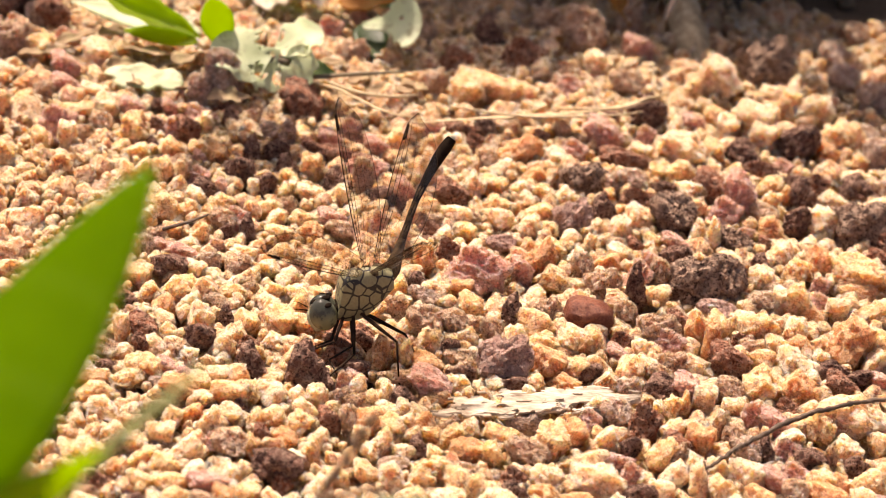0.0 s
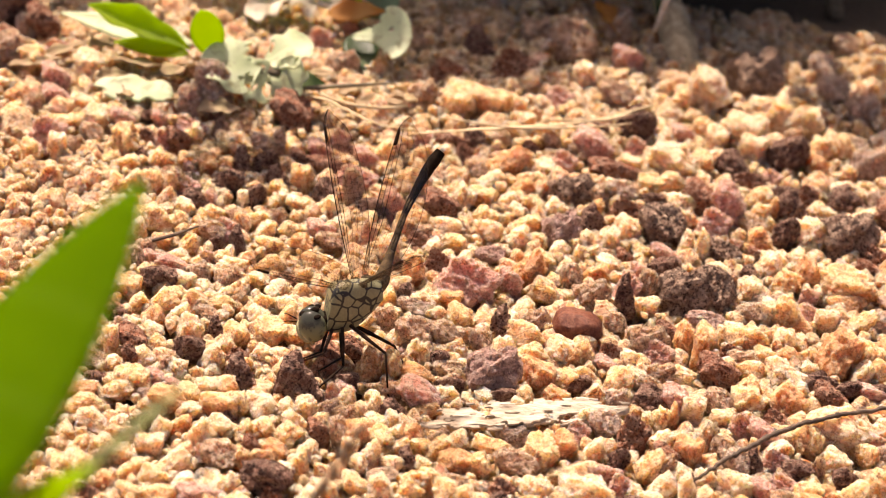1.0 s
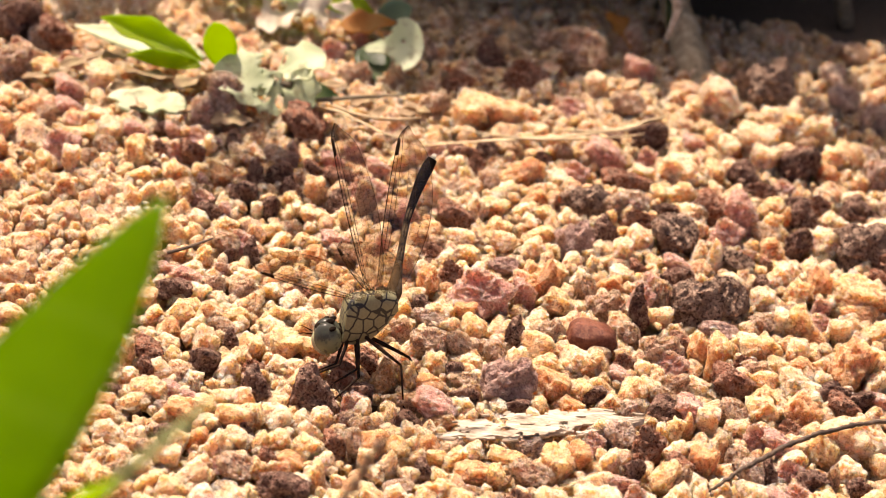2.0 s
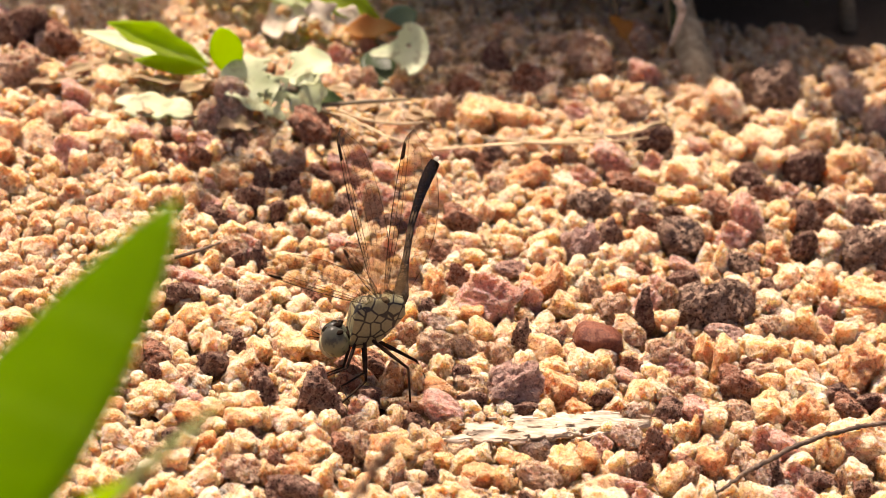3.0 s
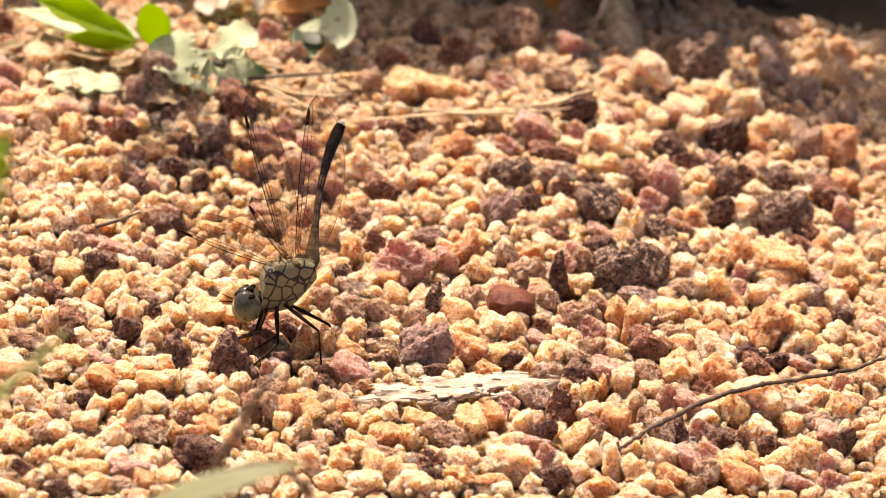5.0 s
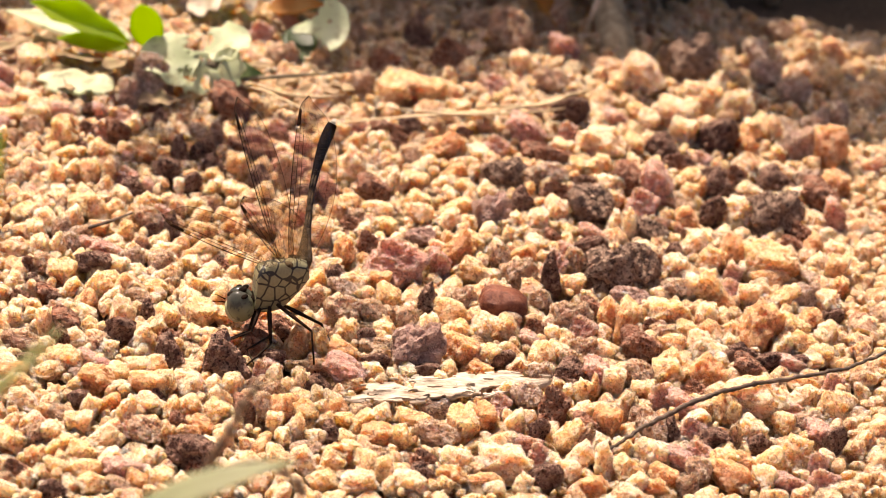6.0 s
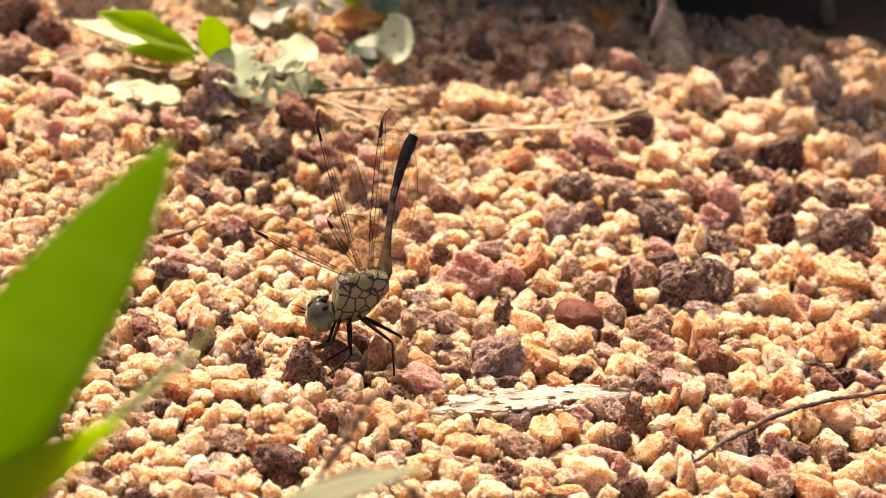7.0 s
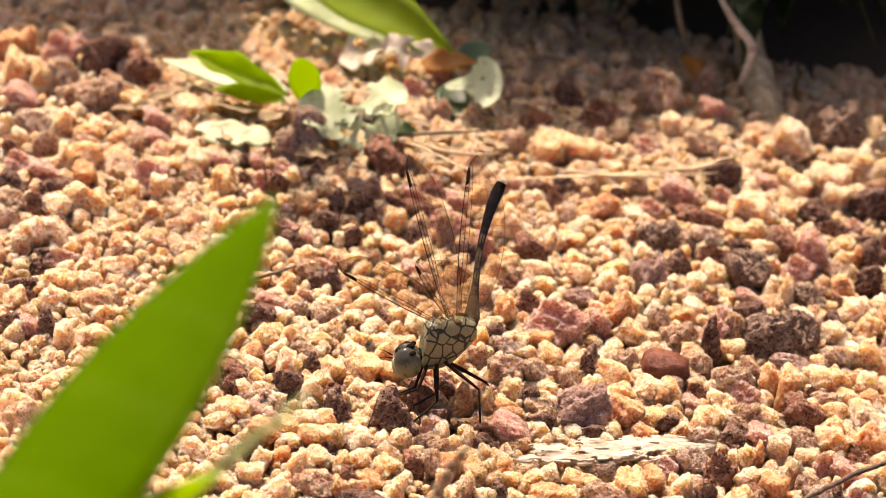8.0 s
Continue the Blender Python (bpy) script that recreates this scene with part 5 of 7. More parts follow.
stone("ochre", 41.6, -58.8, 0.8, 5.1, 4.4, 3.5, 16)
stone("amber", 46.7, -59.0, 0.6, 5.1, 3.1, 2.7, -13)
stone("umber", 51.4, -57.7, 0.8, 4.3, 4.0, 3.8, 6)
stone("ochre", 55.5, -54.0, 0.7, 5.2, 3.4, 3.2, 7)
stone("amber", 57.9, -54.2, 0.7, 3.8, 3.6, 3.1, 11)
stone("amber", 56.1, -58.2, 0.8, 7.7, 4.1, 3.7, -24)
stone("ochre", 61.9, -53.1, 0.9, 5.2, 4.4, 4.2, -8)
stone("ochre", 65.2, -51.2, 1.0, 5.2, 5.3, 4.7, 7)
stone("cream", 69.7, -50.2, 0.5, 3.8, 2.6, 2.2, -12)
stone("rose", 68.2, -53.2, 0.9, 3.5, 3.5, 4.1, 17)
stone("rose", 64.0, -57.8, 0.6, 5.1, 3.0, 2.8, 10)
stone("cream", 60.8, -57.9, 0.8, 4.3, 4.5, 3.5, -5)
stone("amber", 45.1, -61.8, 0.5, 5.1, 2.4, 2.2, -19)
stone("umber", 49.8, -60.4, 0.6, 3.4, 3.0, 2.8, 2)
stone("rose", 68.8, -56.3, 0.7, 5.2, 3.6, 3.2, 8)
stone("cream", 42.7, -61.8, 0.6, 4.2, 3.0, 2.8, 15)
stone("slate", -39.3, 40.3, 2.0, 6.5, 6.7, 8.8, -20)
stone("slate", -43.2, 37.3, 1.4, 4.4, 4.7, 6.2, -18)
stone("rust", -25.6, 37.9, 1.3, 7.8, 7.4, 5.9, -18)
stone("umber", 20.2, 73.9, 1.9, 8.0, 7.7, 8.8, -19)
stone("rust", 9.9, 66.0, 1.2, 8.9, 7.3, 5.5, -7)
stone("umber", 28.2, 82.8, 1.5, 4.7, 5.0, 6.8, 12)
stone("rose", 29.9, 73.3, 1.1, 5.7, 5.4, 5.1, 24)
stone("crust", 52.1, 71.5, 1.9, 10.4, 11.4, 8.4, -1)
stone("cream", 44.3, 62.9, 2.4, 9.8, 8.0, 7.4, 66)
stone("ochre", 40.0, 61.5, 0.9, 5.4, 5.1, 4.0, -9)
stone("umber", 28.1, 59.6, 1.0, 6.7, 4.4, 4.3, -4)
stone("rose", 18.2, 57.6, 0.8, 5.6, 4.6, 3.4, -6)
stone("cream", 22.5, 66.0, 1.0, 4.6, 4.2, 4.5, 20)
stone("cream", 13.1, 61.6, 1.0, 4.5, 4.4, 4.3, 1)
stone("ochre", 1.0, 48.2, 1.2, 6.5, 5.5, 5.4, -6)
stone("ochre", 5.7, 50.4, 1.2, 9.7, 5.5, 5.4, -23)
stone("cream", 53.0, 62.7, 0.7, 6.5, 4.4, 3.2, 25)
stone("cream", 57.0, 63.4, 0.9, 4.3, 4.5, 3.9, 7)
stone("rust", -71.2, 59.4, 1.3, 6.5, 6.4, 6.0, 4)
stone("ochre", -70.7, 46.6, 1.0, 6.4, 5.2, 4.5, -11)
stone("rose", -65.8, 41.2, 1.0, 5.2, 5.2, 4.5, 11)
stone("rose", -67.8, 52.1, 0.9, 5.4, 4.6, 3.8, 16)
stone("cream", -61.0, 46.7, 1.0, 6.3, 4.9, 4.7, 7)
stone("ochre", -58.7, 50.0, 0.8, 5.3, 3.8, 3.5, -2)
stone("rose", -64.8, 35.7, 0.7, 5.2, 4.2, 3.1, 4)
stone("cream", -59.9, 34.8, 0.6, 5.2, 3.3, 2.9, -15)
stone("umber", -68.0, 32.7, 0.7, 4.1, 4.1, 3.2, -18)
stone("ochre", -51.1, 51.9, 0.7, 6.4, 4.1, 3.3, -19)
stone("umber", -42.9, 49.4, 0.8, 5.3, 3.6, 3.5, 17)
stone("umber", -5.1, 51.6, 1.0, 5.3, 5.3, 4.5, 2)
stone("umber", -8.5, 71.0, 1.1, 5.5, 5.1, 4.9, -6)
stone("rust", -1.8, 61.2, 1.0, 6.5, 5.4, 4.5, 2)
stone("maroon", 3.5, 73.7, 1.2, 6.6, 5.5, 5.4, 7)
stone("umber", 13.4, 81.4, 1.0, 6.7, 6.1, 4.4, -17)
stone("slate", 66.3, 70.7, 1.2, 6.6, 5.9, 5.2, 15)
stone("slate", 71.0, 65.0, 1.2, 6.6, 5.6, 5.3, -13)
stone("ochre", 77.4, 70.7, 1.4, 6.6, 6.4, 6.1, 20)
stone("ochre", 74.2, 82.1, 1.1, 5.6, 5.7, 4.8, -17)
stone("amber", 79.4, 83.3, 1.1, 5.7, 5.4, 4.9, 16)
stone("slate", 64.8, 79.7, 1.1, 5.6, 5.6, 4.8, 3)
stone("umber", 69.6, 90.8, 0.9, 5.7, 4.9, 4.1, 11)
stone("umber", -19.5, 59.2, 1.0, 6.4, 5.5, 4.5, -9)
stone("rose", -24.3, 67.1, 1.1, 5.4, 5.2, 4.7, 22)
stone("rose", -18.9, 73.5, 0.9, 4.4, 4.5, 4.0, 4)
stone("amber", -95.7, 61.8, 1.3, 5.5, 5.5, 5.8, 23)
stone("amber", -93.2, 63.0, 1.6, 4.9, 5.1, 7.0, -19)
stone("ochre", -92.5, 51.9, 1.6, 6.5, 6.1, 7.2, -13)
stone("ochre", -87.9, 50.1, 1.5, 5.0, 4.9, 6.5, 21)
stone("rose", -87.1, 61.9, 1.6, 7.7, 8.2, 7.1, 3)
stone("rose", -84.0, 69.4, 0.6, 4.5, 4.0, 2.9, -17)
stone("maroon", -78.5, 61.9, 1.9, 9.3, 8.8, 8.6, 16)
stone("umber", -84.5, 51.7, 1.4, 5.9, 5.4, 6.4, 3)
stone("rose", -77.2, 55.7, 0.8, 4.4, 3.9, 3.6, 4)
stone("slate", -74.2, 58.5, 1.1, 4.4, 4.7, 5.0, -15)
stone("cream", -73.7, 70.5, 0.9, 4.5, 4.7, 4.0, 5)
stone("maroon", -71.8, 60.2, 1.2, 3.3, 3.0, 5.6, 12)
stone("umber", -77.9, 47.5, 1.3, 14.0, 7.8, 5.8, 15)
stone("rose", -89.4, 43.2, 1.0, 6.8, 5.2, 4.6, -22)
stone("cream", -85.1, 45.2, 0.5, 2.4, 2.4, 2.1, 10)
stone("maroon", -90.3, 37.2, 1.0, 4.2, 3.9, 4.4, 23)
stone("slate", -85.9, 34.0, 1.0, 6.7, 4.7, 4.7, 11)
stone("cream", -81.7, 35.9, 1.1, 4.4, 4.5, 5.2, 15)
stone("cream", -75.3, 38.0, 0.6, 4.6, 3.7, 2.8, 8)
stone("amber", -76.7, 33.7, 0.8, 5.6, 4.8, 3.5, -7)
stone("umber", -75.4, 30.0, 0.7, 5.2, 3.7, 3.0, -22)
stone("amber", -71.0, 34.2, 0.7, 5.8, 4.2, 3.1, -17)
stone("cream", -90.1, 32.1, 1.1, 3.6, 3.6, 5.1, -7)
stone("cream", -87.0, 29.3, 0.8, 3.1, 3.1, 3.7, 24)
stone("umber", -82.2, 26.5, 1.2, 4.6, 4.2, 5.5, 16)
stone("cream", -78.1, 23.5, 1.1, 3.1, 2.9, 4.9, 21)
stone("ochre", -74.7, 25.2, 1.0, 6.2, 4.7, 4.6, 6)
stone("ochre", -70.6, 28.8, 0.7, 4.8, 4.2, 3.1, -6)
stone("rose", -85.6, 20.7, 0.9, 5.5, 5.6, 4.1, 1)
stone("rust", -87.7, 25.7, 0.8, 3.1, 3.2, 3.6, 1)
stone("maroon", -85.2, 14.6, 0.9, 5.1, 5.4, 4.1, 12)
stone("rose", -80.5, 18.8, 0.7, 6.1, 4.0, 3.2, -4)
stone("maroon", -77.6, 13.7, 0.8, 6.0, 5.2, 3.8, 8)
stone("rust", -79.7, 7.3, 0.9, 5.4, 5.0, 4.2, 20)
stone("umber", -83.6, 7.2, 0.8, 5.0, 4.7, 3.7, 25)
stone("slate", -82.6, 0.6, 1.0, 4.1, 4.4, 4.4, -15)
stone("amber", -73.7, 17.7, 1.0, 4.5, 4.5, 4.6, 16)
stone("ochre", -72.2, 9.8, 1.1, 8.0, 5.2, 5.2, 25)
stone("cream", -75.9, 6.4, 0.9, 5.4, 5.0, 4.2, 4)
stone("cream", -78.8, -3.1, 1.1, 5.9, 6.3, 4.7, -23)
stone("cream", -74.6, -1.7, 1.0, 5.5, 4.6, 4.3, -25)
stone("maroon", -74.6, 4.1, 0.5, 3.9, 2.7, 2.3, -18)
stone("umber", -78.7, -8.6, 1.0, 3.3, 3.4, 4.7, -15)
stone("maroon", -75.1, -6.5, 0.4, 4.1, 2.6, 1.9, 7)
stone("rose", -72.4, -7.6, 0.6, 6.8, 3.0, 2.7, 0)
stone("maroon", -75.0, -11.5, 0.6, 3.6, 3.2, 2.6, -1)
stone("cream", -77.8, -13.2, 0.7, 2.5, 2.4, 2.9, -11)
stone("cream", -71.0, -10.8, 0.6, 4.2, 3.2, 2.6, -25)
stone("ochre", -70.3, -16.2, 0.8, 6.6, 4.0, 3.7, -10)
stone("maroon", -76.6, -17.3, 0.5, 5.7, 2.9, 2.4, 22)
stone("ochre", -76.3, -22.3, 0.8, 4.7, 5.1, 3.7, -2)
stone("cream", -70.9, -21.6, 0.8, 5.6, 4.4, 3.8, -6)
stone("maroon", -74.8, -19.9, 0.5, 2.3, 2.1, 2.1, -19)
stone("maroon", -75.6, -28.7, 0.7, 4.1, 3.4, 3.0, 13)
stone("rose", -72.4, -30.0, 0.7, 3.7, 3.7, 3.1, 3)
stone("maroon", -69.9, -29.3, 1.1, 4.4, 4.7, 4.8, 21)
stone("cream", -74.5, -32.2, 0.7, 3.7, 3.1, 3.1, -9)
stone("cream", -67.0, -32.4, 1.0, 3.1, 3.1, 4.5, -25)
stone("maroon", 31.6, 49.3, 1.2, 7.1, 5.5, 5.0, 20)
stone("maroon", 56.6, 26.3, 1.2, 6.2, 5.2, 5.4, 10)
stone("cream", 51.1, 44.5, 1.4, 4.9, 4.4, 4.9, -23)
stone("ochre", 55.8, 57.3, 1.4, 4.9, 4.4, 4.9, 20)
stone("cream", 47.3, 49.7, 1.4, 4.6, 4.1, 4.6, -15)
stone("cream", 58.3, 57.0, 1.4, 4.5, 4.0, 4.5, -5)



def scatter(rnd, tries, small, large, z_low, z_high, area, taken, crowd, sizes=1.0):
    """Grains thrown one by one where there is room among those that lie already."""
    cell = 6.0
    grid = {}
    for x, y, r in taken:
        grid.setdefault((int(x // cell), int(y // cell)), []).append((x, y, r))
    made = []
    x0, x1, y0, y1 = area
    for _ in range(tries):
        x, y = rnd.uniform(x0, x1), rnd.uniform(y0, y1)
        r = small + (large - small) * rnd.random() ** sizes
        ci, cj = int(x // cell), int(y // cell)
        if all((x - a) ** 2 + (y - b) ** 2 > (crowd * (r + c)) ** 2 for i in (ci - 1, ci, ci + 1) for j in (cj - 1, cj, cj + 1) for a, b, c in grid.get((i, j), ())):
            grid.setdefault((ci, cj), []).append((x, y, r))
            made.append((x, y, rnd.uniform(z_low, z_high), r))
    return made


def grain_pose(rnd, x, y, z, r):
    turn = Euler((rnd.uniform(-0.9, 0.9), rnd.uniform(-0.9, 0.9), rnd.uniform(0, 6.3))).to_matrix().to_4x4()
    return Matrix.Translation(Vector((x, y, z)) * MM) @ turn @ Matrix.Diagonal((r * MM * rnd.uniform(0.95, 1.2), r * MM * rnd.uniform(0.85, 1.1), r * MM * rnd.uniform(0.95, 1.25), 1))


def build_gravel():
    rnd = random.Random(11)
    area = (-108, 104, -92, 150)
    taken = list(PLACED)
    top = []
    for tries, small, large, sizes, low, high in ((60, 3.0, 4.2, 1.4, -1.4, 0.0), (900, 2.1, 3.0, 1.6, -1.0, 0.5), (9000, 1.5, 2.3, 1.0, -1.2, 0.8), (26000, 0.9, 1.6, 1.0, -1.0, 0.9), (30000, 0.6, 1.1, 1.0, -0.6, 1.0)):
        more = scatter(rnd, tries, small, large, low, high, area, taken, 0.74 if small > 0.7 else 0.66, sizes)
        taken += [(x, y, r) for x, y, z, r in more]
        top += more
    # the bed thins out into the darkened soil behind
    top = [g for g in top if g[1] < 112 + 0.2 * min(0.0, g[0]) - 0.28 * max(0.0, g[0] - 8) + (6 if g[0] > 58 else 0) + 7 * noise.noise(Vector((g[0] * 0.05, g[1] * 0.05, 8.0))) or rnd.random() < (0.4 if g[0] < 15 else 0.0)]
    under = scatter(rnd, 16000, 1.3, 2.4, -2.8, -1.6, area, [], 0.85)
    under += scatter(rnd, 5000, 0.4, 0.8, 0.6, 1.6, area, PLACED, 1.2)
    under = [g for g in under if g[1] < 110 + 0.2 * min(0.0, g[0]) - 0.28 * max(0.0, g[0] - 8)]

    def joined(grains, shapes):
        points, faces, first = [], [], 0
        for g in grains:
            p, f = shapes[rnd.randrange(len(shapes))]
            m = np.array(grain_pose(rnd, *g))
            points.append(p @ m[:3, :3].T + m[:3, 3])
            faces.append(f + first)
            first += len(p)
        bed = link_mesh("gravel", mesh_of("gravel", np.concatenate(points), np.concatenate(faces), MIXED), ground, "coarse gravel of ochre, cream and red-brown grains")
        tagged(bed, kind="stuff")

    near = [g for g in top if g[3] > 1.2 and -82 < g[0] < 88 and -82 < g[1] < 110]
    kept = set(near)
    joined(near, LUMPS[:16])
    joined([g for g in top if g not in kept] + under, LUMPS[16:])
    # the bed goes on around
    wide = scatter(rnd, 30000, 2.0, 4.5, -2.0, 0.0, (-420, 420, -480, 520), [], 0.8)
    joined([g for g in wide if not (-106 < g[0] < 102 and -90 < g[1] < 148) and (g[1] < 90 or rnd.random() < 0.1) and math.hypot(g[0], g[1]) < 330 + 160 * rnd.random()], CHIPS)


# ---- straw, sticks, wood ----
def rod(name, points, radii, material, label, category, n=5, sides=7, squash=1.0, gnarl=0.0):
    ob = thing(name, points[0], label, category)
    base = Vector(points[0])
    line = smooth_line([(Vector(p) - base) * MM for p in points], n)
    k = len(line) - 1
    rs = [MM * np.interp(i / k, np.linspace(0, 1, len(radii)), radii) * (1 + 0.04 * math.sin(i * 0.7) + gnarl * noise.noise(Vector((i * 0.9, len(points), 5.0)))) for i in range(k + 1)]
    if gnarl:
        line = [p + MM * 0.35 * gnarl * noise.noise_vector(Vector((i * 0.35, 7.0, 1.0))) for i, p in enumerate(line)]
    part("stem", tube(bmesh.new(), line, [float(r) for r in rs], sides, squash), material, ob)
    return ob


def build_litter():
    rod("straw", [(-6.4, 32.1, 3.8), (3.2, 35.7, 4.0), (12.4, 38.9, 4.2), (21.8, 42.3, 4.4), (27.5, 45.7, 4.8), (34.8, 50.2, 6.0)], [0.3, 0.5, 0.6, 0.5, 0.4, 0.15], STRAW, "long flat dry yellow grass blade on gravel", "straw", 9, 9, 0.35, 0.5)
    rod("straw", [(15.7, 41.8, 4.4), (20.8, 42.5, 4.6), (26.5, 44.0, 4.8), (31.3, 47.9, 5.0), (34.6, 50.1, 5.6)], [0.12, 0.25, 0.25, 0.22, 0.1], STRAW, "thin dry yellow grass stalk on gravel", "straw", 9)
    rod("straw", [(-1.7, 39.0, 4.0), (5.9, 38.0, 4.2), (13.4, 38.1, 4.4), (24.7, 41.6, 4.4), (30.4, 45.1, 4.0)], [0.1, 0.2, 0.25, 0.2, 0.1], STRAW, "thin split dry grass strand on gravel", "straw", 9)
    rod("twig", [(-24.6, 41.1, 5.2), (-17.3, 43.8, 5.4), (-10.1, 46.9, 5.2)], [0.4, 0.35, 0.2], STALK, "short dry brown twig on gravel", "twig")
    rod("straw", [(-26.9, 40.8, 4.6), (-20.6, 39.1, 4.6), (-15.6, 36.2, 4.2), (-10.7, 33.6, 4.0), (-4.2, 34.2, 3.6)], [0.35, 0.5, 0.45, 0.35, 0.2], STRAW, "bent dry straw lying across gravel", "straw", 9, 9, 0.4, 0.5)
    rod("straw", [(-22.2, 40.8, 4.8), (-16.8, 38.3, 4.8), (-11.2, 38.7, 4.6), (-7.0, 40.5, 4.6)], [0.2, 0.3, 0.3, 0.12], STRAW, "thin pale straw crossing another on gravel", "straw", 9)
    rod("stick", [(38.7, -57.0, 3.0), (41.5, -54.6, 4.0), (45.5, -50.4, 4.6), (51.1, -44.9, 5.0), (58.1, -40.4, 5.4), (68.1, -36.2, 5.8), (74.8, -32.9, 6.4), (81.7, -27.5, 7.5)], [0.2, 0.30, 0.36, 0.38, 0.34, 0.30, 0.27, 0.24], TWIG, "thin dark dry stick lying on gravel", "stick", 20, 9, 1.0, 0.7)
    rod("twig", [(-43.5, -8.9, 1.6), (-39, -7.6, 3.0), (-35.7, -6.3, 4.2)], [0.3, 0.28, 0.15], TWIG, "small brown twig on gravel", "twig")
    # the bleached splinter of wood: a thin ridged flake with ragged ends
    chip = thing("wood_splinter", (16, -44.5, 2.0), "bleached splintered flake of wood lying on gravel", "wood chip")

    def flake(u0, u1, v0, v1, lift, seed, holes):
        bm = bmesh.new()
        nu, nv = 110, 26
        spots = {}
        for i in range(nu + 1):
            for j in range(nv + 1):
                u, v = u0 + (u1 - u0) * i / nu, v0 + (v1 - v0) * j / nv
                x = -15 + 29.5 * u
                half = 0.5 + 3.0 * math.sin(math.pi * min(1.0, u ** 0.8)) ** 0.9
                y = 0.335 * x + v * half + 0.4 * noise.noise(Vector((u * 5, seed, 1)))
                z = lift + 0.35 * noise.noise(Vector((u * 3.0, v * 2.0, seed))) + 0.10 * noise.noise(Vector((u * 9.0, v * 9.0, seed + 4))) + 0.22 * noise.noise(Vector((u * 15.0, v * 3.0, seed + 6))) + 0.4 * v
                spots[i, j] = [bm.verts.new(Vector((x, y, z + k)) * MM) for k in (0.14, -0.14)]

        def gone(i, j):
            u, v = (i + 0.5) / nu, (j + 0.5) / nv
            rim = min(v, 1 - v, u * 2.2, (1 - u) * 2.2)
            ragged = 0.10 + 0.28 * noise.noise(Vector((u * 11.0, v * 3.0, seed + 9))) + 0.22 * noise.noise(Vector((u * 7.0, v * 16.0, seed + 12)))
            return rim < ragged or noise.noise(Vector((u * 8.0, v * 4.5, seed + 2))) > holes

        whole = {(i, j) for i in range(nu) for j in range(nv) if not gone(i, j)}
        for i, j in whole:
            q = [spots[i, j], spots[i + 1, j], spots[i + 1, j + 1], spots[i, j + 1]]
            bm.faces.new([p[0] for p in q])
            bm.faces.new([p[1] for p in q[::-1]])
            for (di, dj), k in {(0, -1): 0, (1, 0): 1, (0, 1): 2, (-1, 0): 3}.items():
                if (i + di, j + dj) not in whole:
                    a, b = q[k], q[(k + 1) % 4]
                    bm.faces.new((b[0], a[0], a[1], b[1]))
        bmesh.ops.delete(bm, geom=[v for v in bm.verts if not v.link_faces], context="VERTS")
        return bm

    part("flake", flake(0.0, 1.0, -1.0, 1.0, 0.6, 3.0, 0.34), BARKCHIP, chip, "", True)
    part("flake", flake(0.10, 0.62, -0.9, 0.1, 1.0, 17.0, 0.3), BARKCHIP, chip, "", True)
    # grit that lies on the wood
    for tone, x, y, w, h in (("cream", 14.6, -41.8, 3.0, 2.2), ("umber", 17.6, -44.6, 1.7, 1.4), ("cream", 19.2, -44.4, 1.6, 1.3), ("cream", 24.2, -42.6, 3.0, 2.0), ("ochre", 26.5, -42.4, 2.2, 1.8), ("umber", 22.4, -43.9, 1.0, 0.8), ("slate", 12.0, -45.8, 1.4, 1.0), ("umber", 13.8, -47.0, 1.2, 1.0), ("cream", 20.8, -43.2, 1.3, 1.0)):
        stone(tone, x, y, 2.0, w, w * 0.8, h, x * 40)


def build_flakes():
    """Curled scraps of dry leaf by the herb."""
    rnd = random.Random(31)
    for x, y in ((-62, 46), (-57, 43), (-53, 48), (-50, 41), (-47, 46), (-44, 38), (-41, 41), (-66, 50), (-38, 36), (-60, 54), (-24, 52), (-17, 48), (-12, 44), (-8, 47), (-70, 44), (-54, 37)):
        scrap = thing("leaf_scrap", (x, y, 2.2), "curled pale brown scrap of dry leaf on gravel", "dry leaf", "dry leaf scraps by the herb")
        a = rnd.uniform(-0.7, 0.7)
        n = rnd.uniform(5, 9)
        way = Vector((math.cos(a), math.sin(a), rnd.uniform(-0.1, 0.15))) * n
        set_leaf("blade", -0.5 * way, 0.5 * way, (rnd.uniform(-0.3, 0.3), rnd.uniform(-0.6, 0.1), 1.0), rnd.uniform(1.4, 3.0), SCRAP, scrap, ripple=0.35, fold=0.5, droop=rnd.uniform(-0.2, 0.2), seed=int(n * 100), nu=14)
    curl = thing("leaf_scrap", (23.2, 86.0, 6.5), "curled orange-brown dry leaf by the foot of a stem", "dry leaf", "dry leaf scraps by the herb")
    way = Vector((28.6, 80.0, 4.1)) - Vector((23.2, 86.0, 6.5))
    set_leaf("blade", (0, 0, 0), way, (0.5, -0.5, 0.7), 3.4, DRYLEAF, curl, ripple=0.25, fold=0.6, droop=0.15, seed=5, nu=14)


build_litter()
build_flakes()


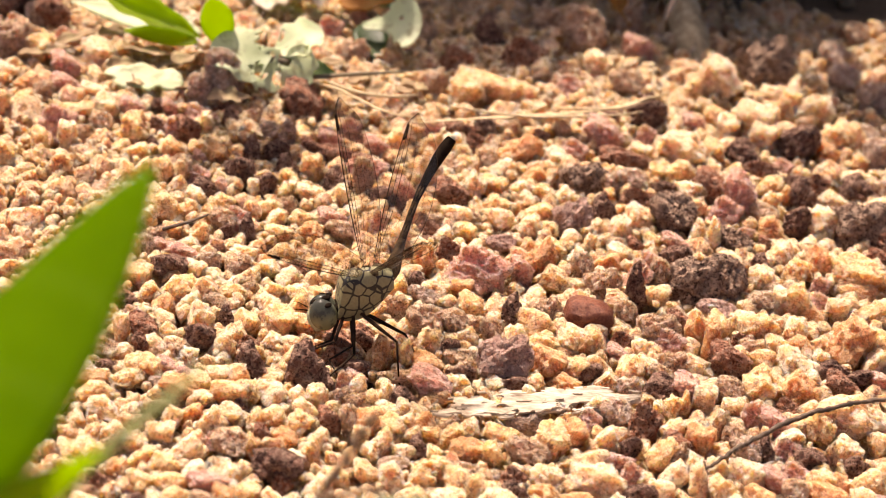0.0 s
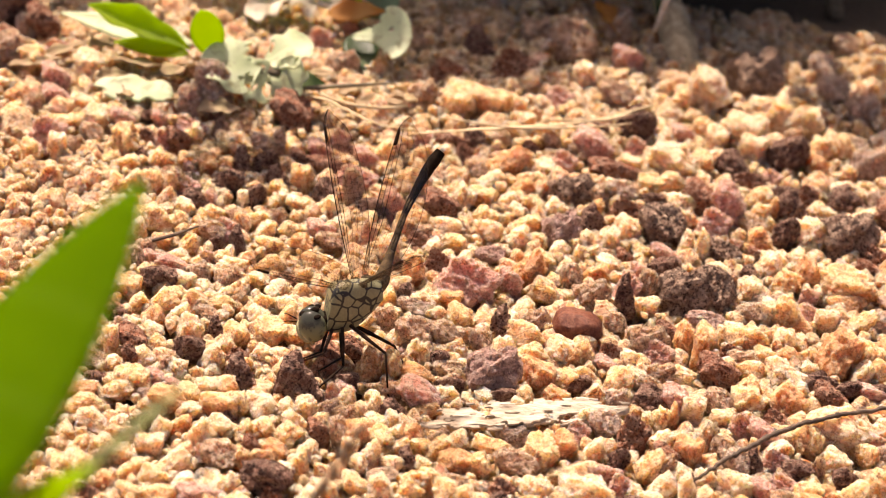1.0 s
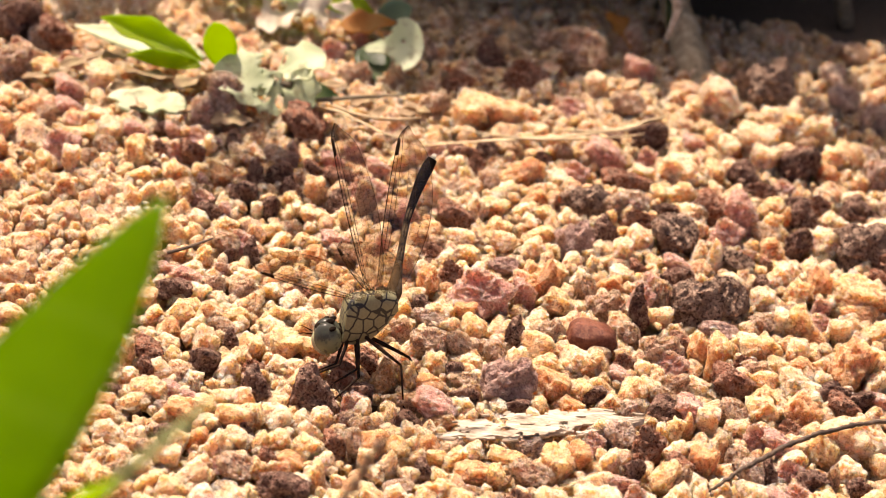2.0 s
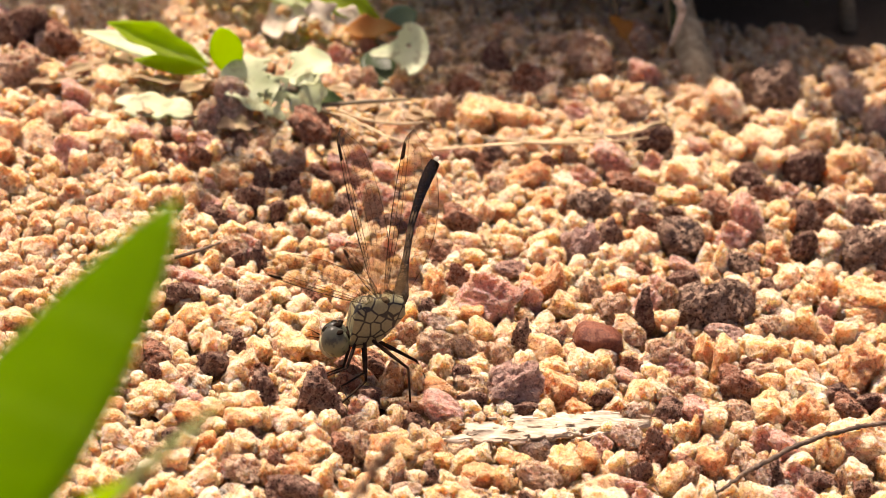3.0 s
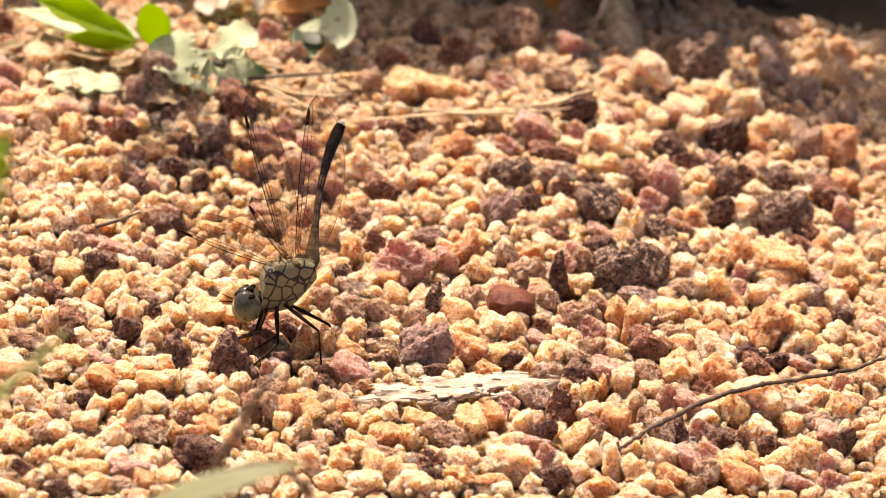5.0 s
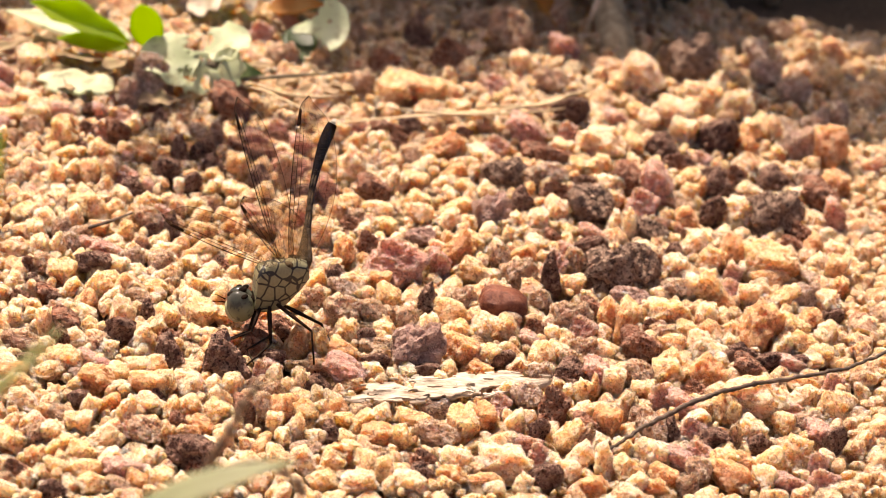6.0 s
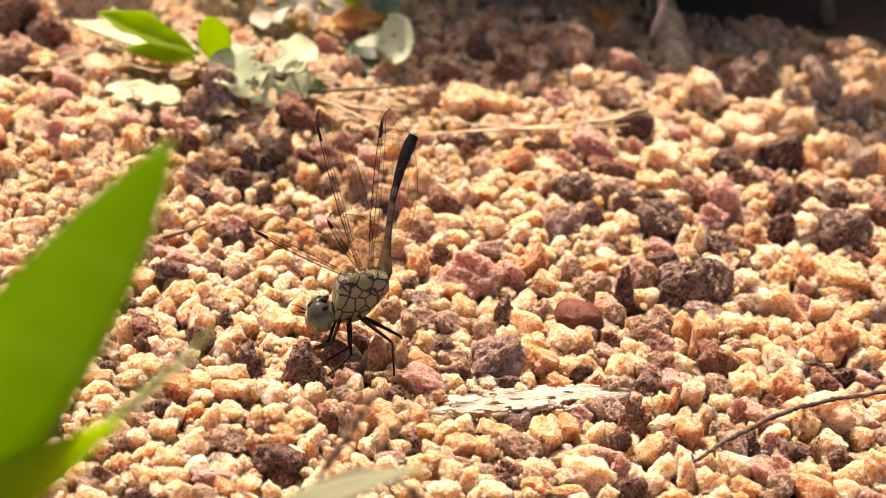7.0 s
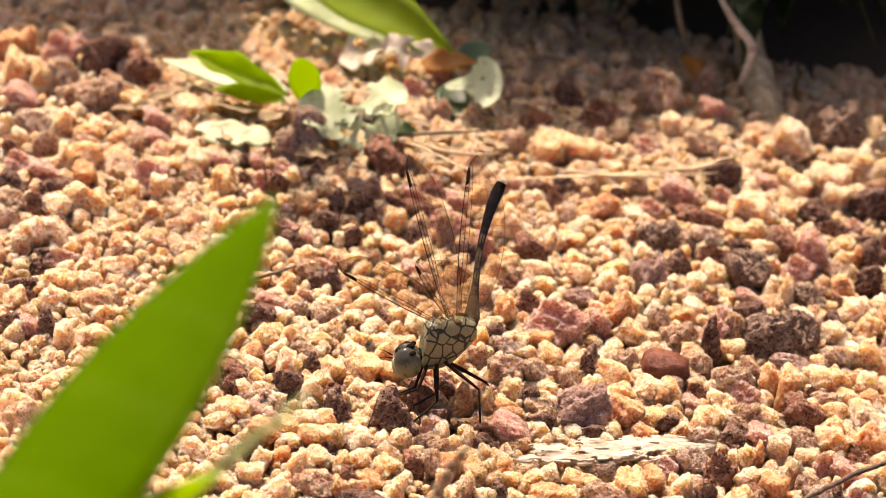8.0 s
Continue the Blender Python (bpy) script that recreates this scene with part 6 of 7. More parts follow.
# ---- the small herb behind ----
def build_herb():
    herb = thing("herb", (-38, 47, -1), "small green herb with lime and pale chewed leaves", "plant")
    base = Vector((-38, 47, -1))

    def leaf(a, b, up_hint, width, material, label="", **shape):
        return set_leaf("leaf", Vector(a) - base, Vector(b) - base, up_hint, width, material, herb, label, **shape)

    part("stem", tube(bmesh.new(), smooth_line([Vector(p) * MM for p in ((0, 0, -2), (1, -1, 4), (4, -3, 7), (9, -5, 8))]), 0.0006), STALK, herb)
    leaf((-44.4, 46.0, 7.5), (-62.7, 53.0, 9.5), (0.0, -0.55, 0.8), 4.8, LIME, "lime green lance-shaped leaf", ripple=0.14, fold=0.9, droop=-0.04, widest=0.5)
    leaf((-44.5, 50.0, 6.3), (-67.9, 57.0, 5.9), (0.1, -0.45, 0.9), 5.4, PALE, "pale glossy leaf", fold=0.2, droop=0.0)
    leaf((-44.6, 45.0, 7.0), (-57.9, 49.0, 6.3), (0.0, -0.6, 0.8), 3.6, LIME, fold=0.4)
    leaf((-40.3, 46.0, 6.5), (-42.7, 44.5, 15.1), (0.05, -0.85, 0.5), 5.4, LIME, "round lime green leaf", widest=0.55, blunt=0.6, fold=0.1)
    leaf((-39.9, 46.0, 9.4), (-33.8, 38.0, 5.3), (-0.15, -0.25, 0.95), 9.4, PALE, "pale leaf with eaten holes", widest=0.45, blunt=0.65, ripple=0.12, bites=((0.62, -0.5, 0.10), (0.9, 0.4, 0.16), (0.45, 0.9, 0.12), (0.75, 0.1, 0.05)), nu=48, nv=26)
    leaf((-31.7, 44.0, 7.4), (-24.4, 46.0, 11.9), (0.0, -0.3, 0.95), 8.4, PALE, "pale leaf with eaten holes", widest=0.6, blunt=0.6, ripple=0.12, bites=((0.5, -0.6, 0.13), (0.25, 0.7, 0.09), (0.72, -1.0, 0.10)), nu=48, nv=26)
    leaf((-26.7, 44.0, 9.5), (-28.0, 38.0, 3.8), (0.1, -0.3, 0.9), 5.8, PALE, "narrow pale leaf with a torn tip", widest=0.5, blunt=0.6, ripple=0.14, bites=((0.45, -0.8, 0.14), (0.98, -0.4, 0.12)), nu=48, nv=22)
    leaf((-36.1, 44.0, 8.1), (-30.7, 38.0, 3.4), (-0.2, -0.3, 0.9), 7.2, PALE, "pale leaf eaten to shreds", widest=0.5, blunt=0.6, ripple=0.16, bites=((0.4, 0.5, 0.10), (0.62, -0.2, 0.10), (0.8, 0.6, 0.15), (0.95, -0.7, 0.14), (0.3, -0.7, 0.08)), nu=52, nv=28)
    leaf((-45.8, 38.0, 2.8), (-59.1, 38.0, 3.0), (0.0, -0.35, 0.95), 5.2, PALE, "flat pale dried leaf", ripple=0.15, fold=0.05, droop=0.02, blunt=0.45, bites=((0.95, 0.6, 0.1), (0.3, 1.0, 0.08)), nu=24, nv=10)
    # dark leaves low down, their colour standing in for shade under the pale ones
    leaf((-31.4, 47.0, 4.0), (-21.2, 50.0, 2.6), (0.0, -0.4, 0.9), 5.0, SHADY, "dark green leaf with shade in its colour")
    leaf((-39.4, 50.0, 1.4), (-43.9, 42.0, -3.0), (0.0, -0.6, 0.8), 6.5, SHADY, "dark green leaf with shade in its colour")
    leaf((-35.5, 50.0, 1.9), (-29.4, 42.0, -1.4), (0.0, -0.6, 0.8), 6.0, SHADY, "dark green leaf with shade in its colour")
    # a second shoot with a rounded, notched leaf
    shoot = thing("herb", (-14, 70, -1), "low green herb shoot with a notched pale leaf", "plant")
    base = Vector((-14, 70, -1))
    part("stem", tube(bmesh.new(), smooth_line([Vector(p) * MM for p in ((0, 0, -2), (-1, 1, 1), (-2, 2, 3), (-4, 2, 4.5))]), 0.0007), STALK, shoot)
    for a, b, up_hint, width, material, label, shape in (
            ((-18.5, 63.0, 5.1), (-8.4, 62.0, 7.7), (-0.1, -0.55, 0.85), 10.5, PALE, "pale rounded leaf with an eaten edge", dict(widest=0.68, blunt=0.5, bites=((0.34, -0.9, 0.24), (0.58, -1.0, 0.13), (0.25, 0.9, 0.26), (0.66, 0.2, 0.03), (0.45, 0.9, 0.10)), nu=52, nv=30)),
            ((-60.1, 95.0, 10.3), (-28.8, 81.0, 3.7), (0.1, -0.6, 0.7), 7.0, PALE, "pale green underside of a leaf", dict(fold=0.2, droop=0.05, widest=0.5)),
            ((-18.2, 66.0, 4.0), (-14.8, 58.0, 1.8), (0.1, -0.5, 0.8), 6.0, SHADY, "dark green leaf with shade in its colour", {}),
            ((-57.3, 92.0, 15.4), (-16.8, 72.0, 7.0), (0.1, -0.65, 0.75), 10.5, LIME, "bright green lance-shaped leaf", dict(fold=0.5, droop=0.04, widest=0.5, blunt=0.8, ripple=0.05)),
            ((-17.3, 74.0, 4.6), (-11.6, 73.0, 9.1), (0.0, -0.8, 0.6), 5.0, TEAL, "blue-green shaded leaf", dict(widest=0.55, blunt=0.6)),
            ((-23.3, 70.0, 5.6), (-13.7, 70.0, 7.9), (0.0, -0.5, 0.85), 4.5, DRYLEAF, "orange-brown dry leaf", dict(ripple=0.15)),
            ((-38.1, 72.0, 2.6), (-29.5, 74.0, 7.6), (0.0, -0.4, 0.9), 6.0, BONE, "bleached dry leaf", dict(ripple=0.3, bites=((0.5, 0.6, 0.12),), nu=30, nv=14)),
            ((-29.7, 74.0, 8.7), (-25.8, 70.0, 4.6), (0.2, -0.4, 0.9), 5.0, BONE, "bleached dry leaf", dict(ripple=0.3, bites=((0.6, -0.6, 0.12),), nu=30, nv=14)),
            ((-25.9, 74.0, 7.0), (-17.8, 71.0, 5.9), (-0.1, -0.7, 0.7), 3.6, BONE, "bleached dry leaf", dict(ripple=0.25))):
        set_leaf("leaf", Vector(a) - base, Vector(b) - base, up_hint, width, material, shoot, label, **shape)


build_herb()


# ---- the shrub, its leaf masses added out of view to shade the ground behind ----
def build_shrub():
    shrub = thing("shrub", (36, 95, -1), "low shrub with dry stems, its leaves added out of view for shade", "shrub")
    base = Vector((36, 95, -1))
    for pts, rs, mat in (([(41.5, 74, -1), (39.5, 80, 1.5), (37.5, 86, 5), (34, 96, 13), (20, 140, 60), (0, 190, 120)], [2.0, 3.4, 3.0, 2.5, 2.0, 1.2], ROOT),
                         ([(25.5, 88.0, 3.6), (24.1, 89.0, 7.3), (22.1, 90.0, 12.3), (19.7, 96.0, 19.6)], [0.5, 0.6, 0.6, 0.5], STALK),
                         ([(-63.0, 96.0, -5.9), (-63.8, 97.0, -1.7), (-66.1, 102.0, 5.2)], [0.9, 0.9, 0.8], STALK),
                         ([(34.2, 79.0, 5.3), (35.6, 82.0, 11.2), (32.6, 84.0, 14.4), (29.4, 86.0, 17.8), (27.1, 90.0, 20.9)], [0.3, 0.9, 0.8, 0.5, 0.3], BARKCHIP),
                         ([(70, 110, -2), (60, 125, 30), (30, 170, 90)], [1.6, 1.4, 1.0], STALK),
                         ([(-70, 92, -2), (-75, 110, 25), (-90, 170, 90)], [1.6, 1.3, 1.0], STALK)):
        line = smooth_line([(Vector(p) - base) * MM for p in pts])
        rr = [float(MM * np.interp(i / (len(line) - 1), np.linspace(0, 1, len(rs)), rs)) for i in range(len(line))]
        part("branch", tube(bmesh.new(), line, rr, 8), mat, shrub)
    rnd = random.Random(21)
    kinds = [blade(0.034, 0.013, droop=0.2, fold=0.2, seed=s, nu=8, nv=4) for s in range(4)]
    meshes = []
    for bm in kinds:
        mesh = bpy.data.meshes.new("leaf")
        for f in bm.faces:
            f.smooth = True
        bm.to_mesh(mesh)
        bm.free()
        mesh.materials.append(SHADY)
        meshes.append(mesh)
    # unseen leaves, added only to block sun and sky and shape the shade
    # leaf masses: where their shade falls, and how far up the sunbeam they hang
    masses = [(-115, 118, 45, 16, 170, 0.9, 26, 55), (22, 130, 38, 18, 170, 0.9, 26, 55), (112, 150, 50, 18, 160, 0.9, 26, 55), (-42, 146, 32, 14, 110, 0.9, 26, 55), (0, 160, 150, 40, 520, 1.0, 90, 190), (0, 200, 160, 60, 420, 1.2, 30, 120), (0, 155, 150, 28, 320, 1.0, 25, 70), (36, 120, 42, 24, 260, 1.1, 60, 200), (120, 142, 50, 22, 160, 1.1, 60, 200), (-110, 135, 70, 24, 200, 1.1, 60, 200), (24, 96, 34, 10, 150, 0.7, 26, 60), (0, 165, 200, 36, 420, 1.6, 140, 320), (60, 175, 70, 22, 260, 0.9, 5, 60), (-31, 22, 8, 7, 22, 0.3, 120, 170), (-5, 70, 7, 9, 60, 0.34, 125, 185), (4, 76, 10, 9, 75, 0.36, 125, 190), (-95, 88, 26, 12, 60, 0.5, 125, 200), (-45, 112, 26, 10, 60, 0.5, 125, 200), (9, 77, 13, 8, 110, 0.4, 125, 200), (5, 68, 7, 5, 50, 0.34, 125, 180), (-84, 85, 22, 10, 150, 0.42, 125, 200), (46, 82, 10, 7, 70, 0.4, 125, 190), (75, 60, 8, 4, 40, 0.32, 130, 170),
              (30, 90, 14, 9, 90, 0.42, 125, 200), (50, 102, 14, 8, 60, 0.45, 125, 200), (92, 64, 12, 8, 60, 0.4, 130, 180), (95, 134, 30, 14, 80, 0.6, 125, 200)]
    poses = []
    for cx, cy, sx, sy, count, size, low, high in masses:
        for k in range(count):
            x, y = cx + sx * rnd.uniform(-1, 1), cy + sy * rnd.uniform(-1, 1)
            p = Vector((x, y, 0)) + SUN * rnd.uniform(low, high)
            m = facing((p - base) * MM, (rnd.uniform(-1, 1), rnd.uniform(-1, 1), rnd.uniform(-0.5, 0.2)), (rnd.uniform(-0.6, 0.2), rnd.uniform(0.2, 0.9), 1.0)) @ Matrix.Scale(size, 4)
            poses.append((p.length, k % 4, m))
    poses.sort(key=lambda leaf: leaf[0])
    for _, kind, m in poses[:300]:
        link_mesh("leaf", meshes[kind], shrub).matrix_basis = m
    small = blade(0.034, 0.013, droop=0.2, fold=0.2, seed=1, nu=6, nv=2)
    bmesh.ops.triangulate(small, faces=small.faces)
    small.verts.index_update()
    points, faces = np.array([v.co for v in small.verts]), np.array([[v.index for v in f.verts] for f in small.faces])
    small.free()
    turns = np.array([m for _, _, m in poses[300:]])
    many = np.einsum("nij,kj->nki", turns[:, :3, :3], points) + turns[:, None, :3, 3]
    sets = faces[None] + (np.arange(len(turns)) * len(points))[:, None, None]
    tagged(link_mesh("foliage", mesh_of("foliage", many.reshape(-1, 3), sets.reshape(-1, 3), SHADY), shrub, "dense dark green foliage added out of view for shade"), kind="stuff")


build_shrub()


# ---- the plants before the lens ----
def build_foreground():
    plant = thing("broad_grass", (-62, -176, -2), "fresh green lance-leaved plant close to the lens", "plant")
    base = Vector((-62, -176, -2))
    part("stem", tube(bmesh.new(), smooth_line([Vector(p) * MM for p in ((0, 0, -1), (1, 0, 20), (2, -2, 40), (6, -4, 56))]), 0.0011), FRESH, plant)
    big = set_leaf("leaf", Vector((-53.6, -180, 50.5)) - base, Vector((-23.2, -181, 110.4)) - base, (0.45, -0.9, 0.1), 13.3, FRESH, plant, "broad lance-shaped green leaf", widest=0.5, blunt=0.8, fold=0.12, droop=-0.02)
    set_leaf("leaf", Vector((-52, -183, 62)) - base, Vector((-25.6, -183, 80.4)) - base, (0.3, -1.0, 0.0), 6.5, LIME, plant, "smaller bright green leaf", widest=0.5, fold=0.2)
    sprig = thing("grass_sprig", (-45, -172, -2), "thin pale green grass sprig out of focus", "grass")
    base = Vector((-45, -172, -2))
    part("stem", tube(bmesh.new(), smooth_line([Vector(p) * MM for p in ((0, 0, -1), (4, -1, 40), (10, -2, 66), (16, -3, 76))]), [0.0004] * 19), MINT, sprig)
    set_leaf("leaf", Vector((-30.5, -175, 73)) - base, Vector((-18.8, -175, 86.5)) - base, (0.4, -0.8, 0.4), 1.0, MINT, sprig, "narrow pale green blade", widest=0.4, fold=0.3, nu=14, nv=4)
    rnd = random.Random(9)
    for k in range(9):
        u = k / 8
        a = Vector((15.5 + 9 * u, -3, 76 + 11 * u))
        set_leaf("leaflet", a, a + Vector((rnd.uniform(0.2, 1.6), rnd.uniform(-1, 1), rnd.uniform(-0.6, 1.6))), (rnd.uniform(-1, 1), -1, 0.3), 0.6, MINT, sprig, nu=6, nv=2)
    bent = thing("seed_stalk", (-16, -131, -2), "thin brown seed stalk out of focus", "grass")
    for line in ([(0, 0, -1), (3, 0, 25), (6, 0, 45), (8.5, 0, 51), (9.9, 0, 54), (11.4, 0, 57.6)], [(6, 0, 45), (11, 0, 47.5), (14, 1, 46), (16.8, 1, 44.5)]):
        part("stem", tube(bmesh.new(), smooth_line([Vector(p) * MM for p in line]), 0.00028), SEED, bent)
    for x, z in ((7.0, 47.5), (7.8, 49.2), (8.6, 51.0), (9.4, 53.0), (9.9, 54.4), (10.6, 56.0), (16.4, 45.0), (16.9, 44.0)):
        bm = ball(bmesh.new(), Vector((x, 0.2, z)) * MM, (0.0006, 0.0005, 0.0010), Euler((0, 0.5, x)).to_matrix().to_4x4(), 6, 8)
        part("seed", bm, SEED, bent)
    low = thing("grass_tuft", (-30, -158, -2), "pale green grass blade out of focus", "grass")
    base = Vector((-30, -158, -2))
    part("stem", tube(bmesh.new(), smooth_line([Vector(p) * MM for p in ((0, 0, -1), (4, -1, 30), (10, -2, 50), (16, -3, 60))]), 0.0005), MINT, low)
    set_leaf("leaf", Vector((-14, -161, 58)) - base, Vector((-0.5, -160, 67.5)) - base, (-0.25, -0.5, 0.85), 2.8, MINT, low, "pale green blade", droop=0.27, fold=0.1)
    return plant


green_plant = build_foreground()


# ---- the dragonfly ----
HOME = Vector((-10, -34, -1))


def chitin(name, tone, other, scale, rough=0.4):
    s = Shader(name)
    a, b = s.noise(scale, 4.0), s.noise(6000.0, 3.0)
    s.bump(b, 0.3, 0.0001)
    s.set(Base_Color=s.mix(s.grey(a, 0.4, 0.6), tone, other), Roughness=rough)
    s.bsdf.inputs["Specular IOR Level"].default_value = 0.03
    return s.mat


def netted(name, ground_tone, line_tone, scale, width):
    """Pale shell crossed by a net of dark lines."""
    s = Shader(name)
    wob = s.node("ShaderNodeTexNoise", Scale=500.0, Detail=2.0)
    s.tree.links.new(s.coord, wob.inputs["Vector"])
    bent = s.node("ShaderNodeMixRGB", Fac=0.0006)
    bent.blend_type = "ADD"
    s.tree.links.new(s.coord, bent.inputs[1])
    s.tree.links.new(wob.outputs["Color"], bent.inputs[2])
    edge = s.cells(scale, "DISTANCE_TO_EDGE", bent.outputs[0])
    lines = s.grey(edge, width * 0.6, width, 1.0, 0.0)
    fine = s.noise(2500.0, 3.0)
    col = s.mix(s.grey(fine, 0.35, 0.7), ground_tone, tuple(0.8 * c for c in ground_tone))
    s.set(Base_Color=s.mix(lines, col, line_tone), Roughness=0.5)
    s.bump(fine, 0.3, 0.0001)
    return s.mat


def compound_eye():
    s = Shader("compound_eye")
    z = s.tree.nodes.new("ShaderNodeSeparateXYZ")
    s.tree.links.new(s.coord, z.inputs[0])
    col = s.ramp(s.grey(z.outputs["Z"], -0.0024, 0.0024), [(0.0, (0.30, 0.285, 0.12)), (0.4, (0.22, 0.22, 0.115)), (0.65, (0.115, 0.12, 0.085)), (0.85, (0.05, 0.052, 0.042)), (1.0, (0.035, 0.036, 0.03))])
    facets = s.cells(9000.0)
    blot = s.noise(900.0, 3.0, 0.6)
    col = s.mix(s.grey(blot, 0.52, 0.60, 0.0, 0.6), col, (0.05, 0.05, 0.045))
    s.bump(facets, 0.12, 0.00005)
    s.set(Base_Color=col, Roughness=0.16)
    s.bsdf.inputs["Specular IOR Level"].default_value = 0.16
    return s.mat


def wing_film():
    """Clear film with a faint sheen."""
    s = Shader("wing_film")
    clear = s.node("ShaderNodeBsdfTransparent", Color=(0.78, 0.71, 0.63, 1))
    sheen = s.node("ShaderNodeBsdfGlossy", Roughness=0.25)
    s.bump(s.noise(700.0, 3.0), 0.6, 0.0003)
    n = [x for x in s.tree.nodes if x.bl_idname == "ShaderNodeBump"][0]
    s.tree.links.new(n.outputs[0], sheen.inputs["Normal"])
    m = s.node("ShaderNodeMixShader", Fac=0.045)
    s.tree.links.new(clear.outputs[0], m.inputs[1])
    s.tree.links.new(sheen.outputs[0], m.inputs[2])
    s.tree.links.new(m.outputs[0], s.out.inputs["Surface"])
    return s.mat


BLACK = chitin("black_shell", (0.008, 0.0052, 0.0036), (0.017, 0.011, 0.0075), 900.0, 0.9)
LEGS = chitin("dark_leg", (0.015, 0.009, 0.00675), (0.0375, 0.021, 0.0135), 700.0, 0.65)
BLUISH = chitin("grey_bloom", (0.0562, 0.0413, 0.0243), (0.16, 0.12, 0.0743), 1100.0, 0.8)
BANDED = chitin("dark_banded_shell", (0.0206, 0.0132, 0.00743), (0.0938, 0.0677, 0.0391), 900.0, 0.8)
FACE = chitin("pale_face", (0.357, 0.352, 0.215), (0.294, 0.29, 0.186), 800.0, 0.4)
NET = netted("netted_shell", (0.235, 0.22, 0.12), (0.0075, 0.00675, 0.006), 580.0, 0.09)
IVORY = chitin("ivory_tip", (0.55, 0.51, 0.43), (0.46, 0.41, 0.33), 900.0, 0.5)
VEIN = chitin("wing_vein", (0.0225, 0.015, 0.0112), (0.06, 0.0375, 0.0225), 900.0, 0.4)
FILM = wing_film()
EYE = compound_eye()

dragonfly = thing("dragonfly", HOME, "small ground skimmer dragonfly with raised dark abdomen perched on gravel", "dragonfly")


# hinges of the wings on the back
HINGE = {"near_fore": (-10.9, -32.6, 12.7), "near_hind": (-9.4, -32.0, 13.0), "far_fore": (-10.4, -30.4, 12.6), "far_hind": (-8.9, -29.9, 13.0)}


def mm(p):
    """From the plan's millimetres to the insect's own space."""
    return (Vector(p) - HOME) * MM


def build_head():
    head = part("head", ball(bmesh.new(), (0, 0, 0), (0.0018, 0.0021, 0.0021)), FACE, dragonfly, "pale greenish face")
    turn = facing(mm((-15.9, -33.7, 6.1)), (-0.93, -0.08, -0.38), (0, 0, 1))
    head.matrix_basis = turn
    for side in (1, -1):
        eye = part("eye", ball(bmesh.new(), (0, 0, 0), (0.0020, 0.0017, 0.0024), None, 16, 20), EYE, head, "large compound eye, dark above and pale below")
        eye.matrix_basis = pose(-0.0002, side * 0.0008, 0.0003, side * 10, 0, 0)
        part("antenna", tube(bmesh.new(), [(0.0018, side * 0.0004, 0.0014), (0.0028, side * 0.0009, 0.0022), (0.0036, side * 0.0012, 0.0025)], [0.00012, 0.00006, 0.00003], 6), BLACK, head)
    for spot, size, flat in (((-0.0014, -0.0014, 0.0019), 0.0006, 0.5), ((-0.0020, -0.0011, 0.0006), 0.0008, 0.5), ((-0.0021, -0.0012, -0.0006), 0.0005, 0.5), ((-0.0006, -0.0012, 0.0024), 0.0005, 0.4), ((-0.0014, 0.0014, 0.0019), 0.0006, 0.5), ((0.0006, 0.0, 0.0022), 0.0006, 0.6), ((-0.0012, 0.0, 0.0023), 0.0007, 0.6)):
        part("black_mark", ball(bmesh.new(), spot, (size, size * 0.8, size * flat)), BLACK, head)
    part("face_plate", ball(bmesh.new(), (0.0013, 0, -0.0004), (0.0011, 0.0015, 0.0017)), FACE, head)
    part("mouth", ball(bmesh.new(), (0.0011, 0, -0.0017), (0.0009, 0.0012, 0.0007)), FACE, head)
    part("neck", tube(bmesh.new(), [(-0.001, 0, 0), (-0.0032, 0, 0.0004)], 0.0007), BLACK, dragonfly).matrix_basis = turn


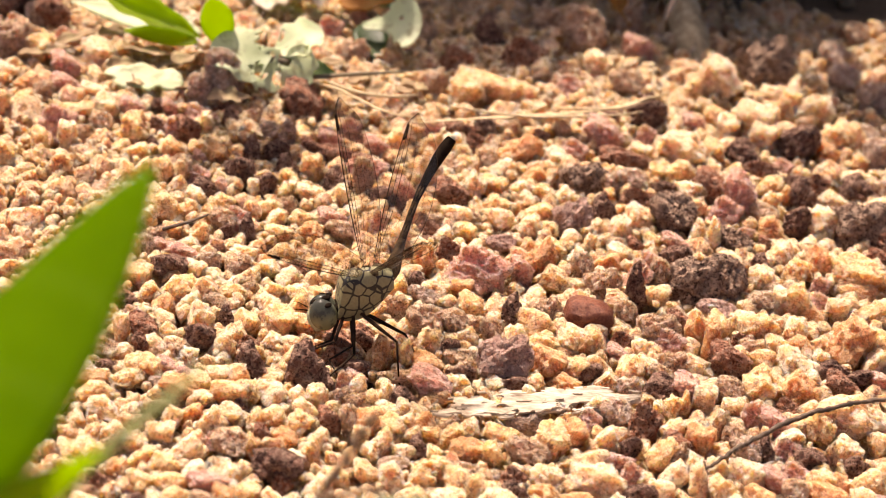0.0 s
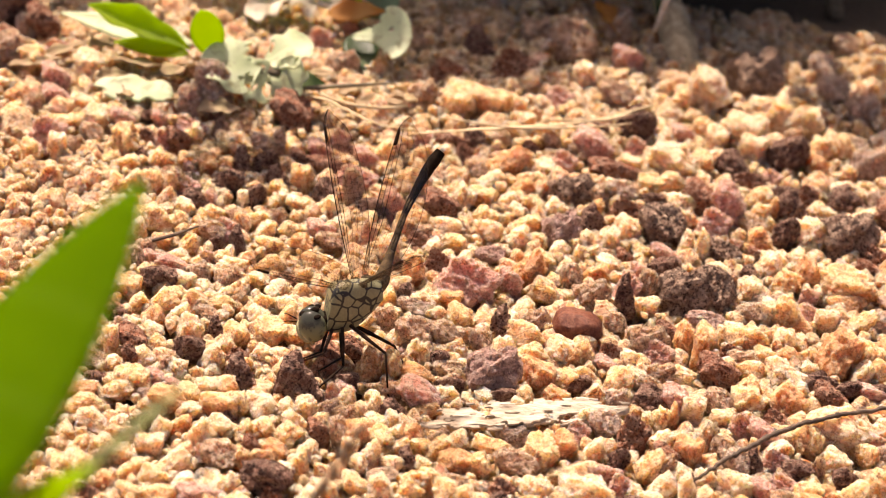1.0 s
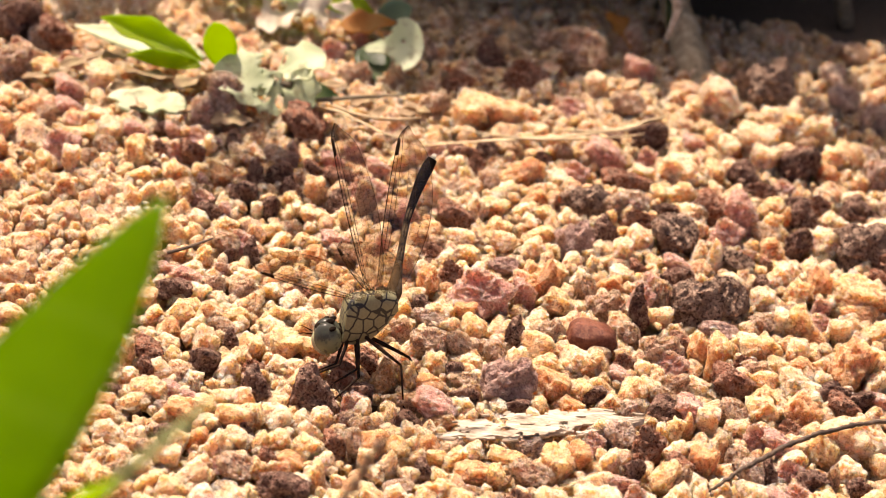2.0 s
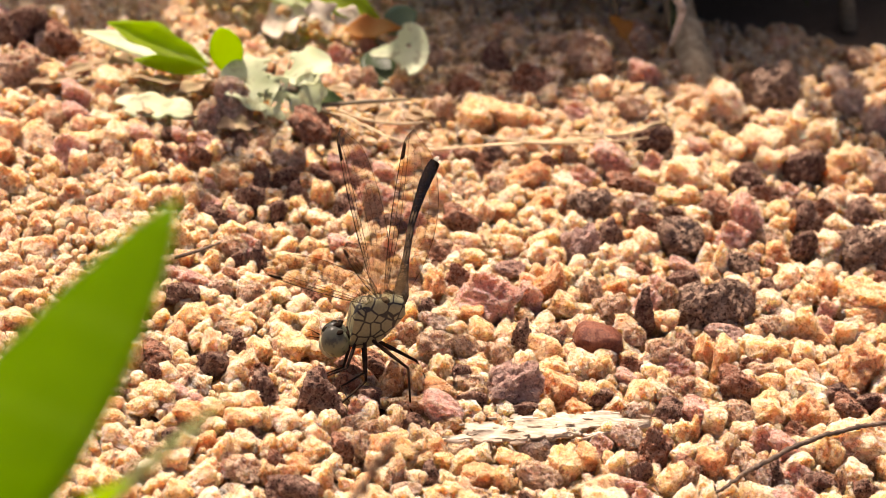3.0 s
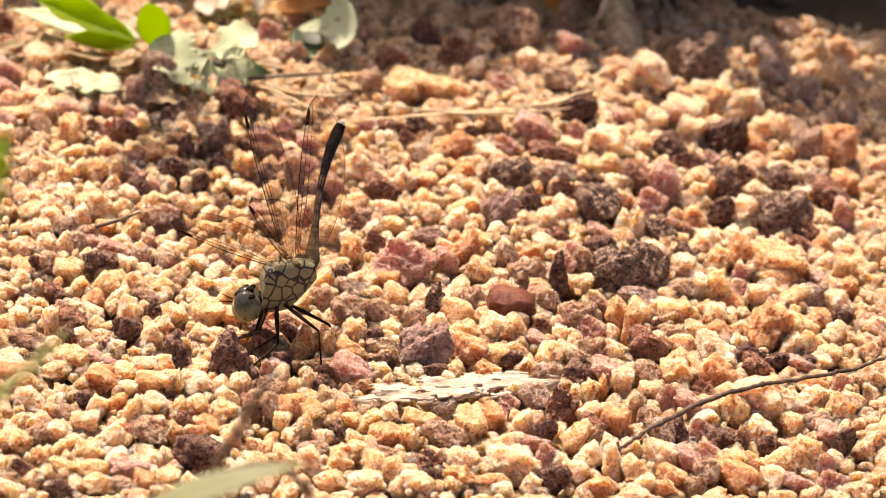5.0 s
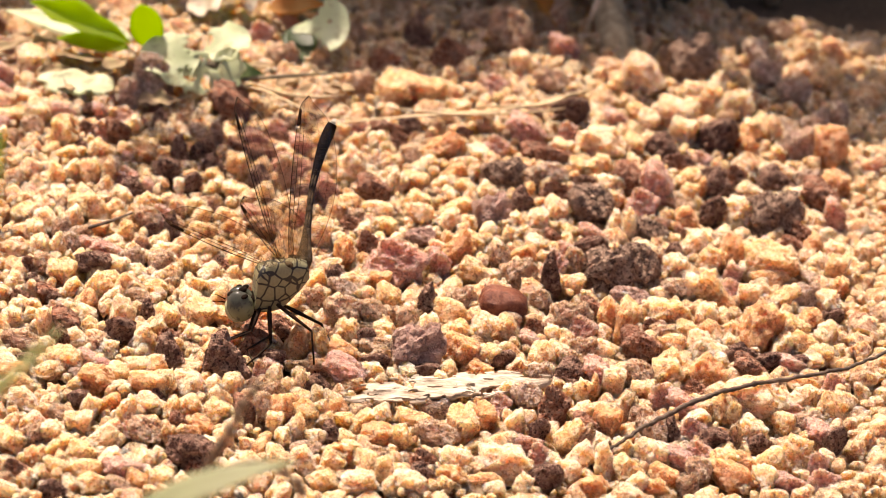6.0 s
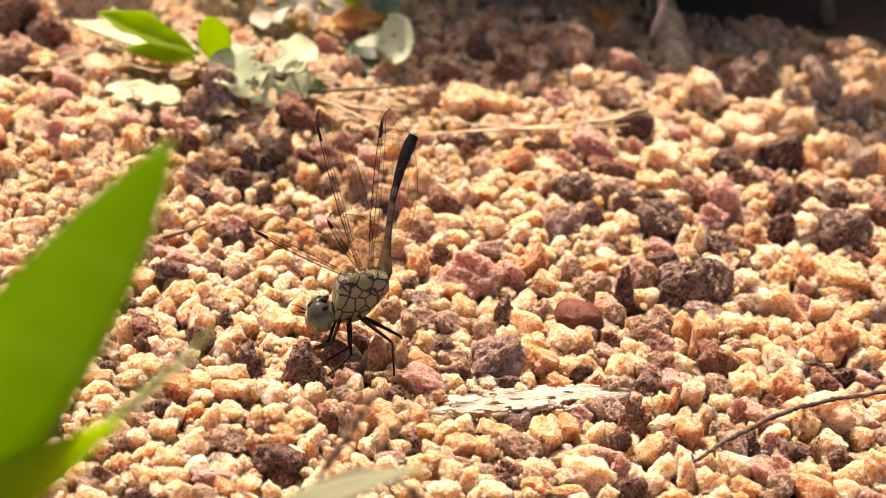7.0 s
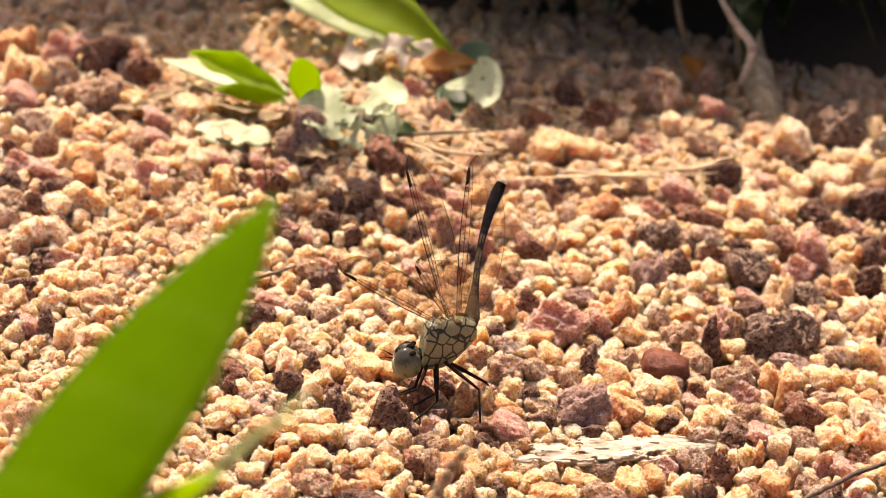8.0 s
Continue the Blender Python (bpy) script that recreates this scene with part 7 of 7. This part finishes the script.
def build_thorax():
    """Tall and square before, running out behind into the root of the abdomen."""
    top = [(-14.0, -33.2, 10.8), (-13.6, -33.0, 12.5), (-12.4, -32.6, 13.1), (-10.4, -31.8, 13.2), (-8.4, -30.8, 13.0), (-6.8, -30.0, 12.3)]
    low = [(-14.0, -33.2, 6.6), (-14.0, -33.0, 5.4), (-12.4, -32.6, 5.0), (-10.2, -31.8, 5.4), (-8.0, -30.8, 7.6), (-6.4, -30.0, 9.8)]
    middle = mm((-10.4, -32.0, 8.6))
    tops, lows = smooth_line([mm(p) - middle for p in top], 4), smooth_line([mm(p) - middle for p in low], 4)
    bm = bmesh.new()
    rows = []
    for k, (a, b) in enumerate(zip(tops, lows)):
        u = k / (len(tops) - 1)
        c, h = (a + b) / 2, (a - b) / 2
        wide = 0.0023 * min(1.0, 0.75 + 2 * u) * (1.0 - 0.45 * u ** 2)
        ring = []
        for n in range(24):
            w = 2 * math.pi * n / 24
            e, f = math.cos(w), math.sin(w)
            ring.append(bm.verts.new(c + h * math.copysign(abs(e) ** 0.75, e) + Vector((0.25, -1, 0)).normalized() * wide * math.copysign(abs(f) ** 0.8, f)))
        rows.append(ring)
    for p, q in zip(rows, rows[1:]):
        for n in range(24):
            bm.faces.new((p[n], p[(n + 1) % 24], q[(n + 1) % 24], q[n]))
    bm.faces.new(rows[0])
    bm.faces.new(rows[-1][::-1])
    bmesh.ops.recalc_face_normals(bm, faces=bm.faces)
    t = part("thorax", bm, NET, dragonfly, "grey-green thorax netted with black lines")
    t.matrix_basis = Matrix.Translation(middle)
    for p in HINGE.values():
        part("wing_hinge", ball(bmesh.new(), mm(p) - middle - Vector((0, 0, 0.0003)), (0.0008, 0.0006, 0.0005)), BLUISH, t)
    for p in ((-13.2, -33.0, 11.0), (-7.2, -30.4, 11.2)):
        part("dark_collar", ball(bmesh.new(), mm(p) - middle, (0.0007, 0.0014, 0.0007)), BLACK, t)
    # fine hairs on the back
    rnd = random.Random(3)
    bm = bmesh.new()
    for _ in range(110):
        p = tops[rnd.randrange(3, 18)] + Vector((rnd.uniform(-0.0004, 0.0004), rnd.uniform(-0.0012, 0.0012), -0.0001))
        tube(bm, [p, p + Vector((rnd.uniform(-0.0006, 0.0006), rnd.uniform(-0.0006, 0.0006), rnd.uniform(0.0005, 0.0012)))], [0.00003, 0.00001], 4)
    tagged(part("hair", bm, BLUISH, t), kind="stuff")


# the abdomen along the plan, with its half widths
ABDOMEN = [(-8.2, -30.0, 10.2), (-7.3, -28.5, 11.8), (-7.2, -26.5, 13.5), (-7.1, -24.0, 15.7), (-6.9, -20.5, 19.0), (-6.4, -18.0, 21.5), (-5.7, -15.8, 24.0), (-5.0, -14.2, 25.7), (-4.5, -13.4, 26.8)]
GIRTH = [1.2, 1.25, 0.80, 0.52, 0.47, 0.62, 0.86, 0.92, 0.75]


def build_abdomen():
    root = mm(ABDOMEN[0])
    line = smooth_line([mm(p) - root for p in ABDOMEN], 10)
    girth = [float(np.interp(i / 10, range(9), GIRTH)) * MM for i in range(len(line))]
    cuts = [0, 9, 18, 27, 34, 41, 48, 56, 64, 72, 80]
    looks = [BLUISH, BLUISH, BLUISH, BANDED, BANDED, BLACK, BLACK, BLACK, BLACK, BLACK]
    abdomen = None
    for n, (a, b) in enumerate(zip(cuts, cuts[1:])):
        rs = [g * (1.0 + 0.02 * math.sin(math.pi * (i / (b - a)))) for i, g in enumerate(girth[a:b + 1])]
        bm = tube(bmesh.new(), line[a:b + 1], rs, 12)
        bm.faces.ensure_lookup_table()
        for cap in [f for f in bm.faces if len(f.verts) == 12][:2 if n < 9 else 1]:
            bm.faces.remove(cap)
        if abdomen is None:
            abdomen = part("abdomen", bm, looks[n], dragonfly, "slender raised abdomen, bluish grey to black")
            abdomen.matrix_basis = Matrix.Translation(root)
        else:
            part("segment", bm, looks[n], abdomen)
        if 2 < n < 6:
            for s in (1, -1):
                c = line[(a + b) // 2]
                way = (line[b] - line[a]).normalized()
                m = facing(c, way, (s * 0.4, -0.8, 0.5))
                part("pale_stripe", ball(bmesh.new(), (0, 0, 0.00052), (0.0011, 0.00018, 0.00012), None, 6, 8), BLUISH, abdomen).matrix_basis = m
    end, way = line[-1], (line[-1] - line[-4]).normalized()
    for s in (1, -1):
        side = way.cross(Vector((0, 0.6, -0.5))).normalized() * s * 0.6
        part("tail_appendage", tube(bmesh.new(), [end + side * 0.00025, end + way * 0.0004 + side * 0.0003, end + way * 0.0009 + side * 0.0002], [0.00026, 0.00022, 0.00006], 8), IVORY, abdomen, "ivory tail appendage")
    return abdomen


def build_leg(points, thick):
    """A leg in three joints: thigh, shin and foot with its claws."""
    pts = [mm(p) for p in points]
    leg = part("leg", tube(bmesh.new(), [pts[0], pts[0].lerp(pts[1], 0.4), pts[1]], [thick * 1.3, thick * 1.5, thick * 0.9], 8), LEGS, dragonfly, "black spiny leg")
    last = pts[2]
    part("shin", tube(bmesh.new(), [pts[1], pts[1].lerp(last, 0.5), last], [thick * 0.85, thick * 0.75, thick * 0.6], 7), LEGS, leg)
    toe = pts[3] if len(pts) > 3 else last + (last - pts[1]).normalized() * 0.0008 + Vector((0.0006, -0.0002, -0.0001))
    part("foot", tube(bmesh.new(), [last, last.lerp(toe, 0.6), toe], [thick * 0.6, thick * 0.5, thick * 0.2], 6), LEGS, leg)
    bm = bmesh.new()
    for k in range(7):
        p = pts[1].lerp(last, 0.12 + 0.11 * k)
        tube(bm, [p, p + Vector((0.0005 * (-1) ** k, 0.0002, -0.0004))], [0.00004, 0.00001], 4)
    tagged(part("spine", bm, LEGS, leg), kind="stuff")


def build_wing(length, chord, hind):
    """A wing along x from its hinge, its leading edge to y: film, long veins, cross veins and the dark cell near its tip."""
    def outline(u):
        lead = 0.10 * chord * (1 - u) + 0.06 * chord * math.sin(math.pi * u)
        lead -= 0.14 * chord * max(0.0, (u - 0.90) / 0.10) ** 2
        trail = -chord * (0.78 if hind else 0.62) * (math.sin(math.pi * min(1, 0.10 + u * (0.80 if hind else 0.72))) ** 0.7)
        if u > 0.8:
            k = ((u - 0.8) / 0.2) ** 3
            trail = trail * (1 - k) + (lead - 0.02 * chord) * k
        return lead, trail

    def at(u, v):
        lead, trail = outline(u)
        y = lead + (trail - lead) * v
        return Vector((u * length, y, 0.04 * chord * math.sin(7 * v) * (1 - 0.5 * u) - 0.05 * length * u * u * 0.5))

    bm = bmesh.new()
    nu, nv = 24, 8
    grid = [[bm.verts.new(at(i / nu, j / nv)) for j in range(nv + 1)] for i in range(nu + 1)]
    for i in range(nu):
        for j in range(nv):
            bm.faces.new((grid[i][j], grid[i + 1][j], grid[i + 1][j + 1], grid[i][j + 1]))
    wing = part("wing", bm, FILM, dragonfly, "clear hind wing" if hind else "clear fore wing")
    for v, r in ((0.0, 0.000085), (0.10, 0.00005), (0.20, 0.00005), (0.42, 0.000024), (0.62, 0.00002), (0.80, 0.000018), (1.0, 0.000045)):
        line = [at(i / 24, min(1.0, v * (0.5 + 0.5 * min(1, i / 8)) if 0 < v < 1 else v)) for i in range(25)]
        part("vein", tube(bmesh.new(), line, [r * (0.45 + 0.55 * min(1.0, i / 7)) * (1 - 0.4 * i / 24) for i in range(25)], 5), VEIN, wing)
    bm = bmesh.new()
    rnd = random.Random(7 + hind)
    for i in range(34):
        u = 0.05 + 0.9 * i / 34
        tube(bm, [at(u, 0.0), at(u + 0.004, 0.10)], 0.00002, 4)
        tube(bm, [at(u, 0.10), at(u + 0.004, 0.20)], 0.000014, 4)
        for v in (0.20, 0.42, 0.62, 0.80):
            w = u + rnd.uniform(-0.012, 0.012)
            tube(bm, [at(w, v), at(w + rnd.uniform(-0.006, 0.006), v + 0.20)], 0.000011, 4)
    tagged(part("cross_vein", bm, VEIN, wing), kind="stuff")
    bm = bmesh.new()
    rows = []
    for i in range(7):
        u = 0.81 + 0.018 * i
        w = 0.10 if 0 < i < 6 else 0.06
        rows.append([bm.verts.new(at(u, v) + Vector((0, 0, z))) for v, z in ((-0.01, 0.00012), (w, 0.00012), (w, -0.00012), (-0.01, -0.00012))])
    for p, q in zip(rows, rows[1:]):
        for k in range(4):
            bm.faces.new((p[k], p[(k + 1) % 4], q[(k + 1) % 4], q[k]))
    bm.faces.new(rows[0][::-1])
    bm.faces.new(rows[-1])
    bmesh.ops.recalc_face_normals(bm, faces=bm.faces)
    part("wing_spot", bm, LEGS, wing, "dark brown cell near the wing tip")
    return wing


build_head()
build_thorax()
abdomen = build_abdomen()
for joints, thick in (
        (((-10.4, -34.3, 7.2), (-4.9, -39.0, 6.2), (-3.9, -40.9, 0.6)), 0.00021),
        (((-10.1, -31.4, 5.6), (-3.9, -32.0, 3.2), (-1.5, -35.2, 0.9), (1.3, -35.2, 0.9)), 0.00021),
        (((-11.5, -34.6, 6.9), (-10.7, -38.4, 2.9), (-14.1, -43.4, 1.4)), 0.00021),
        (((-11.9, -32.0, 5.6), (-11.1, -35.6, 2.5), (-14.1, -38.5, 1.6), (-12.1, -42.3, 0.6)), 0.00019),
        (((-12.9, -34.6, 6.4), (-13.6, -38.4, 4.7), (-19.2, -42.9, 4.0)), 0.00019),
        (((-13.6, -32.8, 5.4), (-14.2, -35.6, 3.0), (-17.0, -38.2, 2.9)), 0.00018)):
    build_leg(joints, thick)

# where each wing's tip points from time to time
wings = {k: build_wing((0.0245 if k.startswith("far") else 0.0225) - (0.001 if k.endswith("hind") else 0.0), 0.0062 if k.endswith("fore") else 0.0074, k.endswith("hind")) for k in HINGE}
TIPS = {
    "near_fore": [(0, (-23.9, -47.3, 22.8)), (1, (-23.9, -47.6, 22.5)), (1.3, (-23.9, -47.6, 22.5)), (1.5, (-26, -45.7, 22.2)), (2, (-26, -45.4, 22.6)), (3.5, (-25.6, -45.5, 23.1)), (4, (-25.3, -45.5, 23.4)), (6.5, (-26.2, -43.3, 24.4)), (7, (-26.3, -43.1, 24.6)), (7.5, (-26.6, -42, 24.9)), (8, (-26.5, -42.4, 24.8))],
    "near_hind": [(0, (-3.7, -47.2, 26.4)), (1, (-3.3, -47.2, 26.2)), (1.3, (-3.3, -47.2, 26.2)), (1.5, (-14.9, -46.1, 27.6)), (3.5, (-15.5, -45.4, 28)), (4, (-15.4, -46.2, 27.4)), (4.5, (-15.4, -44.7, 28.6)), (6.5, (-15.9, -44.2, 28.7)), (7, (-15.7, -44.9, 28.3)), (8, (-16, -44.7, 28.4))],
    "far_fore": [(0, (-17.5, -20.2, 31.7)), (1, (-17.5, -20.2, 31.6)), (1.3, (-17.5, -20.2, 31.6)), (1.5, (-18.3, -20.4, 31.2)), (3.5, (-19, -20.1, 32.5)), (4, (-18.7, -20.3, 32.4)), (4.5, (-18.8, -20.9, 31.4)), (6.5, (-19.6, -20.9, 31.6)), (7, (-19.6, -20.9, 31.4)), (8, (-20, -20.5, 31.8))],
    "far_hind": [(0, (-7.1, -15.1, 27.7)), (1, (-6.8, -19.9, 31.2)), (1.3, (-6.8, -19.9, 31.2)), (1.5, (-8.7, -19.4, 32.2)), (3.5, (-9, -19.7, 31.9)), (4, (-8.8, -19.8, 31.9)), (4.5, (-9.6, -19.6, 32.3)), (6.5, (-10, -19.4, 33)), (7, (-10, -19.9, 32.1)), (8, (-10.5, -19.8, 32))],
}
TAIL = [(0, (-0.6, -14, 26.1)), (1, (-0.6, -13.8, 25.8)), (1.3, (-0.6, -13.7, 25.8)), (1.5, (-4.2, -11.9, 25.1)), (2, (-4, -12, 25.1)), (3.5, (-4.7, -12.3, 25.6)), (4, (-4.4, -13.2, 26.5)), (4.5, (-5.2, -12.6, 26.1)), (6, (-5.6, -12.8, 26.4)), (6.5, (-5.9, -13.5, 27.2)), (7, (-5.3, -13.3, 26.9)), (7.5, (-5.5, -13, 26.5)), (8, (-5.6, -13.1, 26.7))]

# the leading edge of each wing looks this way
LEADS = {"near_fore": (-0.1, -0.5, -0.8), "near_hind": (-0.85, -0.2, -0.3), "far_fore": (-0.95, -0.2, -0.1), "far_hind": (-0.95, -0.2, -0.1)}


def wing_pose(key, tip):
    h, t = mm(HINGE[key]), mm(tip)
    x = (t - h).normalized()
    y = Vector(LEADS[key])
    y = (y - x * y.dot(x)).normalized()
    z = x.cross(y)
    m = Matrix((x, y, z)).transposed().to_4x4()
    m.translation = h
    return m


def abdomen_pose(tip):
    """Swings the abdomen about its root so that its end comes to the given place."""
    root = mm(ABDOMEN[0])
    old, to = mm(ABDOMEN[-1]) - root, mm(tip) - root
    return Matrix.Translation(root) @ old.rotation_difference(to).to_matrix().to_4x4()


def insect_motions():
    for key, rows in TIPS.items():
        walk(wings[key], [(t, wing_pose(key, tip)) for t, tip in rows])
    walk(abdomen, [(t, abdomen_pose(tip)) for t, tip in TAIL])


build_gravel()


# the leaf sways: seconds, millimetres to the side at its tip
SWAY = [(0.0, -0.3), (0.5, 0.0), (1.0, 0.0), (1.5, -0.1), (2.0, -0.3), (3.5, -0.3), (4.0, 0.0), (4.5, 0.1), (6.5, 0.1), (7.0, 0.4), (7.5, 0.3), (8.0, 0.2)]


def motions():
    insect_motions()
    walk(green_plant, [(t, pose(-0.062, -0.176, -0.002, 0, math.degrees(side / 110), 0)) for t, side in SWAY])


motions()
